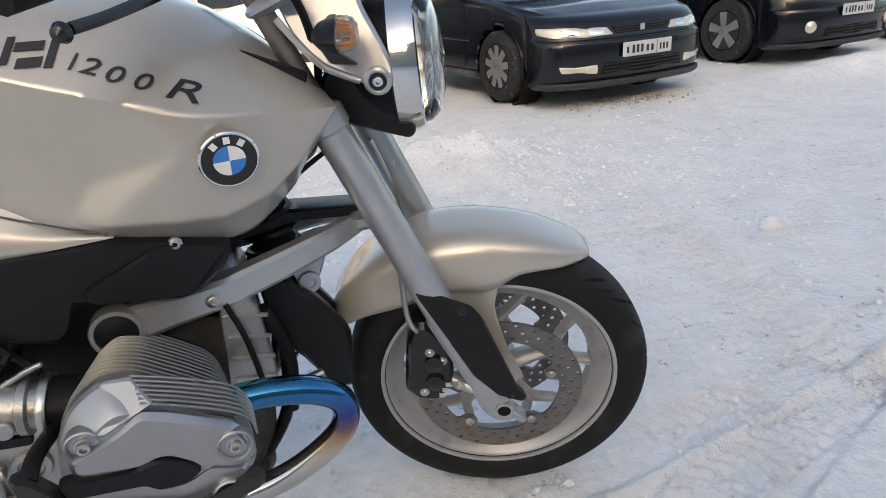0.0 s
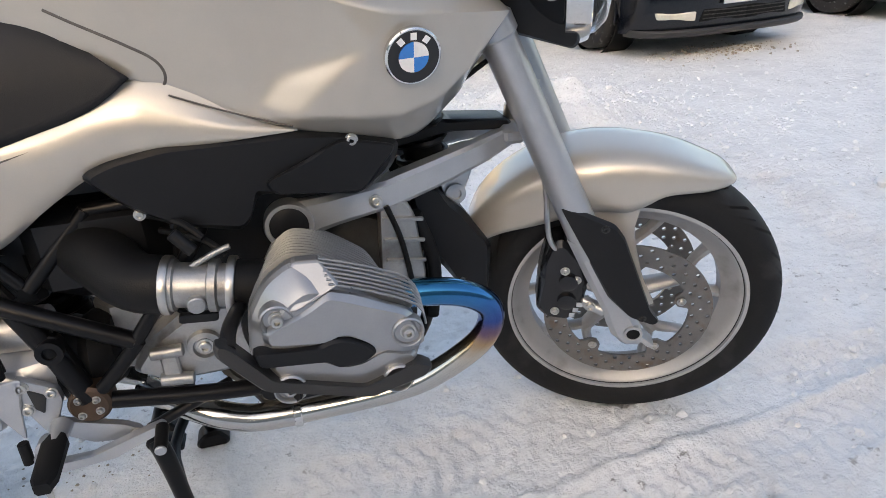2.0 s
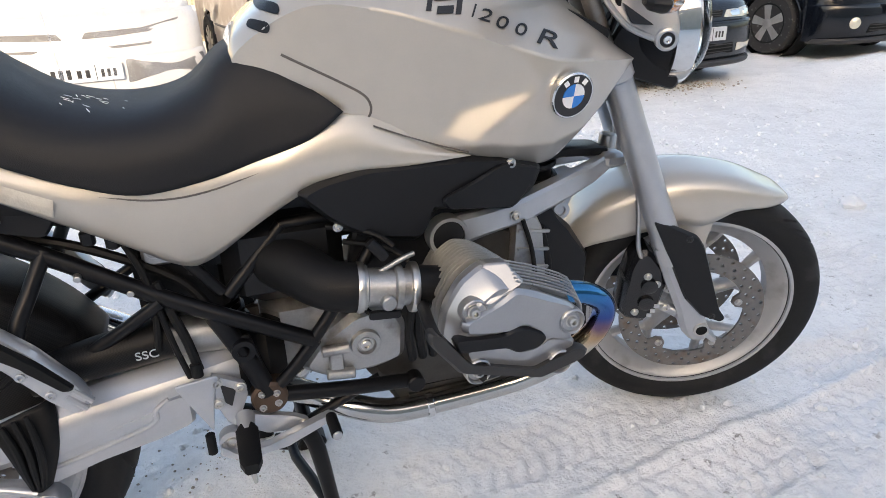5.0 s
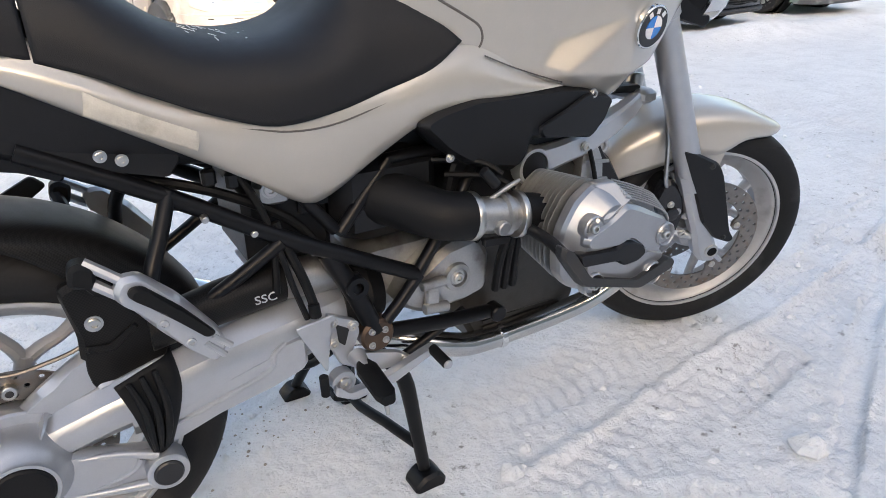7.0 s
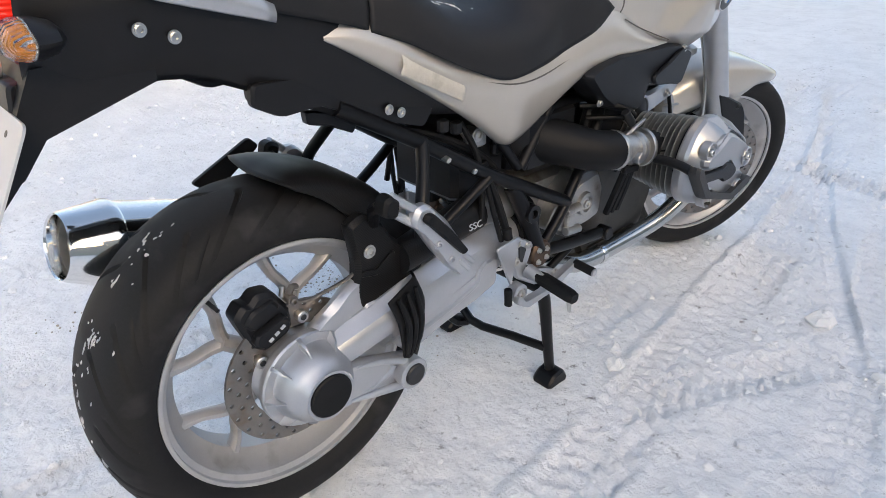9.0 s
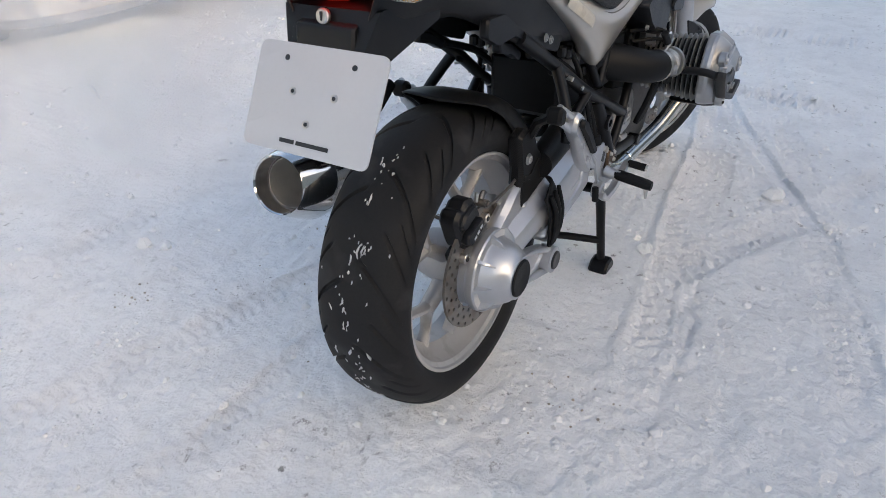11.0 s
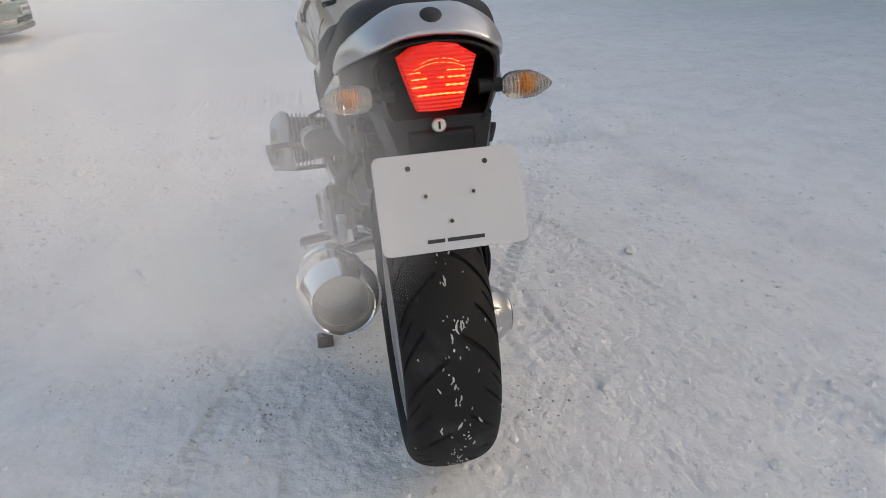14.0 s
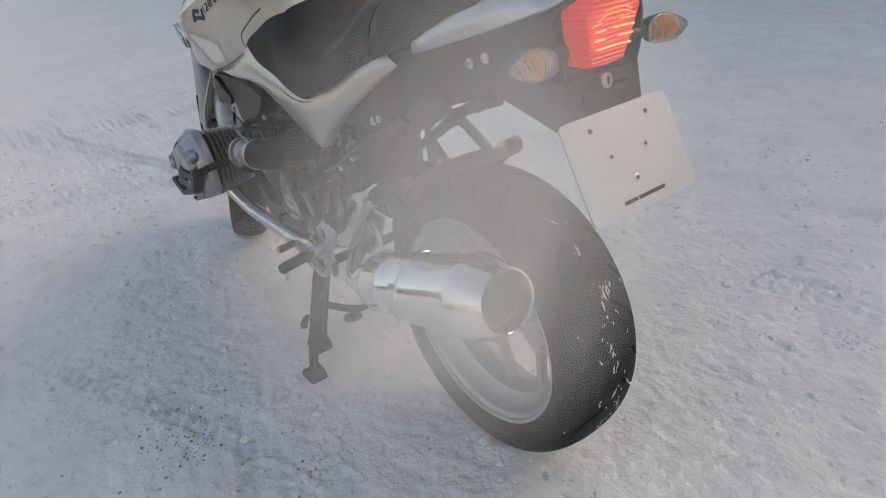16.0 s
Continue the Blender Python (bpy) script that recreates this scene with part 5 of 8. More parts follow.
for s in (-1, 1):
    # core coloured black, so the shade between the fins is in the paint
    barrel = part("cylinder", loft([face_ring(s * 0.10, 0.62), face_ring(s * 0.27, 0.80)]), DARK, bike, "finned aluminium cylinder, its core black as the shade between the fins")
    for k in range(12):
        y = 0.128 + 0.0122 * k
        grow = 0.76 + 0.018 * k
        part("fin", loft([face_ring(s * y, grow - 0.012, -0.004), face_ring(s * (y + 0.0008), grow, -0.004), face_ring(s * (y + 0.0020), grow, -0.004), face_ring(s * (y + 0.0028), grow - 0.012, -0.004)]), FIN, barrel)
    head = part("head_cover", loft([face_ring(s * 0.276, 0.972, 0, -0.002), face_ring(s * 0.280, 0.985, 0, -0.002), face_ring(s * 0.292, 0.985, 0, -0.002), face_ring(s * 0.300, 0.965, 0, -0.003), face_ring(s * 0.316, 0.88, 0.002, -0.008), face_ring(s * 0.327, 0.78, 0.004, -0.010), face_ring(s * 0.330, 0.66, 0.006, -0.01)]),
                COVER, bike, "silver valve cover with stepped facets", sharp=14)
    # raised facet, terraces and face
    part("cover_facet", loft([[V(x, s * (y - 0.02), z) for x, z, y in q] if k == 0 else [V(x, s * y, z) for x, z, y in q] for k, q in enumerate([[(0.826, 0.588, 0.312), (0.846, 0.624, 0.304), (0.873, 0.648, 0.298), (0.905, 0.648, 0.302), (0.925, 0.622, 0.327), (0.893, 0.612, 0.334), (0.868, 0.600, 0.335)]] * 2)]), COVER, head, "slanting facet of the cover", bevel=0.003)
    part("terrace_base", slab([(0.91, 0.632), (0.935, 0.626), (1.008, 0.590), (1.020, 0.555), (0.95, 0.55), (0.91, 0.58)], s * 0.270, s * 0.310, 0.012, 0.006), FIN, head)
    for k in range(3, 10):
        a, b = V(0.900 + 0.0012 * k, s * (0.284 + 0.0045 * k), 0.660 - 0.0038 * k), V(1.013 + 0.0008 * k, s * (0.280 + 0.0045 * k), 0.610 - 0.0042 * k)
        c = V(1.031, s * (0.278 + 0.0044 * k), 0.572 - 0.0036 * k)
        part("cover_terrace", tube([a, a.lerp(b, 0.5) + V(0, 0, 0.004), b, c], 0.0017, 6, 3), COVER, head)
    part("cover_panel", slab([(0.905, 0.618), (0.940, 0.606), (1.010, 0.570), (1.024, 0.540), (1.026, 0.515), (0.966, 0.520), (0.958, 0.531), (0.936, 0.545), (0.907, 0.553), (0.890, 0.546), (0.822, 0.558), (0.822, 0.575), (0.872, 0.597)], s * 0.312, s * 0.335, 0.008, 0.010), COVER, head)
    part("cover_lower", slab([(0.822, 0.527), (0.885, 0.523), (0.908, 0.508), (0.95, 0.508), (0.975, 0.52), (1.015, 0.505), (1.012, 0.475), (0.94, 0.465), (0.84, 0.48)], s * 0.315, s * 0.333, 0.010, 0.006), COVER, head)
    band = part("cover_band", slab([(0.806, 0.552), (0.886, 0.545), (0.903, 0.552), (0.928, 0.549), (0.955, 0.533), (0.961, 0.521), (0.945, 0.510), (0.912, 0.507), (0.893, 0.520), (0.812, 0.531)], s * 0.318, s * 0.339, 0.004, 0.006), BLACK, head, "black insert across the valve cover")
    for x, z in ((0.843, 0.588), (1.003, 0.544), (0.845, 0.490), (0.985, 0.474)):
        face = 0.3275 if x < 0.9 and z > 0.52 else 0.3365
        part("bolt_well", lathe([(0.022, -0.014), (0.0215, 0.001), (0.0195, 0.003), (0.0175, 0.001), (0.0165, -0.004), (0.0, -0.004)], (x, s * face, z), (0, s, 0), 26), COVER, head)
        part("cover_bolt", bolt((x, s * (face - 0.004), z), (0, s, 0), 0.0080, 0.010), STEEL, head)
    # protector bar under the head
    part("engine_guard", slab([(0.765, 0.580), (0.780, 0.572), (0.822, 0.512), (0.940, 0.474), (1.014, 0.499), (1.032, 0.491), (1.028, 0.478), (0.951, 0.456), (0.812, 0.498), (0.765, 0.560)], s * 0.322, s * 0.346, 0.006, 0.008), GUARD, bike, "black plastic cylinder protector")
    part("guard_arm", tube([(0.80, s * 0.20, 0.560), (0.782, s * 0.29, 0.568), (0.780, s * 0.330, 0.560)], 0.010, 10), BLACK, bike)
    part("guard_strap", tube([(0.85, s * 0.335, 0.478), (0.92, s * 0.28, 0.445), (1.0, s * 0.18, 0.42)], 0.008, 8), FRAME, bike)
    # intake
    part("throttle_body", lathe([(0.030, 0), (0.036, 0.002), (0.036, 0.012), (0.031, 0.014), (0.031, 0.055), (0.037, 0.058), (0.037, 0.068), (0.030, 0.070), (0.029, 0.10)], (0.700, s * 0.196, 0.592), (0.96, s * 0.10, -0.12), 28), CAST, bike, "bare aluminium throttle body")
    part("throttle_bolt", rod((0.738, s * 0.222, 0.577), (0.739, s * 0.240, 0.576), 0.0125, 18), CAST, bike)
    part("injector", tube([(0.735, s * 0.20, 0.615), (0.770, s * 0.205, 0.633), (0.792, s * 0.205, 0.640)], [0.004, 0.0045, 0.004], 10, 2), CAST, bike)
    part("injector_cap", rod((0.745, s * 0.205, 0.640), (0.722, s * 0.20, 0.668), 0.009), BLACK, bike)
    part("throttle_lever", slab([(0.708, 0.545), (0.76, 0.540), (0.762, 0.553), (0.71, 0.558)], s * 0.215, s * 0.225, 0.002, 0.004), BLACK, bike)
    part("hose_clamp", lathe([(0.040, 0), (0.041, 0.002), (0.041, 0.009), (0.040, 0.011)], (0.696, s * 0.1955, 0.5925), (0.96, s * 0.10, -0.12), 28), STEEL, bike)
    part("hose_clamp", lathe([(0.040, 0), (0.041, 0.002), (0.041, 0.009), (0.040, 0.011)], (0.781, s * 0.2045, 0.582), (0.96, s * 0.10, -0.12), 28), STEEL, bike)
    part("intake_duct", tube([(0.56, s * 0.06, 0.625), (0.61, s * 0.125, 0.612), (0.655, s * 0.180, 0.598), (0.702, s * 0.196, 0.592)], [0.050, 0.046, 0.041, 0.040], 18, 4), HOSE, bike, "black rubber intake duct")
    part("intake_flange", tube([(0.785, s * 0.205, 0.581), (0.83, s * 0.205, 0.572)], 0.036, 16, 1), HOSE, bike)
    for k, (x, z) in enumerate(((0.76, 0.655), (0.785, 0.625), (0.715, 0.545))):
        part("cable", tube([(x, s * 0.20, z), (x - 0.03, s * 0.18, z + 0.02), (x - 0.09, s * 0.13, z + 0.02)], 0.005, 7), HOSE, bike)
    for k in range(3):
        part("hose", tube([(0.792 + 0.012 * k, s * 0.18, 0.53), (0.788 + 0.018 * k, s * 0.165, 0.47), (0.80 + 0.02 * k, s * 0.14, 0.40)], 0.008, 8), HOSE, bike)
    # exhaust header
    part("exhaust_header", tube([(1.00, s * 0.205, 0.520), (1.06, s * 0.205, 0.518), (1.118, s * 0.202, 0.502), (1.158, s * 0.195, 0.470), (1.164, s * 0.185, 0.425), (1.138, s * 0.172, 0.377), (1.06, s * 0.145, 0.312), (0.97, s * 0.125, 0.282), (0.83, s * 0.112, 0.268)], 0.0215, 18, 5), HEAT, bike, "exhaust header tinted blue and straw by heat")
    part("exhaust_pipe", tube([(0.836, s * 0.112, 0.268), (0.76, s * 0.108, 0.270), (0.70, s * 0.10, 0.288), (0.64, s * 0.07, 0.305), (0.58, s * 0.02, 0.31)], 0.0235, 18, 5), PIPE, bike, "polished exhaust pipe")
    part("pipe_clamp", lathe([(0.024, 0), (0.0262, 0.002), (0.0262, 0.012), (0.024, 0.014)], (0.842, s * 0.112, 0.268), (-1, 0, 0), 24), CHROME, bike)
part("exhaust_collector", tube([(0.60, 0.0, 0.31), (0.48, 0.05, 0.33), (0.36, 0.13, 0.37), (0.24, 0.195, 0.415), (0.17, 0.215, 0.435)], [0.045, 0.042, 0.030, 0.026, 0.030], 18, 5), CHROME, bike, "polished exhaust link pipe")
mx = V(-0.385, -0.030, 0.106).normalized()
m0 = V(0.142, 0.206, 0.447)
muffler = part("muffler", lathe([(0.0260, 0), (0.0432, 0.012), (0.0605, 0.04), (0.0648, 0.06), (0.0664, 0.11), (0.0677, 0.113), (0.0677, 0.118), (0.0664, 0.121), (0.0707, 0.322), (0.0740, 0.326), (0.0751, 0.334), (0.0729, 0.342), (0.0560, 0.404), (0.0540, 0.407),
                                        (0.0515, 0.404), (0.0490, 0.390), (0.0480, 0.37), (0.0470, 0.25), (0.0, 0.245)], m0, mx, 64), CHROME, bike, "polished round muffler with a conical end", sharp=25)
part("muffler_outlet", lathe([(0.0, 0.252), (0.0455, 0.252), (0.0470, 0.372), (0.0460, 0.372), (0.0442, 0.256), (0, 0.256)], m0, mx, 32), OUTLET, muffler, "grey steel outlet pipe")
part("muffler_strap", lathe([(0.0664, 0.165), (0.0702, 0.167), (0.0702, 0.19), (0.0675, 0.192)], m0, mx, 40), CHROME, muffler)
part("muffler_bracket", slab([(-0.02, 0.60), (0.10, 0.66), (0.12, 0.64), (0.02, 0.57)], 0.17, 0.178, 0.002, 0.008), BLACK, bike)

# black filler, added to darken the gap between cylinder and scoop
for s in (-1, 1):
    part("gap_filler", slab([(0.70, 0.60), (0.715, 0.66), (0.80, 0.69), (0.93, 0.70), (0.985, 0.675), (0.99, 0.635), (0.93, 0.615), (0.87, 0.60), (0.80, 0.555), (0.72, 0.55)], s * 0.105, s * 0.126, 0.006, 0.01), BLACK, bike, "black filler put into the dark gap beside the cylinder")

# telelever arm
for s in (-1, 1):
    rows = [(0.873, 0.125, 0.632, 0.020, 0.030), (0.94, 0.122, 0.641, 0.020, 0.024), (1.03, 0.112, 0.650, 0.019, 0.022), (1.12, 0.088, 0.666, 0.017, 0.021), (1.20, 0.062, 0.681, 0.015, 0.018), (1.262, 0.03, 0.692, 0.014, 0.014)]
    rings = []
    for x, y, z, hy, hz in rows:
        rings.append([V(x + dz * 0.3 * hz * -1, s * (y + dy * hy), z + dz * hz) for dy, dz in ((-1, -0.7), (-0.7, -1), (0.7, -1), (1, -0.7), (1, 0.7), (0.7, 1), (-0.7, 1), (-1, 0.7))])
    arm = part("wishbone_arm", loft(rings), SILVER, bike, "silver cast wishbone arm", sharp=30)
    part("arm_boss", lathe([(0.030, -0.045), (0.036, -0.04), (0.037, 0.0), (0.035, 0.006), (0.029, 0.006), (0.0285, -0.002), (0, -0.002)], (0.873, s * 0.145, 0.631), (0, s, 0), 36), SILVER, arm)
    part("arm_cap", lathe([(0.0285, -0.003), (0.0285, 0.0035), (0.026, 0.005), (0, 0.005)], (0.873, s * 0.145, 0.631), (0, s, 0), 32), BLACK, arm, "black plastic pivot cap")
part("arm_bracket", slab([(1.12, 0.655), (1.205, 0.672), (1.180, 0.605), (1.160, 0.576), (1.140, 0.582)], -0.030, 0.030, 0.004, 0.014), SILVER, bike, "silver lower shock bracket")
part("bracket_boss", lathe([(0.0185, 0), (0.0185, 0.006), (0.010, 0.007), (0.009, 0.002), (0, 0.002)], (1.158, -0.030, 0.596), (0, -1, 0), 22), SILVER, bike)
part("arm_bridge", box((1.262, 0, 0.694), (0.05, 0.12, 0.03), edge=0.008), SILVER, bike)
part("ball_joint", rod((1.275, 0, 0.69), (1.28, 0, 0.735), 0.018), STEEL, bike)
part("upper_frame", slab([(1.03, 0.742), (1.15, 0.728), (1.262, 0.716), (1.262, 0.700), (1.16, 0.706), (1.04, 0.69)], -0.035, 0.035, 0.006, 0.01), BLACK, bike)
part("front_shock", tube([(1.12, 0, 0.62), (1.10, 0, 0.76), (1.08, 0, 0.92)], 0.034, 16, 1), HOSE, bike)
bm = bmesh.new()
add_tube(bm, [(1.118 - 0.0003 * i + 0.043 * math.cos(i * 0.5), 0.043 * math.sin(i * 0.5), 0.61 + 0.0024 * i) for i in range(90)], 0.006, 6, 1)
part("shock_spring", fix(bm), FRAME, bike)
part("steering_head", rod((1.17, 0, 0.80), (1.09, 0, 0.99), 0.045, 20), BLACK, bike)
# oil cooler shroud ahead of the engine
for s in (-1, 1):
    part("cooler_shroud", slab([(1.072, 0.63), (1.115, 0.632), (1.135, 0.60), (1.165, 0.575), (1.215, 0.500), (1.205, 0.385), (1.17, 0.40), (1.125, 0.47), (1.085, 0.52)], s * 0.012, s * 0.062, 0.012, 0.012), BLACK, bike, "black plastic oil cooler shroud")
    part("brake_line", tube([(1.135, s * 0.10, 0.79), (1.19, s * 0.10, 0.825), (1.24, s * 0.08, 0.845)], 0.004, 6), HOSE, bike)
    part("cooler_hose", tube([(1.07, s * 0.10, 0.60), (1.10, s * 0.085, 0.50), (1.09, s * 0.09, 0.40)], 0.012, 10), HOSE, bike)
    part("guide_bolt", rod((1.10, s * 0.11, 0.455), (1.15, s * 0.10, 0.46), 0.009), STEEL, bike)
    part("lower_frame_bar", tube([(1.10, s * 0.06, 0.52), (1.085, s * 0.08, 0.40), (1.04, s * 0.09, 0.33)], 0.011, 10), FRAME, bike)
part("horn", lathe([(0.03, 0), (0.036, 0.004), (0.036, 0.014), (0.02, 0.02), (0, 0.02)], (1.10, 0.09, 0.60), (0.3, 1, 0), 24), BLACK, bike)

# fork, in the straight-ahead pose, turned by ST
TANF = math.tan(radians(24))


def fork_at(z, off=0.0):
    return 1.511 - (z - 0.297) * TANF + off


for s in (-1, 1):
    y = s * 0.108
    leg = part("fork_leg", tube([(fork_at(0.90), y, 0.90), (fork_at(0.66), y, 0.66), (fork_at(0.50), y, 0.50)], [0.0285, 0.0285, 0.030], 22, 2), SILVER, bike, "silver painted fork tube", ST)
    part("fork_collar", lathe([(0.0285, 0), (0.033, 0.004), (0.033, 0.03), (0.0285, 0.034)], (fork_at(0.88), y, 0.88), STEER_AXIS, 24), SILVER, leg, m=ST)
    part("stanchion", tube([(fork_at(0.90), y * 0.9, 0.90), (fork_at(1.08), y * 0.9, 1.08)], 0.0155, 18, 1), DISC, leg, "dark steel stanchion", ST)
    low = part("fork_slider", loft([[V(fork_at(z) + dx * w, y + s * dy * d, z) for dx, dy in ((-1, -0.6), (-0.6, -1), (0.6, -1), (1, -0.6), (1, 0.6), (0.6, 1), (-0.6, 1), (-1, 0.6))] for z, w, d in ((0.53, 0.032, 0.024), (0.44, 0.030, 0.020), (0.37, 0.026, 0.018), (0.345, 0.030, 0.018), (0.315, 0.030, 0.018), (0.294, 0.020, 0.016))]),
               SILVER, bike, "silver cast fork foot", ST, 25)
    part("axle", lathe([(0.017, -0.02), (0.017, 0.003), (0.0125, 0.004), (0.0115, -0.014), (0, -0.014)], (1.511, s * 0.127, 0.325), (0, s, 0), 22), STEEL, low, "hollow steel axle", ST)
    # dark disc in place of the shade inside the hollow axle
    part("axle_bore_shade", lathe([(0.0122, -0.012), (0.0122, 0.0035), (0, 0.0030)], (1.511, s * 0.127, 0.325), (0, s, 0), 22), DARK, low, "dark disc for the shaded axle bore", ST)
    part("axle_clamp", box((1.537, y, 0.300), (0.04, 0.03, 0.014), Matrix.Rotation(radians(40), 3, "Y"), 0.003), SILVER, low, m=ST)
    # black guard plate on the outside of the leg
    g = [(1.357, 0.605), (1.378, 0.602), (1.452, 0.570), (1.470, 0.545), (1.535, 0.385), (1.553, 0.362), (1.545, 0.352), (1.500, 0.368), (1.455, 0.415)]
    guard = part("fork_guard", slab(g, s * 0.122, s * 0.138, 0.006, 0.008), BLACK, bike, "black plastic guard on the fork leg", ST)
    for gx, gz in ((1.435, 0.565), (1.520, 0.372)):
        part("guard_screw", bolt((gx, s * 0.137, gz), (0, s, 0), 0.006, 0.004), INK, guard, m=ST)
    # caliper
    cal = part("brake_caliper", slab([(1.352, 0.512), (1.372, 0.518), (1.408, 0.478), (1.424, 0.43), (1.415, 0.365), (1.392, 0.332), (1.352, 0.336), (1.330, 0.36), (1.334, 0.44), (1.340, 0.48)], s * 0.045, s * 0.112, 0.010, 0.008), GLOSS, bike, "black four-piston brake caliper", ST)
    for cx, cz in ((1.378, 0.455), (1.40, 0.435), (1.365, 0.36)):
        part("caliper_bolt", bolt((cx, s * 0.112, cz), (0, s, 0), 0.0065, 0.006), STEEL, cal, m=ST)
    for cz in (0.43, 0.385):
        part("caliper_piston", lathe([(0.017, 0), (0.017, 0.008), (0.012, 0.010), (0, 0.010)], (1.385, s * 0.110, cz), (0, s, 0), 20), GLOSS, cal, m=ST)
    r = V(0.35, 0, 0.94) if s < 0 else V(-0.35, 0, -0.94)
    for k in range(3):
        part("caliper_mark", box((1.397 + 0.006 * k, s * 0.1135, 0.352 + 0.013 * k), (0.010, 0.002, 0.009), edge=0.0), WHITE, cal, m=ST)
    for cz in (0.42, 0.37):
        part("caliper_mount", tube([(1.418, s * 0.09, cz), (1.458, s * 0.105, cz - 0.012)], 0.012, 10, 1), SILVER, low, m=ST)
        part("mount_bolt", bolt((1.430, s * 0.107, cz), (0, s, 0), 0.008, 0.006), STEEL, low, m=ST)
    part("brake_hose", tube([(1.375, s * 0.095, 0.475), (1.345, s * 0.115, 0.53), (1.335, s * 0.10, 0.62), (1.315, s * 0.07, 0.72), (1.29, s * 0.05, 0.80)], 0.0048, 8), STEEL, bike, "braided brake line", ST)

# fender
FENDER = [(152, 0.356, 0.058, 0.030), (143, 0.366, 0.072, 0.060), (132, 0.368, 0.082, 0.088), (120, 0.364, 0.087, 0.098), (108, 0.356, 0.089, 0.097), (98, 0.347, 0.089, 0.100), (91, 0.340, 0.086, 0.085), (84, 0.335, 0.082, 0.060), (77, 0.331, 0.077, 0.046), (70, 0.328, 0.067, 0.034), (64, 0.329, 0.050, 0.022), (60.5, 0.326, 0.032, 0.010)]
rows = []
for deg, r, w, drop in FENDER:
    a = radians(deg)
    row = []
    for j in range(0, 8):
        t = j / 7
        rr = r - drop * t ** 3.0
        row.append((FRONT.x + rr * math.cos(a), w * math.sin(t * math.pi / 2) ** 0.8, FRONT.z + rr * math.sin(a)))
    rows.append(row)
fender = part("front_fender", skin(rows, 3, 2), PAINT, bike, "champagne silver front mudguard", ST, 60, thick=0.003)
for s in (-1, 1):
    # stay that runs down from the mudguard behind the guard plate
    part("fender_stay", slab([(1.375, 0.592), (1.43, 0.602), (1.52, 0.592), (1.502, 0.578), (1.496, 0.530), (1.504, 0.491), (1.525, 0.420), (1.556, 0.356), (1.540, 0.352), (1.47, 0.44), (1.40, 0.53)], s * 0.071, s * 0.081, 0.004, 0.010), PAINT, fender, m=ST)
    part("reflector_clip", box((1.32, s * 0.09, 0.72), (0.02, 0.02, 0.05), edge=0.004), STEEL, bike, m=ST)

# headlamp
HL = V(1.343, 0, 0.950)
HA = V(1, 0, 0.07).normalized()
hl = part("headlamp", lathe([(0.0, -0.085), (0.045, -0.082), (0.080, -0.055), (0.098, -0.015), (0.103, 0.012)], HL, HA, 48), BLACK, bike, "round headlamp with a bright bezel", ST)
part("bezel", lathe([(0.103, 0.000), (0.109, 0.003), (0.111, 0.030), (0.108, 0.040), (0.101, 0.042), (0.098, 0.036), (0.099, 0.003)], HL, HA, 56, shut=True), CHROME, hl, "polished bezel", ST)
part("reflector", lathe([(0.097, 0.030), (0.085, 0.005), (0.06, -0.03), (0.02, -0.055), (0.0, -0.056), (0.0, -0.059), (0.062, -0.034), (0.088, 0.0), (0.099, 0.028)], HL, HA, 48), REFLECTOR, hl, m=ST)
part("bulb_shield", lathe([(0.0, 0.012), (0.018, 0.010), (0.02, -0.012), (0.016, -0.02), (0, -0.02)], HL, HA, 24), CHROME, hl, m=ST)
lens = part("glass", lathe([(0.100, 0.036), (0.097, 0.052), (0.082, 0.068), (0.05, 0.077), (0.0, 0.081), (0.0, 0.077), (0.05, 0.073), (0.080, 0.064), (0.095, 0.048)], HL, HA, 56), LENS, hl, "clear domed headlamp glass", ST)
for k in range(-4, 5):
    part("lens_rib", tube([HL + V(0.066 - 0.55 * abs(k * 0.02) ** 1.5, k * 0.02, -0.075 + 0.004 * abs(k)), HL + V(0.074 - 0.55 * abs(k * 0.02) ** 1.5, k * 0.02, 0.0), HL + V(0.066 - 0.55 * abs(k * 0.02) ** 1.5, k * 0.02, 0.075 - 0.004 * abs(k))], 0.0012, 5, 3), LENS, lens, m=ST)
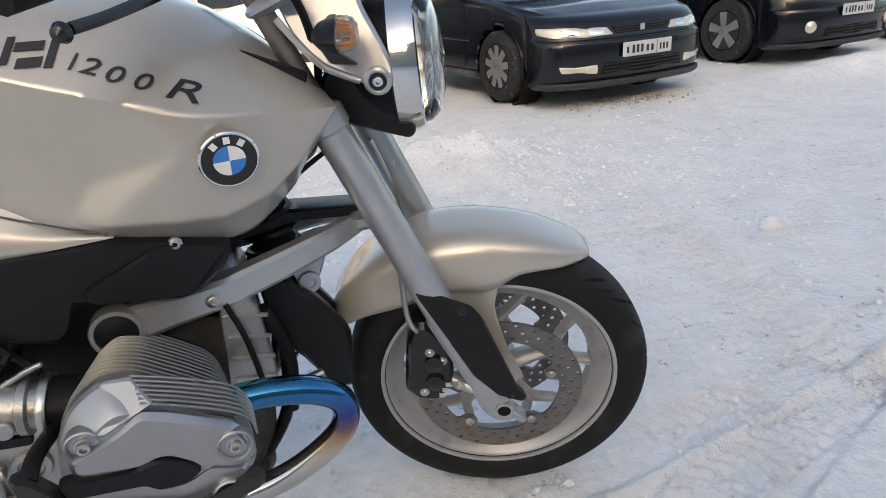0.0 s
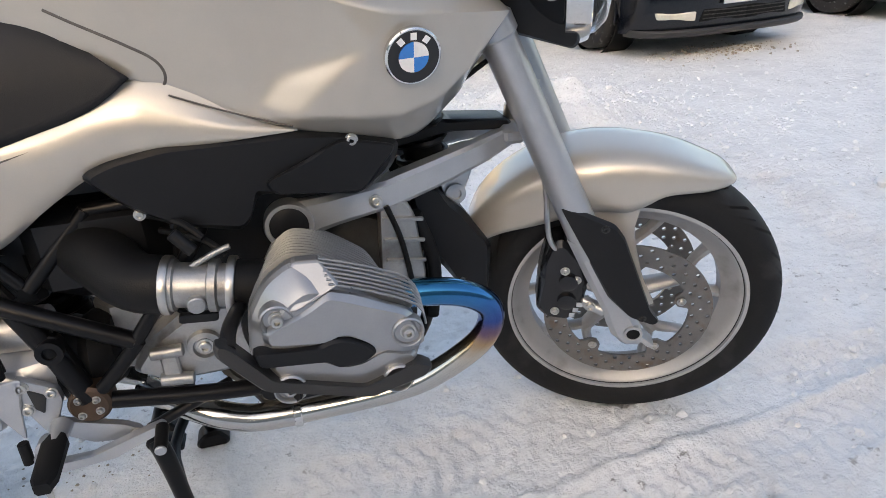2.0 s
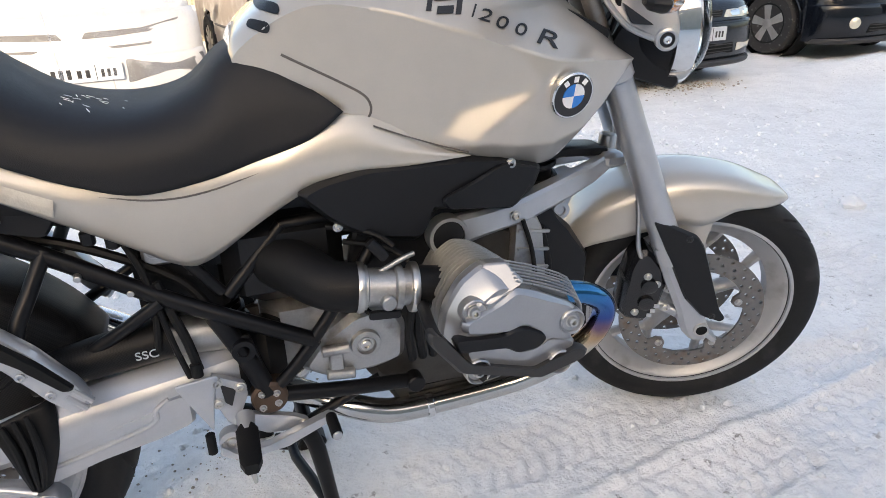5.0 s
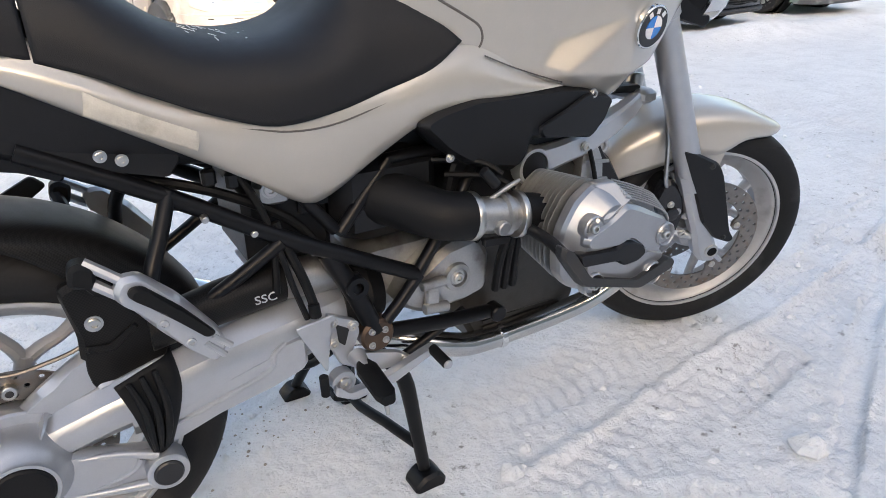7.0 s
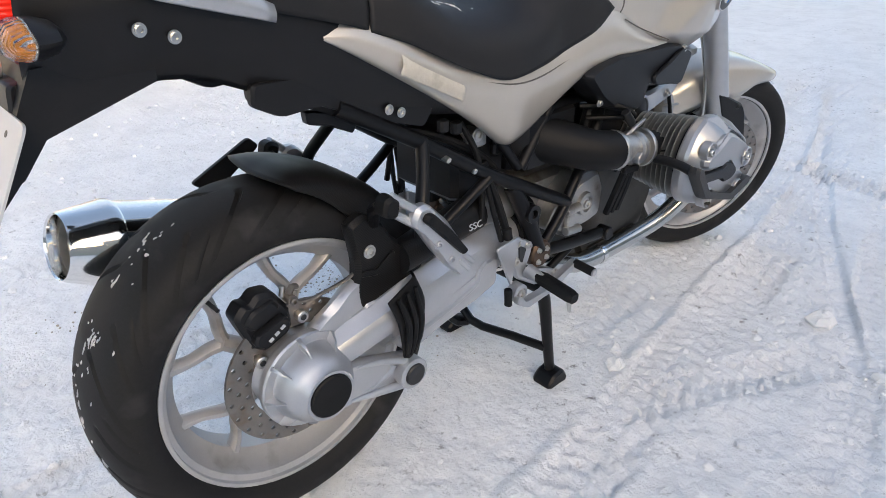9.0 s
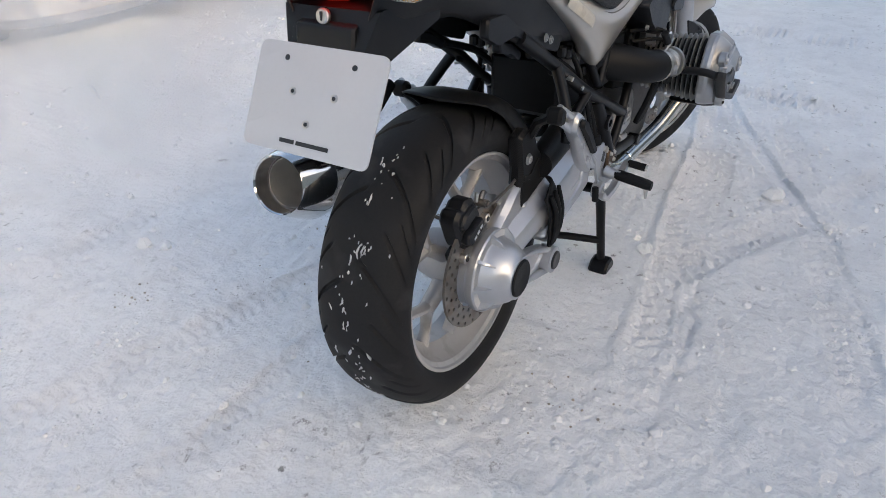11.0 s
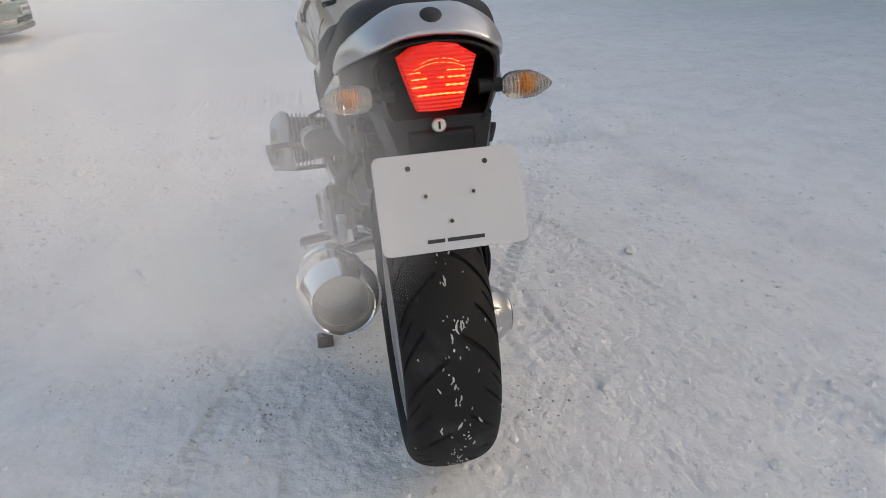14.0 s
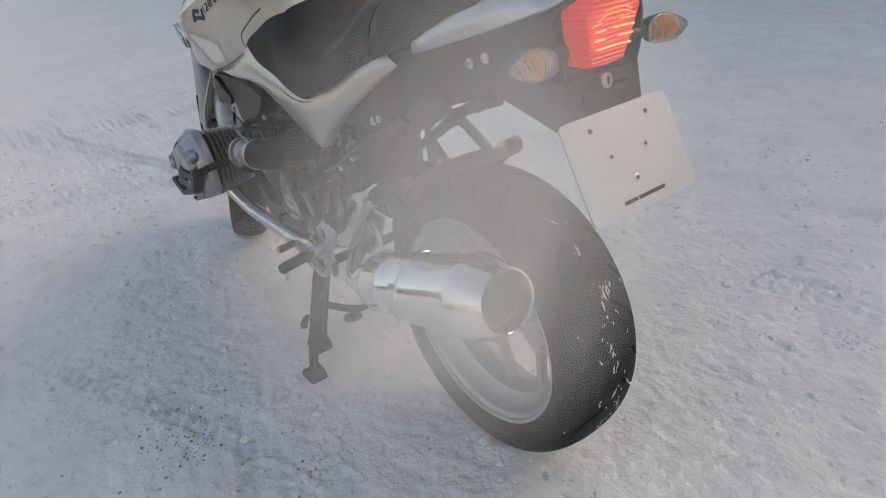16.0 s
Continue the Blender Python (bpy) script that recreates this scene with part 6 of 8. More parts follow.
for s in (-1, 1):
    # black lower cowl and silver side arm
    cowl = part("lamp_cowl", slab([(1.235, 0.935), (1.262, 0.985), (1.30, 0.960), (1.352, 0.935), (1.376, 0.862), (1.366, 0.850), (1.262, 0.878)], s * 0.01, s * 0.080, 0.006, 0.014), BLACK, bike, "black cowl under the headlamp", ST)
    armp = part("lamp_arm", slab([(1.351, 0.961), (1.338, 0.998), (1.312, 1.045), (1.298, 1.075), (1.272, 1.100), (1.185, 1.098), (1.190, 1.062), (1.210, 1.022), (1.232, 0.987), (1.263, 0.964), (1.304, 0.948), (1.316, 0.937), (1.345, 0.940)], s * 0.094, s * 0.110, 0.005, 0.010,
                                bow=lambda x, z, s=s: -s * 0.9 * max(0, z - 0.99) ** 1.3), SILVER, bike, "silver triangular headlamp arm with a slot", ST, 30)
    # black patch laid on the arm for the shade in its slot
    part("arm_slot_shade", slab([(1.243, 1.012), (1.302, 0.975), (1.262, 0.978)], s * 0.100, s * 0.1115, 0.001, 0.005), INK, armp, m=ST)
    part("arm_flange", tube([(1.196, s * 0.108, 1.040), (1.228, s * 0.112, 1.000), (1.258, s * 0.113, 0.972), (1.302, s * 0.113, 0.954)], 0.0055, 8, 3), SILVER, armp, m=ST)
    part("arm_bolt_ring", lathe([(0.020, -0.004), (0.020, 0.004), (0.016, 0.006), (0.013, 0.005), (0.012, 0.0), (0, 0.0)], (1.326, s * 0.110, 0.952), (0, s, 0), 22), SILVER, armp, m=ST)
    # black ring painted for the shaded recess round the bolt
    part("arm_oval", lathe([(0.0155, 0.0025), (0.0125, 0.0050), (0.0118, 0.001), (0.0, 0.001)], (1.326, s * 0.1105, 0.952), (0, s, 0), 22), INK, armp, m=ST)
    part("arm_bolt", bolt((1.326, s * 0.110, 0.952), (0, s, 0), 0.0075, 0.008), CHROME, armp, m=ST)
    signal((1.285, s * 0.175, 1.032), (0, s, 0.0), (1, 0, 0.05), ST)
part("yoke", box((1.19, 0, 1.06), (0.07, 0.24, 0.022), Matrix.Rotation(radians(-24), 3, "Y"), 0.008), SILVER, bike, "silver top yoke", ST)
# bars and levers
for s in (-1, 1):
    bar = part("handlebar", tube([(1.18, s * 0.02, 1.10), (1.17, s * 0.11, 1.105), (1.12, s * 0.19, 1.135), (1.06, s * 0.32, 1.135), (1.03, s * 0.41, 1.128)], 0.011, 12), FRAME, bike, m=ST)
    part("grip", tube([(1.082, s * 0.28, 1.136), (1.06, s * 0.33, 1.134), (1.03, s * 0.41, 1.127)], 0.0165, 14, 2), HOSE, bar, m=ST)
    part("lever", tube([(1.13, s * 0.24, 1.12), (1.135, s * 0.30, 1.112), (1.11, s * 0.38, 1.104), (1.092, s * 0.425, 1.102)], [0.009, 0.007, 0.006, 0.006], 8), GLOSS, bar, "black hand lever", ST)
    part("lever_ball", lathe([(0, -0.010), (0.007, -0.007), (0.0098, 0), (0.007, 0.007), (0, 0.010)], (1.089, s * 0.434, 1.101), (0, 1, 0), 14), GLOSS, bar, m=ST)
    part("switch_box", box((1.10, s * 0.235, 1.135), (0.045, 0.06, 0.045), edge=0.008), BLACK, bar, m=ST)
part("instrument", lathe([(0.0, 0.03), (0.05, 0.03), (0.06, 0.02), (0.062, -0.02), (0.05, -0.04), (0.0, -0.04)], (1.25, 0, 1.10), (-0.6, 0, 0.8), 30), BLACK, bike, "black instrument housing", ST)
for s in (-1, 1):
    part("bar_cable", tube([(1.15, s * 0.14, 1.12), (1.22, s * 0.12, 1.08), (1.24, s * 0.09, 0.99), (1.23, s * 0.06, 0.92)], 0.006, 7), HOSE, bike, m=ST)

# swingarm and final drive
def oval(c, ry, rz, n=20, tilt=0.0):
    return [V(c[0] - tilt * rz * math.sin(2 * math.pi * j / n), c[1] + ry * math.cos(2 * math.pi * j / n), c[2] + rz * math.sin(2 * math.pi * j / n)) for j in range(n)]


def cast_section(c, ry, rz):
    """A cast box section: a rounded belly outwards between a flat bevel above and one below."""
    return [V(c[0], c[1] - ry * math.cos(radians(a)), c[2] + rz * math.sin(radians(a))) for a in (-90, -72, -22, -12, -2, 8, 18, 28, 38, 78, 90, 110, 130, 150, 180, 210, 240)]


arm = part("swingarm", loft([cast_section((0.15, -0.114, 0.382), 0.036, 0.052), cast_section((0.20, -0.112, 0.388), 0.042, 0.060), cast_section((0.32, -0.102, 0.404), 0.047, 0.064), cast_section((0.41, -0.094, 0.416), 0.052, 0.062), cast_section((0.49, -0.082, 0.426), 0.054, 0.058), cast_section((0.56, -0.07, 0.436), 0.045, 0.050)]),
           SILVER, bike, "silver cast single-sided swingarm with shaft drive", sharp=23)
part("arm_web", slab([(0.165, 0.335), (0.20, 0.372), (0.365, 0.412), (0.378, 0.425), (0.42, 0.43), (0.42, 0.372), (0.36, 0.352), (0.26, 0.334), (0.19, 0.314)], -0.105, -0.150, 0.006, 0.010), SILVER, arm)
part("arm_rib", tube([(0.19, -0.151, 0.345), (0.25, -0.151, 0.358), (0.352, -0.150, 0.387), (0.364, -0.150, 0.412), (0.385, -0.149, 0.428)], [0.003, 0.005, 0.005, 0.005, 0.003], 8), SILVER, arm)
part("drive_boot", loft([oval((0.50, -0.08, 0.428), 0.056, 0.064), oval((0.52, -0.078, 0.431), 0.062, 0.070), oval((0.535, -0.076, 0.433), 0.056, 0.062), oval((0.55, -0.074, 0.435), 0.062, 0.068), oval((0.58, -0.07, 0.438), 0.05, 0.056)]), HOSE, bike)
fd = part("final_drive", lathe([(0.060, 0.055), (0.080, 0.060), (0.084, 0.095), (0.088, 0.100), (0.0895, 0.104), (0.0895, 0.114), (0.087, 0.1175), (0.0735, 0.1185), (0.0715, 0.122), (0.069, 0.132), (0.063, 0.146), (0.055, 0.158), (0.047, 0.166), (0.045, 0.172), (0.040, 0.172), (0.039, 0.166), (0.0, 0.166)], (0.003, 0, 0.335), (0, -1, 0), 44), SILVER, bike, "silver cast final drive housing with fins", sharp=30)
part("drive_cap", lathe([(0.039, 0.1645), (0.039, 0.1735), (0.036, 0.176), (0.0, 0.174)], (0.003, 0, 0.335), (0, -1, 0), 32), HOSE, fd, "black rubber cap with a rusty rim")
for deg in (58, 100, 140, 180, 220, 262, 305):
    a = radians(deg)
    d, t = V(math.cos(a), 0, math.sin(a)), V(-math.sin(a), 0, math.cos(a))
    c = V(0.003, 0, 0.335)
    p = [c + d * 0.064 + V(0, -0.144, 0), c + d * 0.078 + V(0, -0.136, 0), c + d * 0.0885 + V(0, -0.120, 0), c + d * 0.0885 + V(0, -0.113, 0), c + d * 0.064 + V(0, -0.113, 0)]
    part("drive_fin", loft([[q - t * w for q, w in zip(p, (0.001, 0.0018, 0.0035, 0.004, 0.005))], [q + t * w for q, w in zip(p, (0.001, 0.0018, 0.0035, 0.004, 0.005))]]), SILVER, fd)
part("drive_neck", loft([cast_section((0.0, -0.094, 0.352), 0.034, 0.040), cast_section((0.05, -0.106, 0.364), 0.038, 0.041), cast_section((0.12, -0.112, 0.384), 0.038, 0.042), cast_section((0.175, -0.114, 0.396), 0.039, 0.045)]), SILVER, fd, sharp=23)
part("drive_strut", slab([(-0.004, 0.402), (0.046, 0.368), (0.074, 0.384), (0.100, 0.412), (0.135, 0.430), (0.140, 0.490), (0.100, 0.476), (0.050, 0.444)], -0.086, -0.116, 0.011, 0.012), SILVER, fd)
part("strut_lug", slab([(0.112, 0.404), (0.142, 0.398), (0.146, 0.432), (0.120, 0.432)], -0.094, -0.122, 0.004, 0.006), SILVER, fd)
torque = part("torque_link", slab([(0.02, 0.352), (0.075, 0.346), (0.165, 0.318), (0.195, 0.305), (0.208, 0.282), (0.195, 0.258), (0.165, 0.253), (0.09, 0.270), (0.03, 0.268)], -0.124, -0.148, 0.006, 0.014), SILVER, bike, "silver bracket of the torque link")
part("link_boss", lathe([(0.030, -0.02), (0.0305, 0.012), (0.027, 0.014), (0.022, 0.014), (0.0215, 0.006), (0, 0.006)], (0.180, -0.158, 0.283), (0, -1, 0), 28), SILVER, torque)
part("link_cap", lathe([(0.0215, 0.004), (0.0215, 0.016), (0.019, 0.018), (0, 0.017)], (0.180, -0.158, 0.283), (0, -1, 0), 26), INK, torque, "black plug")
part("link_rib", tube([(0.072, -0.147, 0.338), (0.12, -0.150, 0.329), (0.172, -0.156, 0.310)], [0.002, 0.006, 0.009], 10, 3), SILVER, torque)
part("link_rib", tube([(0.055, -0.146, 0.276), (0.11, -0.150, 0.266), (0.172, -0.156, 0.258)], [0.004, 0.007, 0.009], 10, 3), SILVER, torque)
part("link_rib", tube([(0.150, -0.150, 0.308), (0.138, -0.149, 0.292), (0.105, -0.147, 0.280), (0.07, -0.146, 0.279)], [0.006, 0.005, 0.004, 0.002], 8, 3), SILVER, torque)
# boot strap over the arm
part("arm_gaiter", skin([[(0.138, -0.160, 0.446), (0.152, -0.166, 0.400), (0.160, -0.164, 0.355), (0.166, -0.160, 0.318)], [(0.180, -0.150, 0.456), (0.184, -0.166, 0.410), (0.182, -0.166, 0.360), (0.178, -0.162, 0.315)], [(0.212, -0.140, 0.462), (0.214, -0.160, 0.420), (0.208, -0.162, 0.375), (0.190, -0.160, 0.320)], [(0.222, -0.120, 0.462), (0.225, -0.150, 0.420), (0.216, -0.154, 0.375), (0.196, -0.156, 0.322)]], 4, 4, mirror=False), HOSE, bike, "black rubber gaiter", thick=0.004)
for k in range(3):
    part("gaiter_fold", tube([(0.156 + 0.018 * k, -0.163, 0.448 + 0.005 * k), (0.168 + 0.015 * k, -0.171, 0.405), (0.170 + 0.012 * k, -0.170, 0.362), (0.171 + 0.007 * k, -0.164, 0.324)], [0.004, 0.006, 0.006, 0.003], 8, 4), HOSE, bike)
# rear caliper
cal = part("rear_caliper", slab([(-0.098, 0.481), (-0.082, 0.498), (-0.070, 0.495), (-0.057, 0.509), (-0.028, 0.504), (-0.016, 0.484), (-0.006, 0.470), (-0.001, 0.442), (-0.006, 0.420), (-0.032, 0.409), (-0.055, 0.401), (-0.074, 0.416), (-0.090, 0.456)], -0.050, -0.090, 0.007, 0.008), BLACK, bike, "black rear brake caliper")
part("caliper_face", slab([(-0.066, 0.419), (-0.020, 0.435), (-0.012, 0.453), (-0.022, 0.465), (-0.074, 0.447), (-0.078, 0.431)], -0.080, -0.104, 0.004, 0.006), BLACK, cal)
part("caliper_bridge", slab([(-0.087, 0.468), (-0.071, 0.486), (-0.035, 0.496), (-0.023, 0.478), (-0.035, 0.466), (-0.075, 0.452)], -0.084, -0.096, 0.005, 0.006), BLACK, cal)
for k in range(3):
    part("caliper_mark", box((-0.051 + 0.0110 * k, -0.1043, 0.4335 + 0.0070 * k), (0.0085, 0.0015, 0.0055), Matrix.Rotation(radians(-30), 3, "Y"), 0.0), WHITE, cal, "small pale bar")
for x, z in ((0.014, 0.442), (-0.067, 0.391)):
    part("caliper_pin", rod((x, -0.062, z), (x, -0.096, z), 0.0105), STEEL, cal)
    part("pin_socket", rod((x, -0.090, z), (x, -0.0972, z), 0.0055), INK, cal)
part("caliper_carrier", slab([(-0.094, 0.404), (-0.076, 0.414), (-0.004, 0.414), (0.028, 0.448), (0.040, 0.436), (0.026, 0.410), (-0.014, 0.386), (-0.059, 0.370), (-0.084, 0.376)], -0.062, -0.074, 0.002, 0.008), BLACK, cal)
part("pad_clip", slab([(-0.094, 0.374), (-0.078, 0.402), (-0.070, 0.398), (-0.086, 0.366)], -0.066, -0.080, 0.001, 0.004), DISC, cal)
part("banjo", rod((-0.004, -0.080, 0.484), (-0.004, -0.100, 0.484), 0.0085), DISC, cal, "rust-brown hose union")
part("banjo_bolt", bolt((-0.004, -0.100, 0.484), (0, -1, 0), 0.0065, 0.007), DISC, cal)
part("union_neck", tube([(-0.004, -0.090, 0.492), (0.003, -0.090, 0.502), (0.012, -0.088, 0.498)], [0.006, 0.0055, 0.005], 8, 3), DISC, cal)
part("bleed_screw", rod((-0.014, -0.084, 0.488), (-0.010, -0.084, 0.506), 0.0045), STEEL, cal)
part("brake_pipe", tube([(0.000, -0.094, 0.476), (0.025, -0.098, 0.472), (0.06, -0.100, 0.476), (0.100, -0.104, 0.486), (0.135, -0.102, 0.500)], 0.0032, 8), DISC, bike, "thin rusty brake pipe")
part("abs_ring", lathe([(0.052, 0), (0.062, 0), (0.062, 0.004), (0.052, 0.004)], (0, -0.078, 0.337), (0, -1, 0), 48, shut=True), STEEL, bike)
part("valve", rod((-0.119, -0.030, 0.506), (-0.108, -0.062, 0.490), 0.0035), INK, bike)

# hugger of woven carbon
rows = []
for k in range(11):
    a = radians(90 - 6.2 * k)
    r = 0.338 + 0.005 * math.cos(k * 0.3)
    w = 0.094
    row = []
    for j in range(-7, 8):
        t = j / 7
        low = 0.020 + 0.075 * min(1, k / 7)
        rr = r - low * abs(t) ** 3
        if k == 0:
            rr -= 0.010 * (1 - abs(t))
        row.append((rr * math.cos(a - 0.09 * abs(t) ** 2 * max(0, 1 - k / 4)), w * math.sin(t * math.pi / 2), 0.337 + rr * math.sin(a - 0.09 * abs(t) ** 2 * max(0, 1 - k / 4))))
    rows.append(row)
hug = part("hugger", skin(rows, 3, 2, mirror=False), CARBON, bike, "black carbon rear hugger", sharp=60, thick=0.003)
part("hugger_side", slab([(0.100, 0.585), (0.130, 0.596), (0.162, 0.578), (0.186, 0.540), (0.250, 0.478), (0.259, 0.456), (0.204, 0.440), (0.168, 0.427), (0.146, 0.414), (0.112, 0.420), (0.106, 0.452), (0.111, 0.512)], -0.088, -0.118, 0.008, 0.010), CARBON, hug, "carbon side plate of the hugger")
part("hugger_fold", slab([(0.116, 0.486), (0.150, 0.478), (0.190, 0.508), (0.184, 0.516), (0.146, 0.489), (0.118, 0.497)], -0.112, -0.1215, 0.003, 0.004), CARBON, hug)
part("hugger_bolt", bolt((0.135, -0.119, 0.529), (0, -1, 0), 0.009, 0.006), STEEL, hug)
shaft = part("shaft_cover", loft([oval((0.20, -0.115, 0.492), 0.028, 0.030, 16), oval((0.30, -0.108, 0.505), 0.032, 0.034, 16), oval((0.405, -0.098, 0.512), 0.034, 0.036, 16)]), CARBON, bike, "black carbon swingarm cover")
part("shaft_tube", loft([oval((0.40, -0.098, 0.510), 0.030, 0.032, 16), oval((0.50, -0.09, 0.50), 0.032, 0.034, 16)]), CAST, bike)
part("cover_lettering", text("SSC", basis((0.368, -0.1368, 0.507), (1, 0, 0.03), (0, 0, 1)), 0.020, 0.0006, 0.0, 1.1), WHITE, shaft)
part("rear_shock", rod((0.50, 0.02, 0.44), (0.44, 0.02, 0.66), 0.03, 16), HOSE, bike)
bm = bmesh.new()
add_tube(bm, [(0.49 - 0.0006 * i + 0.038 * math.cos(i * 0.6), 0.02 + 0.038 * math.sin(i * 0.6), 0.46 + 0.0022 * i) for i in range(84)], 0.006, 6, 1)
part("shock_spring", fix(bm), FRAME, bike)
# pillion pegs
for s in (-1, 1):
    hang = part("pillion_hanger", slab([(0.164, 0.604), (0.174, 0.622), (0.197, 0.622), (0.238, 0.580), (0.284, 0.511), (0.291, 0.484), (0.272, 0.462), (0.242, 0.491), (0.209, 0.533), (0.180, 0.577), (0.166, 0.590)], s * 0.172, s * 0.198, 0.007, 0.008), SILVER, bike, "silver folding pillion footrest")
    part("peg_rubber", slab([(0.178, 0.600), (0.184, 0.610), (0.198, 0.609), (0.240, 0.565), (0.277, 0.515), (0.266, 0.510), (0.222, 0.556), (0.193, 0.586)], s * 0.190, s * 0.208, 0.005, 0.006), HOSE, hang, "black rubber pad")
    for dz in (0.012, -0.014):
        part("hanger_fork", tube([(0.140, s * 0.172, 0.632 + dz), (0.176, s * 0.184, 0.604 + dz)], 0.0075, 8, 1), SILVER, hang)
    part("hanger_cap", slab([(0.117, 0.617), (0.123, 0.644), (0.136, 0.648), (0.154, 0.638), (0.146, 0.606)], s * 0.152, s * 0.184, 0.006, 0.008), HOSE, hang, "black rubber end cap")
    for a, b in (((0.262, 0.500), (0.284, 0.474)), ((0.272, 0.508), (0.294, 0.486))):
        part("hanger_pin", tube([(a[0], s * 0.196, a[1]), (b[0], s * 0.199, b[1])], 0.0050, 8, 1), SILVER, hang)
    for x, z in ((0.214, 0.546), (0.243, 0.508)):
        part("hanger_bolt", bolt((x, s * 0.197, z), (0, s, 0), 0.0065, 0.005), SILVER, hang)
    part("hanger_strut", tube([(0.128, s * 0.16, 0.627), (0.135, s * 0.135, 0.61), (0.15, s * 0.115, 0.575)], 0.010, 8, 1), FRAME, bike)
# rider pegs, brake pedal, heel plates
for s in (-1, 1):
    plate = part("heel_plate", slab([(0.398, 0.455), (0.468, 0.462), (0.455, 0.420), (0.445, 0.355)], s * 0.158, s * 0.164, 0.002, 0.008), SILVER, bike, "pale grey heel guard")
    brk = part("footrest_bracket", slab([(0.455, 0.462), (0.505, 0.435), (0.507, 0.415), (0.488, 0.375), (0.58, 0.345), (0.603, 0.330), (0.59, 0.315), (0.53, 0.322), (0.47, 0.36), (0.455, 0.40)], s * 0.146, s * 0.158, 0.003, 0.006), SILVER, bike, "silver footrest bracket")
    # black patch laid on the bracket for the shade in its hole
    part("bracket_hole_shade", slab([(0.467, 0.440), (0.490, 0.425), (0.480, 0.395), (0.470, 0.405)], s * 0.157, s * 0.1605, 0.001, 0.003), INK, brk)
    for x, z in ((0.497, 0.428), (0.462, 0.445), (0.460, 0.405), (0.592, 0.328)):
        part("bracket_bolt", bolt((x, s * 0.158, z), (0, s, 0), 0.0075), STEEL, brk)
    peg = part("footrest", tube([(0.497, s * 0.162, 0.372), (0.497, s * 0.20, 0.366)], [0.016, 0.012], 12, 1), SILVER, bike, "rider footrest with a black rubber pad")
    part("peg_rubber", loft([[V(0.497 + dx * w, s * y, z + dz * 0.009) for dx, dz in ((-1, -0.5), (-0.7, -1), (0.7, -1), (1, -0.5), (1, 0.6), (0.7, 1), (-0.7, 1), (-1, 0.6))] for y, w, z in ((0.188, 0.012, 0.370), (0.20, 0.018, 0.369), (0.262, 0.017, 0.360), (0.275, 0.011, 0.358))]), HOSE, peg)
    part("peg_feeler", tube([(0.497, s * 0.262, 0.352), (0.499, s * 0.264, 0.322)], [0.006, 0.003], 8, 1), STEEL, peg)
    part("pedal_pivot", lathe([(0.021, -0.012), (0.021, 0.008), (0.014, 0.010), (0.012, 0.006), (0, 0.006)], (0.470, s * 0.160, 0.330), (0, s, 0), 22), SILVER, bike)
    part("pedal_pivot_bolt", bolt((0.470, s * 0.166, 0.330), (0, s, 0), 0.010), STEEL, bike)
    ped = part("foot_pedal", slab([(0.452, 0.336), (0.47, 0.315), (0.53, 0.315), (0.615, 0.345), (0.640, 0.352), (0.642, 0.340), (0.56, 0.304), (0.48, 0.298), (0.448, 0.318)], s * 0.166, s * 0.182, 0.003, 0.005), SILVER, bike, "silver foot lever")
    part("pedal_pad", tube([(0.636, s * 0.178, 0.345), (0.638, s * 0.222, 0.340)], 0.010, 12, 1), HOSE, ped)
    part("pedal_end", rod((0.638, s * 0.222, 0.340), (0.6382, s * 0.227, 0.3395), 0.0085), SILVER, ped)
    part("brake_switch", rod((0.437, s * 0.162, 0.352), (0.437, s * 0.165, 0.315), 0.008), HOSE, bike)
    part("reservoir_hose", tube([(0.440, s * 0.150, 0.470), (0.430, s * 0.140, 0.52), (0.415, s * 0.13, 0.57), (0.40, s * 0.12, 0.62)], 0.008, 8), HOSE, bike)
    part("hose_fitting", rod((0.437, s * 0.156, 0.462), (0.436, s * 0.152, 0.485), 0.0095), HOSE, bike)
    part("brake_cable", tube([(0.425, s * 0.150, 0.46), (0.41, s * 0.142, 0.52), (0.395, s * 0.13, 0.60)], 0.005, 8), HOSE, bike)
    part("frame_gusset", slab([(0.497, 0.515), (0.525, 0.51), (0.552, 0.40), (0.53, 0.395)], s * 0.13, s * 0.146, 0.003, 0.006), FRAME, bike)
    part("gusset_eye", lathe([(0.010, 0), (0.019, 0), (0.019, 0.012), (0.010, 0.012)], (0.512, s * 0.146, 0.492), (0, s, 0), 20, shut=True), FRAME, bike)

# centre stand
stand = part("centre_stand", tube([(0.60, -0.115, 0.272), (0.612, -0.125, 0.235), (0.625, -0.132, 0.13), (0.637, -0.138, 0.035)], [0.016, 0.016, 0.014, 0.013], 12, 3, 0.8), FRAME, bike, "black steel centre stand")
part("stand_leg", tube([(0.60, 0.115, 0.272), (0.605, 0.130, 0.22), (0.615, 0.155, 0.12), (0.625, 0.175, 0.035)], [0.016, 0.016, 0.014, 0.013], 12, 3, 0.8), FRAME, stand)
part("stand_brace", tube([(0.622, -0.132, 0.10), (0.60, -0.05, 0.10), (0.575, 0.06, 0.10), (0.61, 0.145, 0.14)], 0.011, 10, 3), FRAME, stand)
part("stand_crossbar", rod((0.60, -0.125, 0.268), (0.60, 0.125, 0.268), 0.014), FRAME, stand)
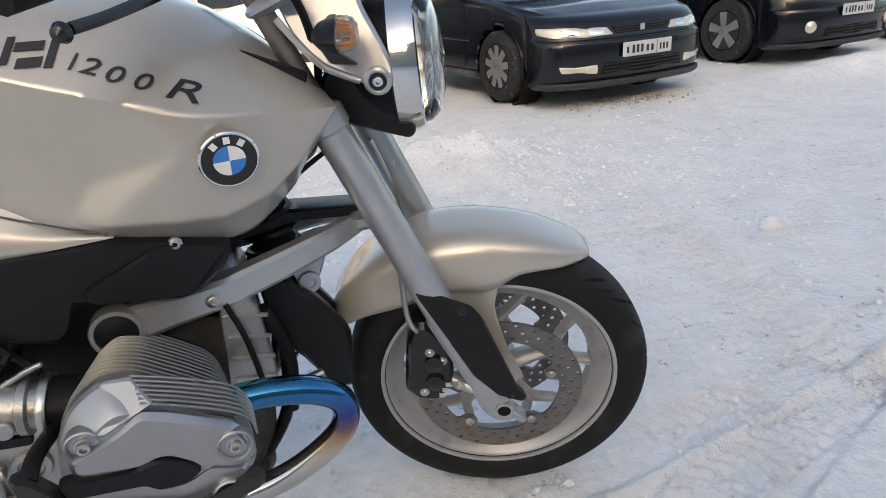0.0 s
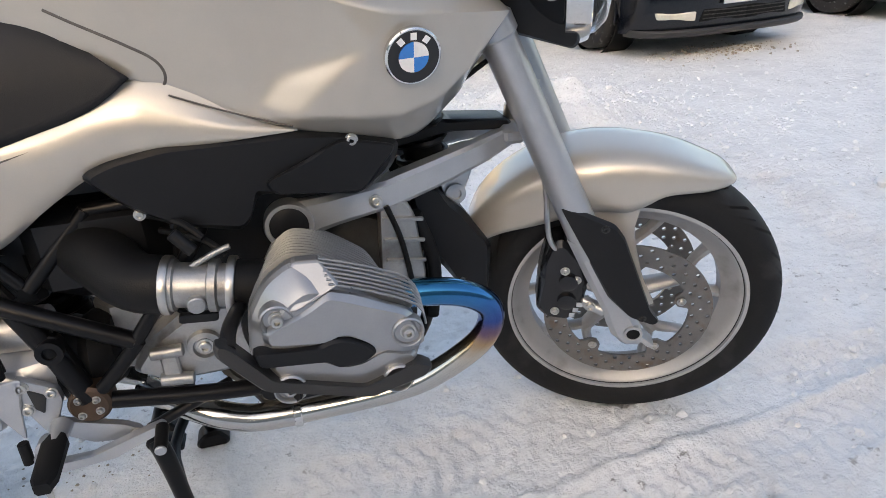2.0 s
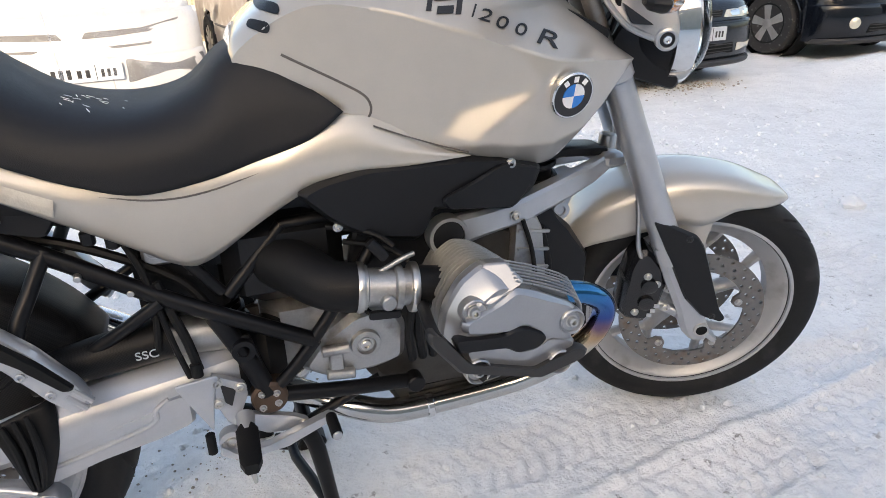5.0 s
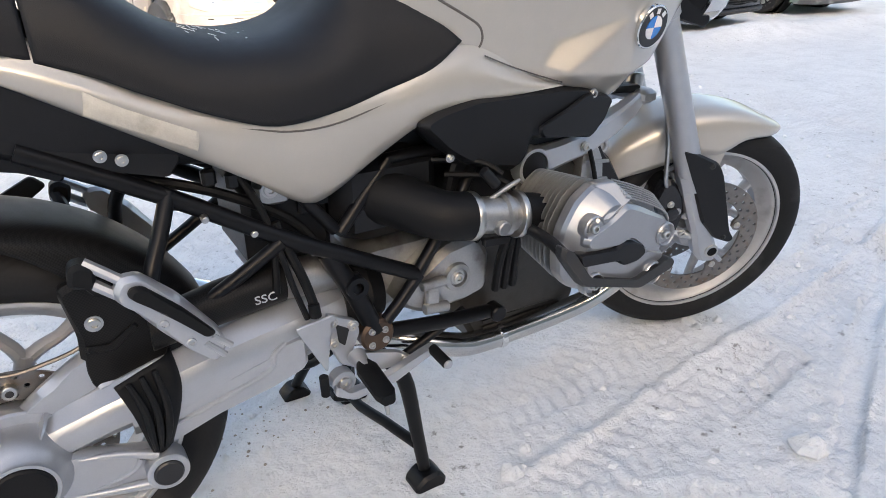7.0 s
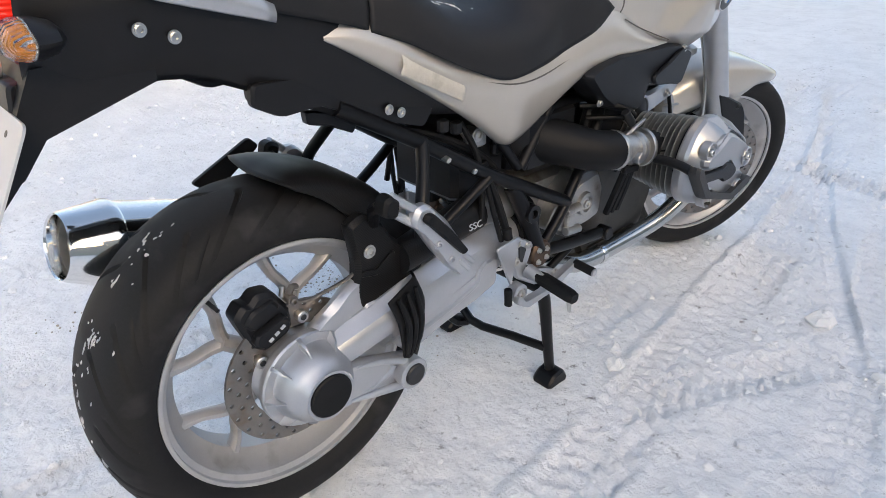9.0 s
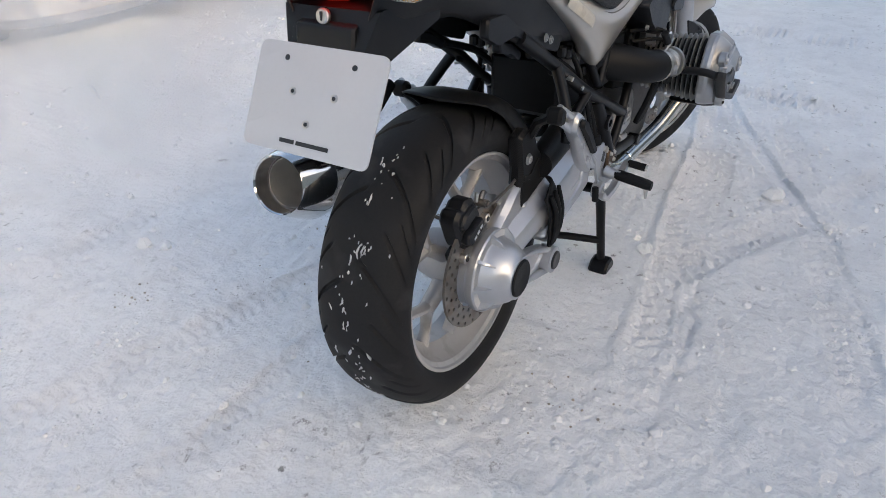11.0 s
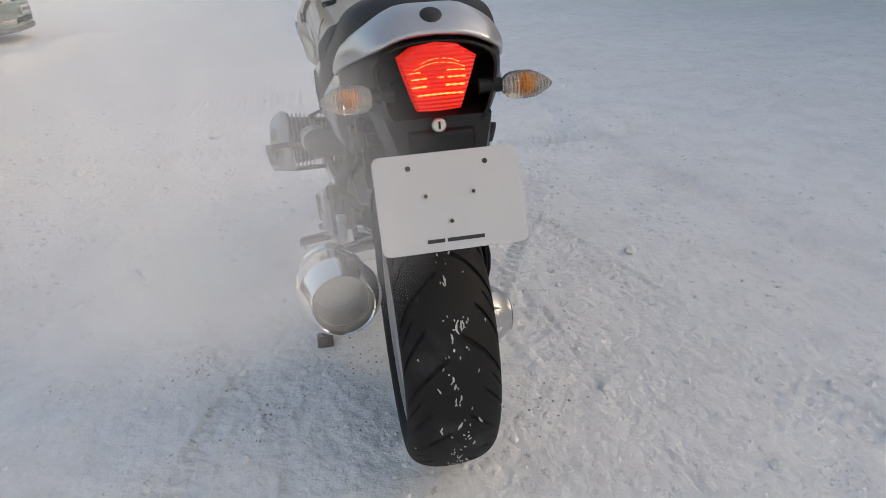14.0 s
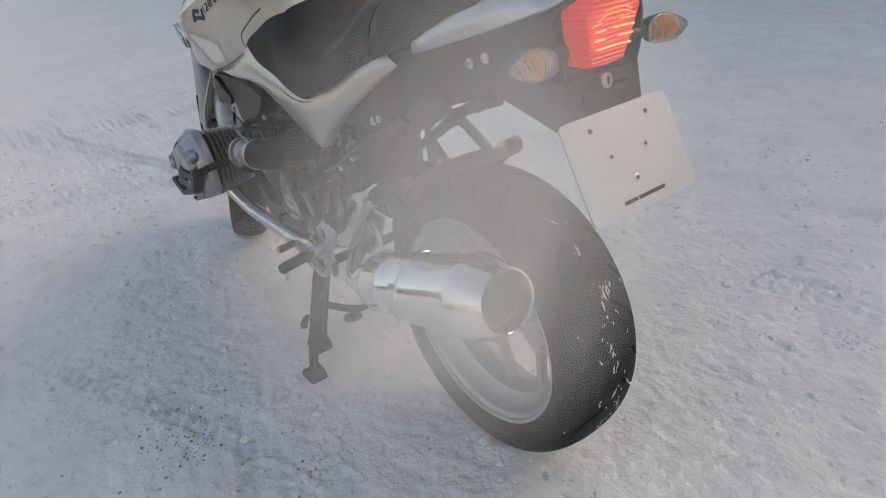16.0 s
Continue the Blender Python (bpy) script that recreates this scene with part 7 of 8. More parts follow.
for x, y in ((0.640, -0.140), (0.628, 0.178)):
    part("stand_foot", slab([(x - 0.035, -0.005), (x + 0.030, -0.005), (x + 0.035, 0.010), (x + 0.018, 0.035), (x - 0.018, 0.032), (x - 0.038, 0.010)], y - 0.026, y + 0.026, 0.006, 0.008), FRAME, stand, "black stand foot")
part("stand_pedal", tube([(0.61, 0.13, 0.20), (0.54, 0.185, 0.12), (0.48, 0.215, 0.115)], [0.010, 0.009, 0.010], 10), FRAME, stand)
part("stand_lug", box((0.565, 0.09, 0.09), (0.05, 0.04, 0.022), Matrix.Rotation(radians(20), 3, "Y"), 0.005), FRAME, stand)
side = part("side_stand", tube([(0.66, 0.105, 0.285), (0.60, 0.160, 0.21), (0.545, 0.215, 0.11), (0.513, 0.246, 0.025)], [0.014, 0.013, 0.012, 0.012], 12, 3), FRAME, bike, "black side stand swung down")
part("stand_pad", slab([(0.480, -0.004), (0.540, -0.004), (0.545, 0.008), (0.525, 0.030), (0.500, 0.030), (0.476, 0.008)], 0.226, 0.272, 0.004, 0.008), FRAME, side)
part("stand_tang", tube([(0.56, 0.20, 0.14), (0.54, 0.225, 0.17), (0.50, 0.25, 0.175)], [0.008, 0.008, 0.010], 8, 2), FRAME, side)
part("stand_spring", tube([(0.65, 0.12, 0.26), (0.60, 0.155, 0.17)], 0.006, 8, 1), STEEL, side)

# a hair wider than drawn, its middle a little to the left
bike.matrix_basis = Matrix.Translation((0, 0.013, 0)) @ Matrix.Diagonal((1, 1.065, 1, 1)) @ bike.matrix_basis


# ---------- parked cars ----------
def front_line(x, h):
    """How far the nose curves back at a distance x from the car's middle."""
    return 0.42 * (1 - max(0.0, 1 - min(1.0, abs(x) / h) ** 2.86) ** 0.35)


def nose_lean(z, nose):
    """How far the nose leans back at a height."""
    rows = ((0.17, 0.075), (0.21, 0.012), (0.26, -0.004), (0.40, -0.016), (0.50, -0.006), (0.525, 0.006), (0.535, 0.030), (0.60, 0.048), (0.68, 0.085), (0.73, 0.145), (0.76, 0.235))
    k = z if z < 0.5 else 0.5 + (z - 0.5) * 0.26 / (nose + 0.06 - 0.5)
    for (a, ya), (b, yb) in zip(rows, rows[1:]):
        if k <= b:
            return ya + (yb - ya) * max(0.0, k - a) / (b - a)
    return rows[-1][1]


def nose_shell(h, nose):
    """The painted front end, wrapped round to the wheel arches."""
    zs = [0.17, 0.19, 0.21, 0.235, 0.26, 0.33, 0.40, 0.46, 0.50, 0.515, 0.525, 0.53, 0.535, 0.56, 0.60, 0.64, 0.68, 0.705, 0.73, 0.745, 0.76]
    bm, g = bmesh.new(), []
    for k in zs:
        z = k if k < 0.5 else 0.5 + (k - 0.5) * (nose + 0.06 - 0.5) / 0.26
        row = []
        for i in range(-24, 25):
            a = math.pi / 2 * i / 24
            x = h * math.copysign(abs(math.sin(a)) ** 0.7, a)
            lean = nose_lean(z, nose)
            row.append(bm.verts.new((x * (1.0 if z < 0.53 else 0.992), front_line(x, h) + lean * (1 if abs(i) < 20 else (24 - abs(i)) / 5 + 0.2), z)))
        g.append(row)
    for a, b in zip(g, g[1:]):
        for i in range(len(a) - 1):
            bm.faces.new((a[i], a[i + 1], b[i + 1], b[i]))
    return fix(bm)


def on_nose(outline, h, nose, out=0.006, deep=0.03):
    """A piece that lies on the front end, by its outline in x and z."""
    pts = rounded(outline, 0.012, 3)
    mid = sum(pts, Vector((0, 0))) / len(pts)

    def ring(k, o):
        res = []
        for p in pts:
            q = mid + (p - mid) * k
            res.append(V(q.x, front_line(q.x, h) + nose_lean(q.y, nose) - o, q.y))
        return res

    return loft([ring(1.0, -deep), ring(1.0, out * 0.4), ring(0.95, out), ring(0.55, out), ring(0.2, out)])


def car_body(w, length, hood, belt, roof, nose, r):
    """Half sections from the sill up to the middle, tail at y = length, with the wheel arches cut out."""
    h = w / 2
    rows = []
    stations = [(0.14, 0.70, 0.28, nose - 0.06, nose - 0.02), (0.24, 0.80, 0.22, nose - 0.02, nose + 0.035), (0.42, 0.93, 0.19, nose + 0.05, nose + 0.10), (0.55, 0.985, 0.19, nose + 0.08, nose + 0.13), (0.86, 1.0, 0.18, belt - 0.04, hood - 0.05), (1.30, 1.0, 0.18, belt, hood),
                (1.95, 1.0, 0.18, belt + 0.02, roof - 0.06), (2.35, 1.0, 0.18, belt + 0.03, roof), (length - 1.6, 1.0, 0.18, belt + 0.04, roof - 0.01), (length - 0.85, 1.0, 0.20, belt + 0.05, belt + 0.16), (length - 0.1, 0.95, 0.24, belt + 0.02, belt + 0.08), (length, 0.86, 0.32, belt - 0.1, belt - 0.02)]
    for y, k, sill, b, top in stations:
        x, cabin = h * k, 1.6 < y < length - 1.0
        rows.append([(x * 0.90, y, sill), (x * 0.985, y, sill + 0.10), (x, y, sill + 0.28 if b > sill + 0.4 else (sill + b) / 2), (x * 0.975, y, b), (x * (0.80 if cabin else 0.88), y, b + (top - b) * (0.70 if cabin else 0.62)), (x * (0.66 if cabin else 0.62), y, top - (0.03 if cabin else 0.012)), (0, y, top)])
    lines = [catmull(q, 5) for q in rows]
    cols = [catmull([l[i] for l in lines], 14) for i in range(len(lines[0]))]
    bm = bmesh.new()
    n = len(cols[0])
    for s in (-1, 1):
        g = [[bm.verts.new((p.x * s, p.y, p.z)) for p in c] for c in cols]
        for a, b in zip(g, g[1:]):
            for i in range(n - 1):
                m = (a[i].co + b[i + 1].co) / 2
                if abs(m.x) > 0.8 * h and min(math.hypot(m.y - 0.86, m.z - r), math.hypot(m.y - length + 1.0, m.z - r)) < r * 1.17:
                    continue
                bm.faces.new((a[i], a[i + 1], b[i + 1], b[i]))
    bmesh.ops.remove_doubles(bm, verts=bm.verts, dist=0.002)
    return fix(bm)


def car_wheel(root, x, y, r, mat, spokes, paint):
    s = 1 if x > 0 else -1
    c = V(x, y, r)
    ax = (s, 0, 0)
    part("wheel_arch", lathe([(0, -0.26), (r * 1.22, -0.26), (r * 1.20, -0.03), (r * 1.18, -0.03), (r * 1.18, -0.24), (0, -0.24)], c, ax, 40), DARK, root)
    part("arch_lip", tube([c + V(-s * 0.012, r * 1.19 * math.cos(a), r * 1.19 * math.sin(a)) for a in (math.pi * k / 16 for k in range(-1, 18))], 0.017, 8, 1), paint, root)
    wheel = part("wheel", lathe([(r * 0.62, -0.16), (r * 0.94, -0.15), (r, -0.12), (r, 0.0), (r * 0.94, 0.028), (r * 0.68, 0.030), (r * 0.64, 0.022)], c, ax, 44), SNOWY_TYRE, root, "snow-dusted winter tyre")
    part("rim", lathe([(r * 0.66, 0.0), (r * 0.66, 0.026), (r * 0.62, 0.028), (r * 0.58, 0.012), (r * 0.2, 0.004), (0, 0.004)], c, ax, 40), DARK, wheel)
    for k in range(spokes):
        a = 2 * math.pi * k / spokes + 0.2
        d, t = V(0, math.cos(a), math.sin(a)), V(0, -math.sin(a), math.cos(a))
        w0, w1 = r * 0.10, r * (0.15 if spokes < 7 else 0.10)
        ring = [c + d * (r * 0.12) - t * w0, c + d * (r * 0.12) + t * w0, c + d * (r * 0.63) + t * w1, c + d * (r * 0.63) - t * w1]
        part("spoke", loft([[p + V(s * 0.006, 0, 0) for p in ring], [p + V(s * 0.024, 0, 0) for p in ring]]), mat, wheel)
    part("hub_cap", lathe([(0, 0.032), (r * 0.12, 0.030), (r * 0.17, 0.022), (r * 0.17, 0.004)], c, ax, 20), mat, wheel)


def number_plate(root, c, z, tilt=0.0):
    p = part("number_plate", box((c, -0.012, z), (0.52, 0.012, 0.112), edge=0.003), WHITE, root, "white plate with dark bars")
    for x, w, h in ((-0.215, 0.03, 0.05), (-0.155, 0.035, 0.062), (-0.11, 0.035, 0.062), (-0.065, 0.035, 0.062), (-0.005, 0.035, 0.05), (0.045, 0.035, 0.05), (0.135, 0.026, 0.05), (0.172, 0.026, 0.05), (0.209, 0.026, 0.05)):
        part("plate_bar", box((c + x, -0.0195, z - (0 if h > 0.055 else 0.004)), (w * 0.75, 0.002, h), edge=0), INK, p)
    part("plate_line", box((c + 0.095, -0.0195, z), (0.004, 0.002, 0.10)), INK, p)
    return p


def car(label, at, yaw, paint, style, w=1.72, length=4.4, hood=0.93, belt=0.88, roof=1.42, nose=0.66, r=0.30, spokes=9, snow=0.0):
    root = thing("parked_car", label, "car", pose(*at, 0, 0, yaw), "parked cars")
    root.matrix_basis = Matrix()
    shell = part("body", car_body(w, length, hood, belt, roof, nose, r), paint, root, sharp=40)
    h = w / 2
    for x in (-h, h):
        car_wheel(root, x * 0.985, 0.86, r, HUBCAP, spokes, paint)
        car_wheel(root, x * 0.985, length - 1.0, r, HUBCAP, spokes, paint)
    front = part("nose", nose_shell(h, nose), paint, root, sharp=30)

    def piece(name, outline, mat, label="", out=0.006, mirror=True, under=None):
        for s in ((-1, 1) if mirror else (1,)):
            part(name, on_nose([(s * x, z) for x, z in (outline if s > 0 else outline[::-1])], h, nose, out), mat, under or root, label)

    part("bumper_lip", loft([[V(x, front_line(x, h) - o, z) for x in np.linspace(-h * 0.985, h * 0.985, 33)] + [V(x, front_line(x, h) + 0.10, z) for x in np.linspace(h * 0.985, -h * 0.985, 33)] for z, o in ((0.150, 0.000), (0.165, 0.022), (0.190, 0.028), (0.205, 0.014))]), style.get("lip", BUMPER), root, "scuffed lower lip of the bumper", sharp=40)
    up = (nose + 0.06 - 0.5) / 0.26

    def Z(z):
        return z if z < 0.5 else 0.5 + (z - 0.5) * up

    lamp, g = style.get("lamp", LAMP_GLASS), style.get("grille", 1)
    if g != 2:
        piece("intake", [(0, 0.250), (h * 0.50, 0.255), (h * 0.47, 0.345), (0, 0.350)], DARK, "dark lower air intake", 0.004)
        for k in range(3):
            piece("intake_bar", [(0, 0.270 + 0.028 * k), (h * 0.47, 0.272 + 0.028 * k), (h * 0.47, 0.280 + 0.028 * k), (0, 0.278 + 0.028 * k)], GUARD, "", 0.008)
    if g == 1:
        piece("fog_lamp", [(h * 0.54, 0.265), (h * 0.86, 0.285), (h * 0.88, 0.335), (h * 0.54, 0.335)], style.get("fog", LAMP_GLASS), "pale fog lamp", 0.008)
        piece("headlamp", [(h * 0.34, Z(0.560)), (h * 0.62, Z(0.552)), (h * 0.90, Z(0.560)), (h * 0.975, Z(0.590)), (h * 0.975, Z(0.650)), (h * 0.80, Z(0.650)), (h * 0.40, Z(0.628))], lamp, "clear headlamp behind dusty glass", 0.010)
        for x in (0.52, 0.76):
            piece("lamp_reflector", [(h * (x - 0.075), Z(0.570)), (h * (x + 0.075), Z(0.572)), (h * (x + 0.085), Z(0.630)), (h * (x - 0.075), Z(0.618))], REFLECTOR, "", 0.014)
        piece("grille", [(-h * 0.31, Z(0.566)), (h * 0.31, Z(0.566)), (h * 0.36, Z(0.632)), (-h * 0.36, Z(0.632))], DARK, "black grille", 0.006, False)
        for k in range(3):
            piece("grille_bar", [(0, Z(0.578) + 0.018 * k), (h * 0.31, Z(0.578) + 0.018 * k), (h * 0.31, Z(0.584) + 0.018 * k), (0, Z(0.584) + 0.018 * k)], GUARD, "", 0.010)
        part("grille_emblem", box((0, nose_lean(Z(0.60), nose) - 0.014, Z(0.602)), (0.052, 0.010, 0.056), edge=0.004), CHROME, root)
        piece("bumper_seam", [(0, 0.505), (h * 0.9, 0.505), (h * 0.9, 0.512), (0, 0.512)], DARK, "", 0.003)
    elif g == 3:
        piece("headlamp", [(h * 0.50, Z(0.640)), (h * 0.72, Z(0.625)), (h * 0.94, Z(0.640)), (h * 0.96, Z(0.730)), (h * 0.86, Z(0.738)), (h * 0.60, Z(0.690))], lamp, "large swept headlamp", 0.010)
        piece("lamp_reflector", [(h * 0.66, Z(0.650)), (h * 0.82, Z(0.650)), (h * 0.84, Z(0.700)), (h * 0.68, Z(0.690))], REFLECTOR, "", 0.014)
        piece("grille", [(-h * 0.40, Z(0.600)), (h * 0.40, Z(0.600)), (h * 0.44, Z(0.650)), (-h * 0.44, Z(0.650))], DARK, "narrow black grille", 0.006, False)
        piece("grille_bar", [(0, Z(0.622)), (h * 0.40, Z(0.624)), (h * 0.40, Z(0.632)), (0, Z(0.630))], CHROME, "bright grille bar", 0.012)
        part("grille_emblem", lathe([(0.0, 0.008), (0.045, 0.008), (0.052, 0.0), (0.052, -0.01)], (0, nose_lean(Z(0.626), nose) - 0.012, Z(0.626)), (0, -1, 0), 24), CHROME, root)
        for s in (-1, 1):
            spot = V(s * h * 0.70, front_line(h * 0.70, h) + nose_lean(0.36, nose) - 0.012, 0.36)
            part("fog_lamp", lathe([(0.0, 0.012), (0.034, 0.010), (0.042, 0.004), (0.058, 0.0), (0.058, -0.02)], spot, (s * 0.5, -1, 0), 24), LAMP_GLASS, root, "round fog lamp")
        piece("bumper_seam", [(0, 0.430), (h * 0.6, 0.425), (h * 0.6, 0.432), (0, 0.437)], DARK, "", 0.003)
    else:
        # a split upper grille, slots below it and a grey insert round the plate
        piece("grille", [(0.055, 0.660), (0.085, 0.700), (h * 0.52, 0.712), (h * 0.80, 0.760), (h * 0.80, 0.748), (h * 0.54, 0.682), (h * 0.30, 0.666)], BUMPER, "dark half of a split grille", 0.005)
        piece("grille_slot", [(0.20, 0.606), (h * 0.56, 0.618), (h * 0.54, 0.602), (0.24, 0.590)], BUMPER, "", 0.004)
        piece("bumper_insert", [(0.285, 0.370), (h * 0.90, 0.385), (h * 0.97, 0.43), (h * 0.95, 0.515), (0.290, 0.520)], BUMPER, "grey plastic insert in the bumper", 0.006)
        piece("intake", [(-0.50, 0.235), (0.50, 0.235), (0.44, 0.325), (-0.44, 0.325)], DARK, "dark lower air intake", 0.004, False)
        for k in range(3):
            piece("intake_bar", [(-0.45, 0.252 + 0.026 * k), (0.45, 0.252 + 0.026 * k), (0.45, 0.260 + 0.026 * k), (-0.45, 0.260 + 0.026 * k)], BUMPER, "", 0.009, False)
    for s in (-1, 1):
        part("side_window", loft([[V(s * (h * 0.985 - 0.0) * k, y, z) for k, y, z in ((0.99, 1.55, belt + 0.04), (0.99, length - 1.25, belt + 0.07), (0.80, length - 1.45, roof - 0.10), (0.80, 2.15, roof - 0.10))], [V(s * (h * 0.985 + 0.012) * k, y, z) for k, y, z in ((0.99, 1.55, belt + 0.04), (0.99, length - 1.25, belt + 0.07), (0.80, length - 1.45, roof - 0.10), (0.80, 2.15, roof - 0.10))]]), WINDOW, root)
        part("door_mirror", box((s * (h + 0.09), 1.62, belt + 0.09), (0.16, 0.10, 0.12), edge=0.03), paint, root)
        part("door_seam", tube([(s * (h + 0.001), 1.42, 0.26), (s * (h + 0.001), 1.40, 0.55), (s * (h * 0.98 + 0.002), 1.42, belt - 0.02)], 0.004, 5, 2), DARK, root)
        part("rub_strip", tube([(s * (h - 0.001), 1.30, 0.50), (s * (h + 0.002), 2.2, 0.51), (s * (h + 0.002), length - 1.42, 0.52)], 0.016, 8, 2, 0.7), style.get("strip", BUMPER), root, "side rubbing strip")
        part("sill", tube([(s * h * 0.93, 1.28, 0.185), (s * h * 0.935, 2.2, 0.185), (s * h * 0.93, length - 1.40, 0.185)], 0.035, 8, 2), BUMPER, root, "dirty sill")
        part("side_lamp", box((s * (h * 0.985), 1.22, 0.66), (0.014, 0.06, 0.03), edge=0.004), AMBER, root)
    part("windscreen", loft([[V(x, y, z) for x, y, z in ((-h * 0.80, 1.36, hood + 0.03), (h * 0.80, 1.36, hood + 0.03), (h * 0.62, 1.96, roof - 0.075), (-h * 0.62, 1.96, roof - 0.075))], [V(x, y - 0.012, z + 0.016) for x, y, z in ((-h * 0.80, 1.36, hood + 0.03), (h * 0.80, 1.36, hood + 0.03), (h * 0.62, 1.96, roof - 0.075), (-h * 0.62, 1.96, roof - 0.075))]]), WINDOW, root)
    pz = style.get("plate_z", 0.44)
    number_plate(root, style.get("plate_x", 0.0), pz).location = (0, nose_lean(pz, nose) - 0.012, 0)
    if snow:
        rnd = random.Random(int(at[0] * 10) + 50)
        rows = []
        for i in range(9):
            y = 0.34 + 0.93 * i / 8
            row = []
            for j in range(-6, 7):
                t = j / 6
                x = h * 0.90 * t
                z = (nose + 0.07) + (hood - nose - 0.07) * min(1, (y - 0.3) / 0.9) - 0.06 * abs(t) ** 2.5 + snow * (1 - 0.7 * abs(t) ** 4) * (1 if 0 < i < 8 else 0.2) + 0.012 * rnd.random()
                row.append((x, y, z))
            rows.append(row)
        part("snow_cover", skin(rows, 3, 2, mirror=False), SNOW_CLEAN, root, "layer of snow on the bonnet", thick=0.03)
    root.matrix_basis = pose(*at, 0, 0, yaw)
    return root


car("white car with a snow-covered bonnet and grey lower bumper", (-0.26, 3.86, 0), 10, CAR_WHITE, {"lip": BUMPER, "grille": 2, "plate_z": 0.455, "strip": CAR_WHITE}, w=1.76, hood=0.98, belt=0.94, roof=1.5, nose=0.76, snow=0.05)
car("pale patched taupe car with snow on its bonnet", (2.06, 3.95, 0), 10, CAR_TAUPE, {"lamp": CAR_TAUPE, "plate_z": 0.46}, w=1.70, hood=0.92, roof=1.45, nose=0.68, snow=0.06)
car("black saloon car with clouded headlamps on packed snow", (4.50, 3.62, 0.02), 8, CAR_BLACK, {"plate_z": 0.43, "strip": CAR_BLACK, "lip": GUARD}, w=1.74, hood=0.86, belt=0.84, roof=1.40, nose=0.66)
car("black hatchback with alloy wheels behind a ridge of snow", (7.55, 4.25, 0.02), 8, CAR_BLACK, {"grille": 3, "plate_z": 0.50, "strip": CAR_BLACK, "lip": GUARD}, w=1.82, hood=1.0, belt=0.95, roof=1.5, nose=0.74, r=0.325, spokes=5)
car("grey-green estate car at the end of the row", (10.4, 4.5, 0), 6, CAR_GREEN, {"strip": CAR_GREEN}, w=1.75, hood=0.95, belt=0.92, roof=1.5, nose=0.70, spokes=12)


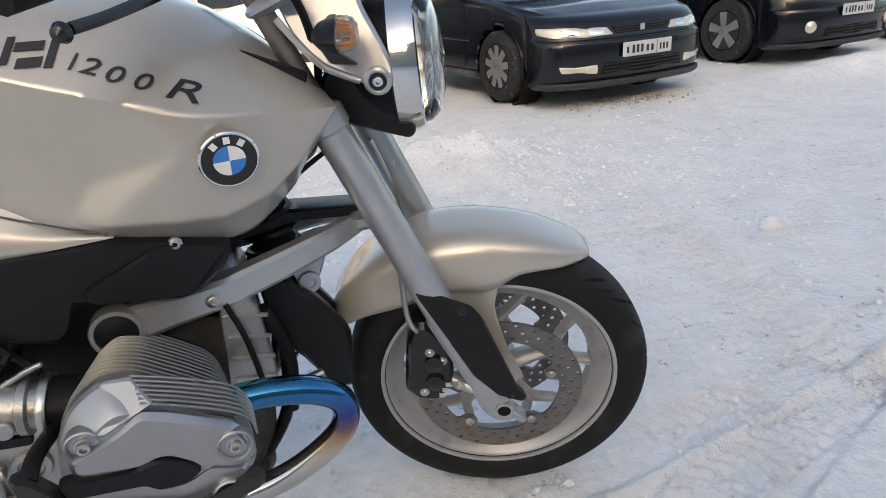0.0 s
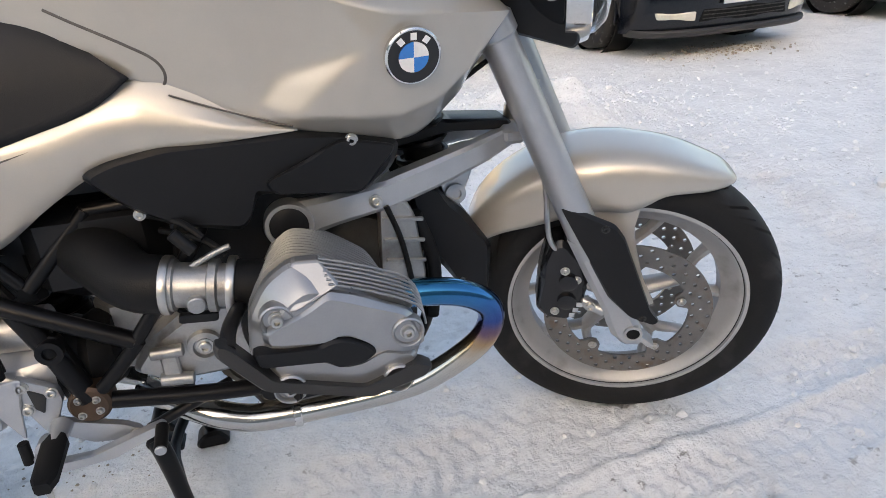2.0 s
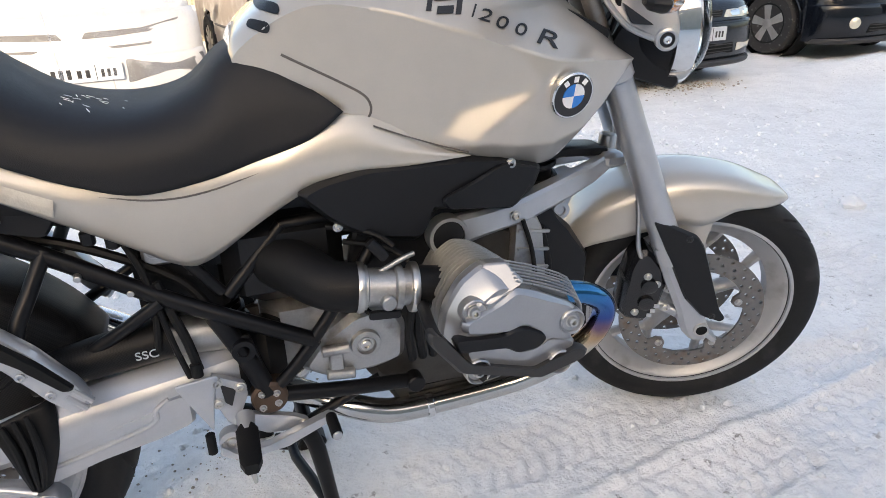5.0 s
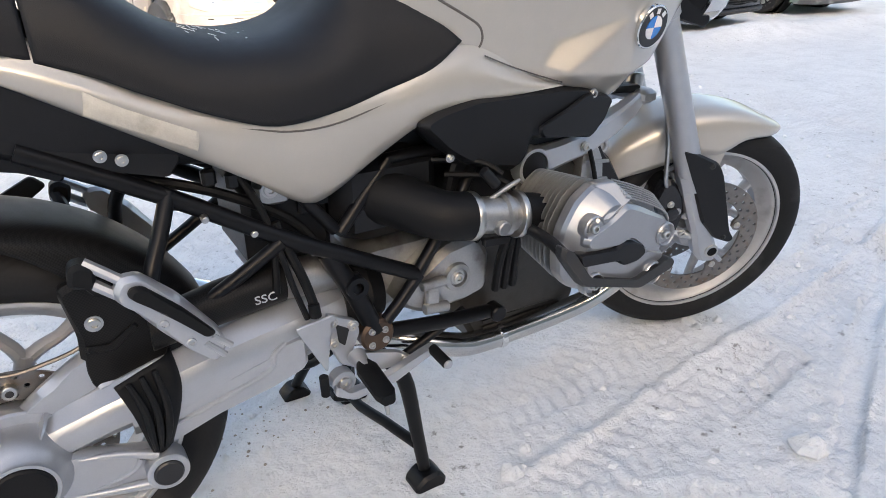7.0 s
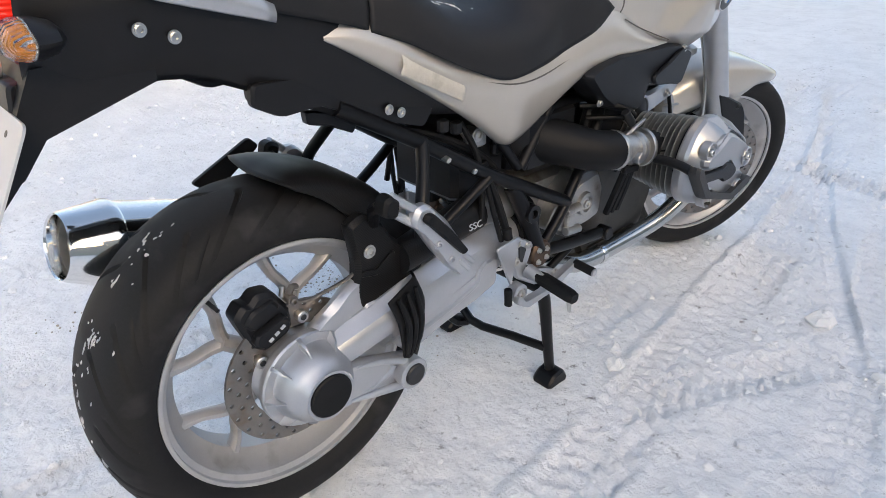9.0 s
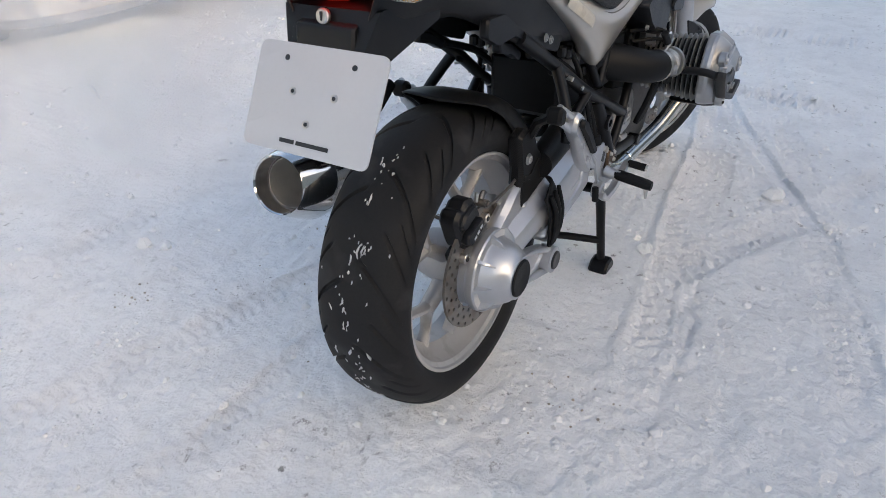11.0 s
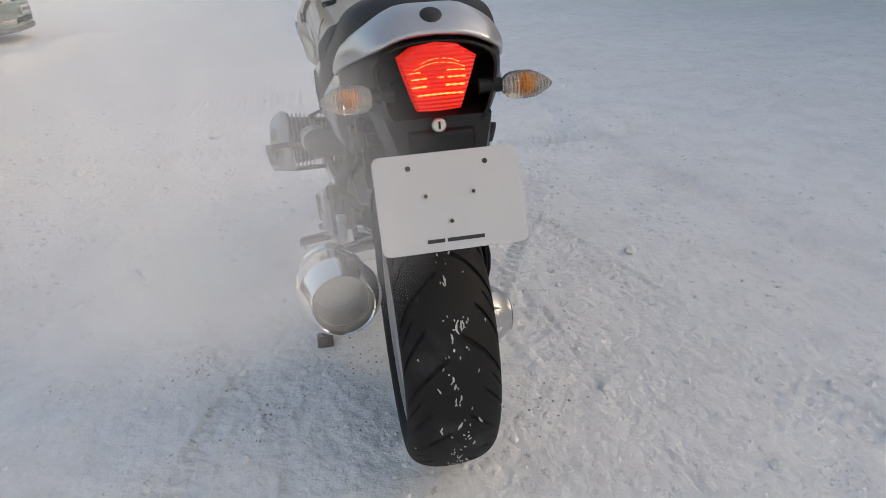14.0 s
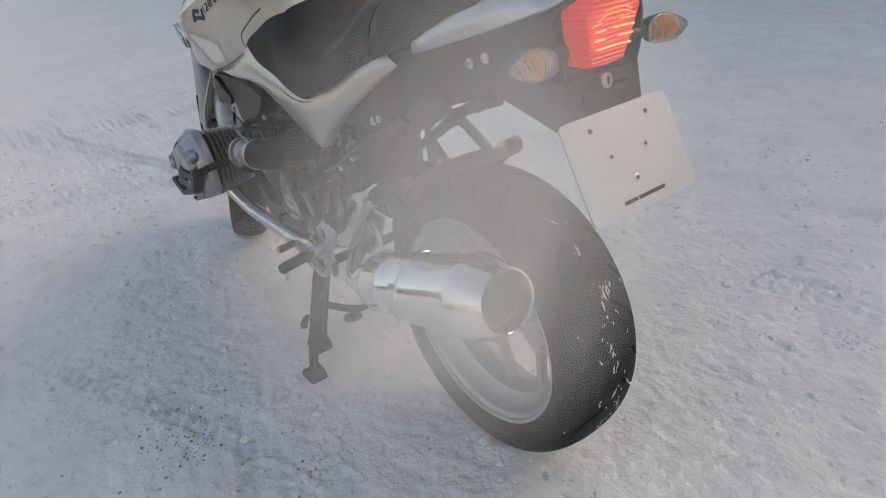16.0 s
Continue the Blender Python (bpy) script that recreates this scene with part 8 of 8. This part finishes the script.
# ---------- exhaust steam ----------
def steam_material(name, mid, half, lift, body, core):
    """Thin white vapour, torn and fading outwards; the densest where it leaves the muffler."""
    m = bpy.data.materials.new(name)
    m.use_nodes = True
    nt = m.node_tree
    b = nt.nodes["Principled BSDF"]
    b.inputs["Base Color"].default_value, b.inputs["Roughness"].default_value, b.inputs["Specular IOR Level"].default_value = (0.80, 0.82, 0.86, 1), 1.0, 0.0
    tc = nt.nodes.new("ShaderNodeTexCoord")
    sep = nt.nodes.new("ShaderNodeSeparateXYZ")
    nt.links.new(tc.outputs["Object"], sep.inputs[0])

    def math_node(op, a, c):
        n = nt.nodes.new("ShaderNodeMath")
        n.operation = op
        for i, v in enumerate((a, c)):
            if isinstance(v, (int, float)):
                n.inputs[i].default_value = v
            else:
                nt.links.new(v, n.inputs[i])
        return n.outputs[0]

    def hump(sock, at, width):
        d = math_node("DIVIDE", math_node("SUBTRACT", sock, at), width)
        return math_node("MULTIPLY", d, d)

    def fade(sock, top):
        r = nt.nodes.new("ShaderNodeMapRange")
        r.interpolation_type = "SMOOTHSTEP"
        r.inputs[1].default_value, r.inputs[2].default_value, r.inputs[3].default_value, r.inputs[4].default_value = 0.0, 0.95, top, 0.0
        nt.links.new(sock, r.inputs[0])
        return r.outputs[0]

    cloud = nt.nodes.new("ShaderNodeTexNoise")
    cloud.inputs["Scale"].default_value, cloud.inputs["Detail"].default_value, cloud.inputs["Roughness"].default_value, cloud.inputs["Distortion"].default_value = 3.2, 4, 0.55, 0.6
    nt.links.new(tc.outputs["Object"], cloud.inputs["Vector"])
    # local x runs along the veil, local z up; the cloud leans with the distance of the veil
    z = math_node("SUBTRACT", sep.outputs["Z"], math_node("MULTIPLY", sep.outputs["Y"], lift))
    dense = fade(math_node("ADD", hump(sep.outputs["X"], mid[0], half[0]), hump(z, mid[1], half[1])), body)
    if core:
        dense = math_node("ADD", dense, fade(math_node("ADD", hump(sep.outputs["X"], 0.12, 0.30), hump(z, 0.70, 0.22)), core))
    torn = nt.nodes.new("ShaderNodeMapRange")
    torn.inputs[1].default_value, torn.inputs[2].default_value, torn.inputs[3].default_value, torn.inputs[4].default_value = 0.30, 0.70, 0.30, 1.0
    nt.links.new(cloud.outputs["Fac"], torn.inputs[0])
    nt.links.new(math_node("MULTIPLY", dense, torn.outputs[0]), b.inputs["Alpha"])
    return m


def steam(label, offs, mid, half, lift, body, core):
    """Veils of vapour one behind the other, turned and placed to fit the camera's views."""
    bm = bmesh.new()
    for k, off in enumerate(offs):
        g = []
        for i in range(29):
            u = mid[0] + half[0] * 1.05 * (i / 14 - 1)
            col = []
            for j in range(19):
                z = mid[1] + lift * off + half[1] * 1.05 * (j / 9 - 1)
                col.append(bm.verts.new((u, off + 0.02 * noise.noise((u * 2.5, z * 2.5, k * 7.3)) + 0.04 * (z - 0.5), max(0.06, z))))
            g.append(col)
        for a, c in zip(g, g[1:]):
            for j in range(18):
                p = (a[j].co + c[j + 1].co) / 2
                if ((p.x - mid[0]) / half[0]) ** 2 + ((p.z - lift * p.y - mid[1]) / half[1]) ** 2 < 1.0 and c[j + 1].co.z - a[j].co.z > 0.01:
                    bm.faces.new((a[j], c[j], c[j + 1], a[j + 1]))
    bmesh.ops.delete(bm, geom=[v for v in bm.verts if not v.link_faces], context="VERTS")
    ob = part("exhaust_steam", fix(bm), steam_material("exhaust_steam", mid, half, lift, body, core), None)
    tagged(ob, label, "steam", kind="stuff")
    ob.matrix_basis = basis((-0.30, 0.26, 0), (-0.2, 0.98, 0), (-0.98, -0.2, 0))


steam("thin white exhaust steam drifting from the muffler", (0.02, 0.08, 0.14, 0.20), (0.15, 0.80), (0.37, 0.30), 0.3, 0.21, 0.13)
steam("bank of white exhaust steam hanging beside the motorcycle", (-0.45, -0.60, -0.75, -0.90), (0.94, 1.02), (0.76, 0.70), 0.0, 0.23, 0.0)
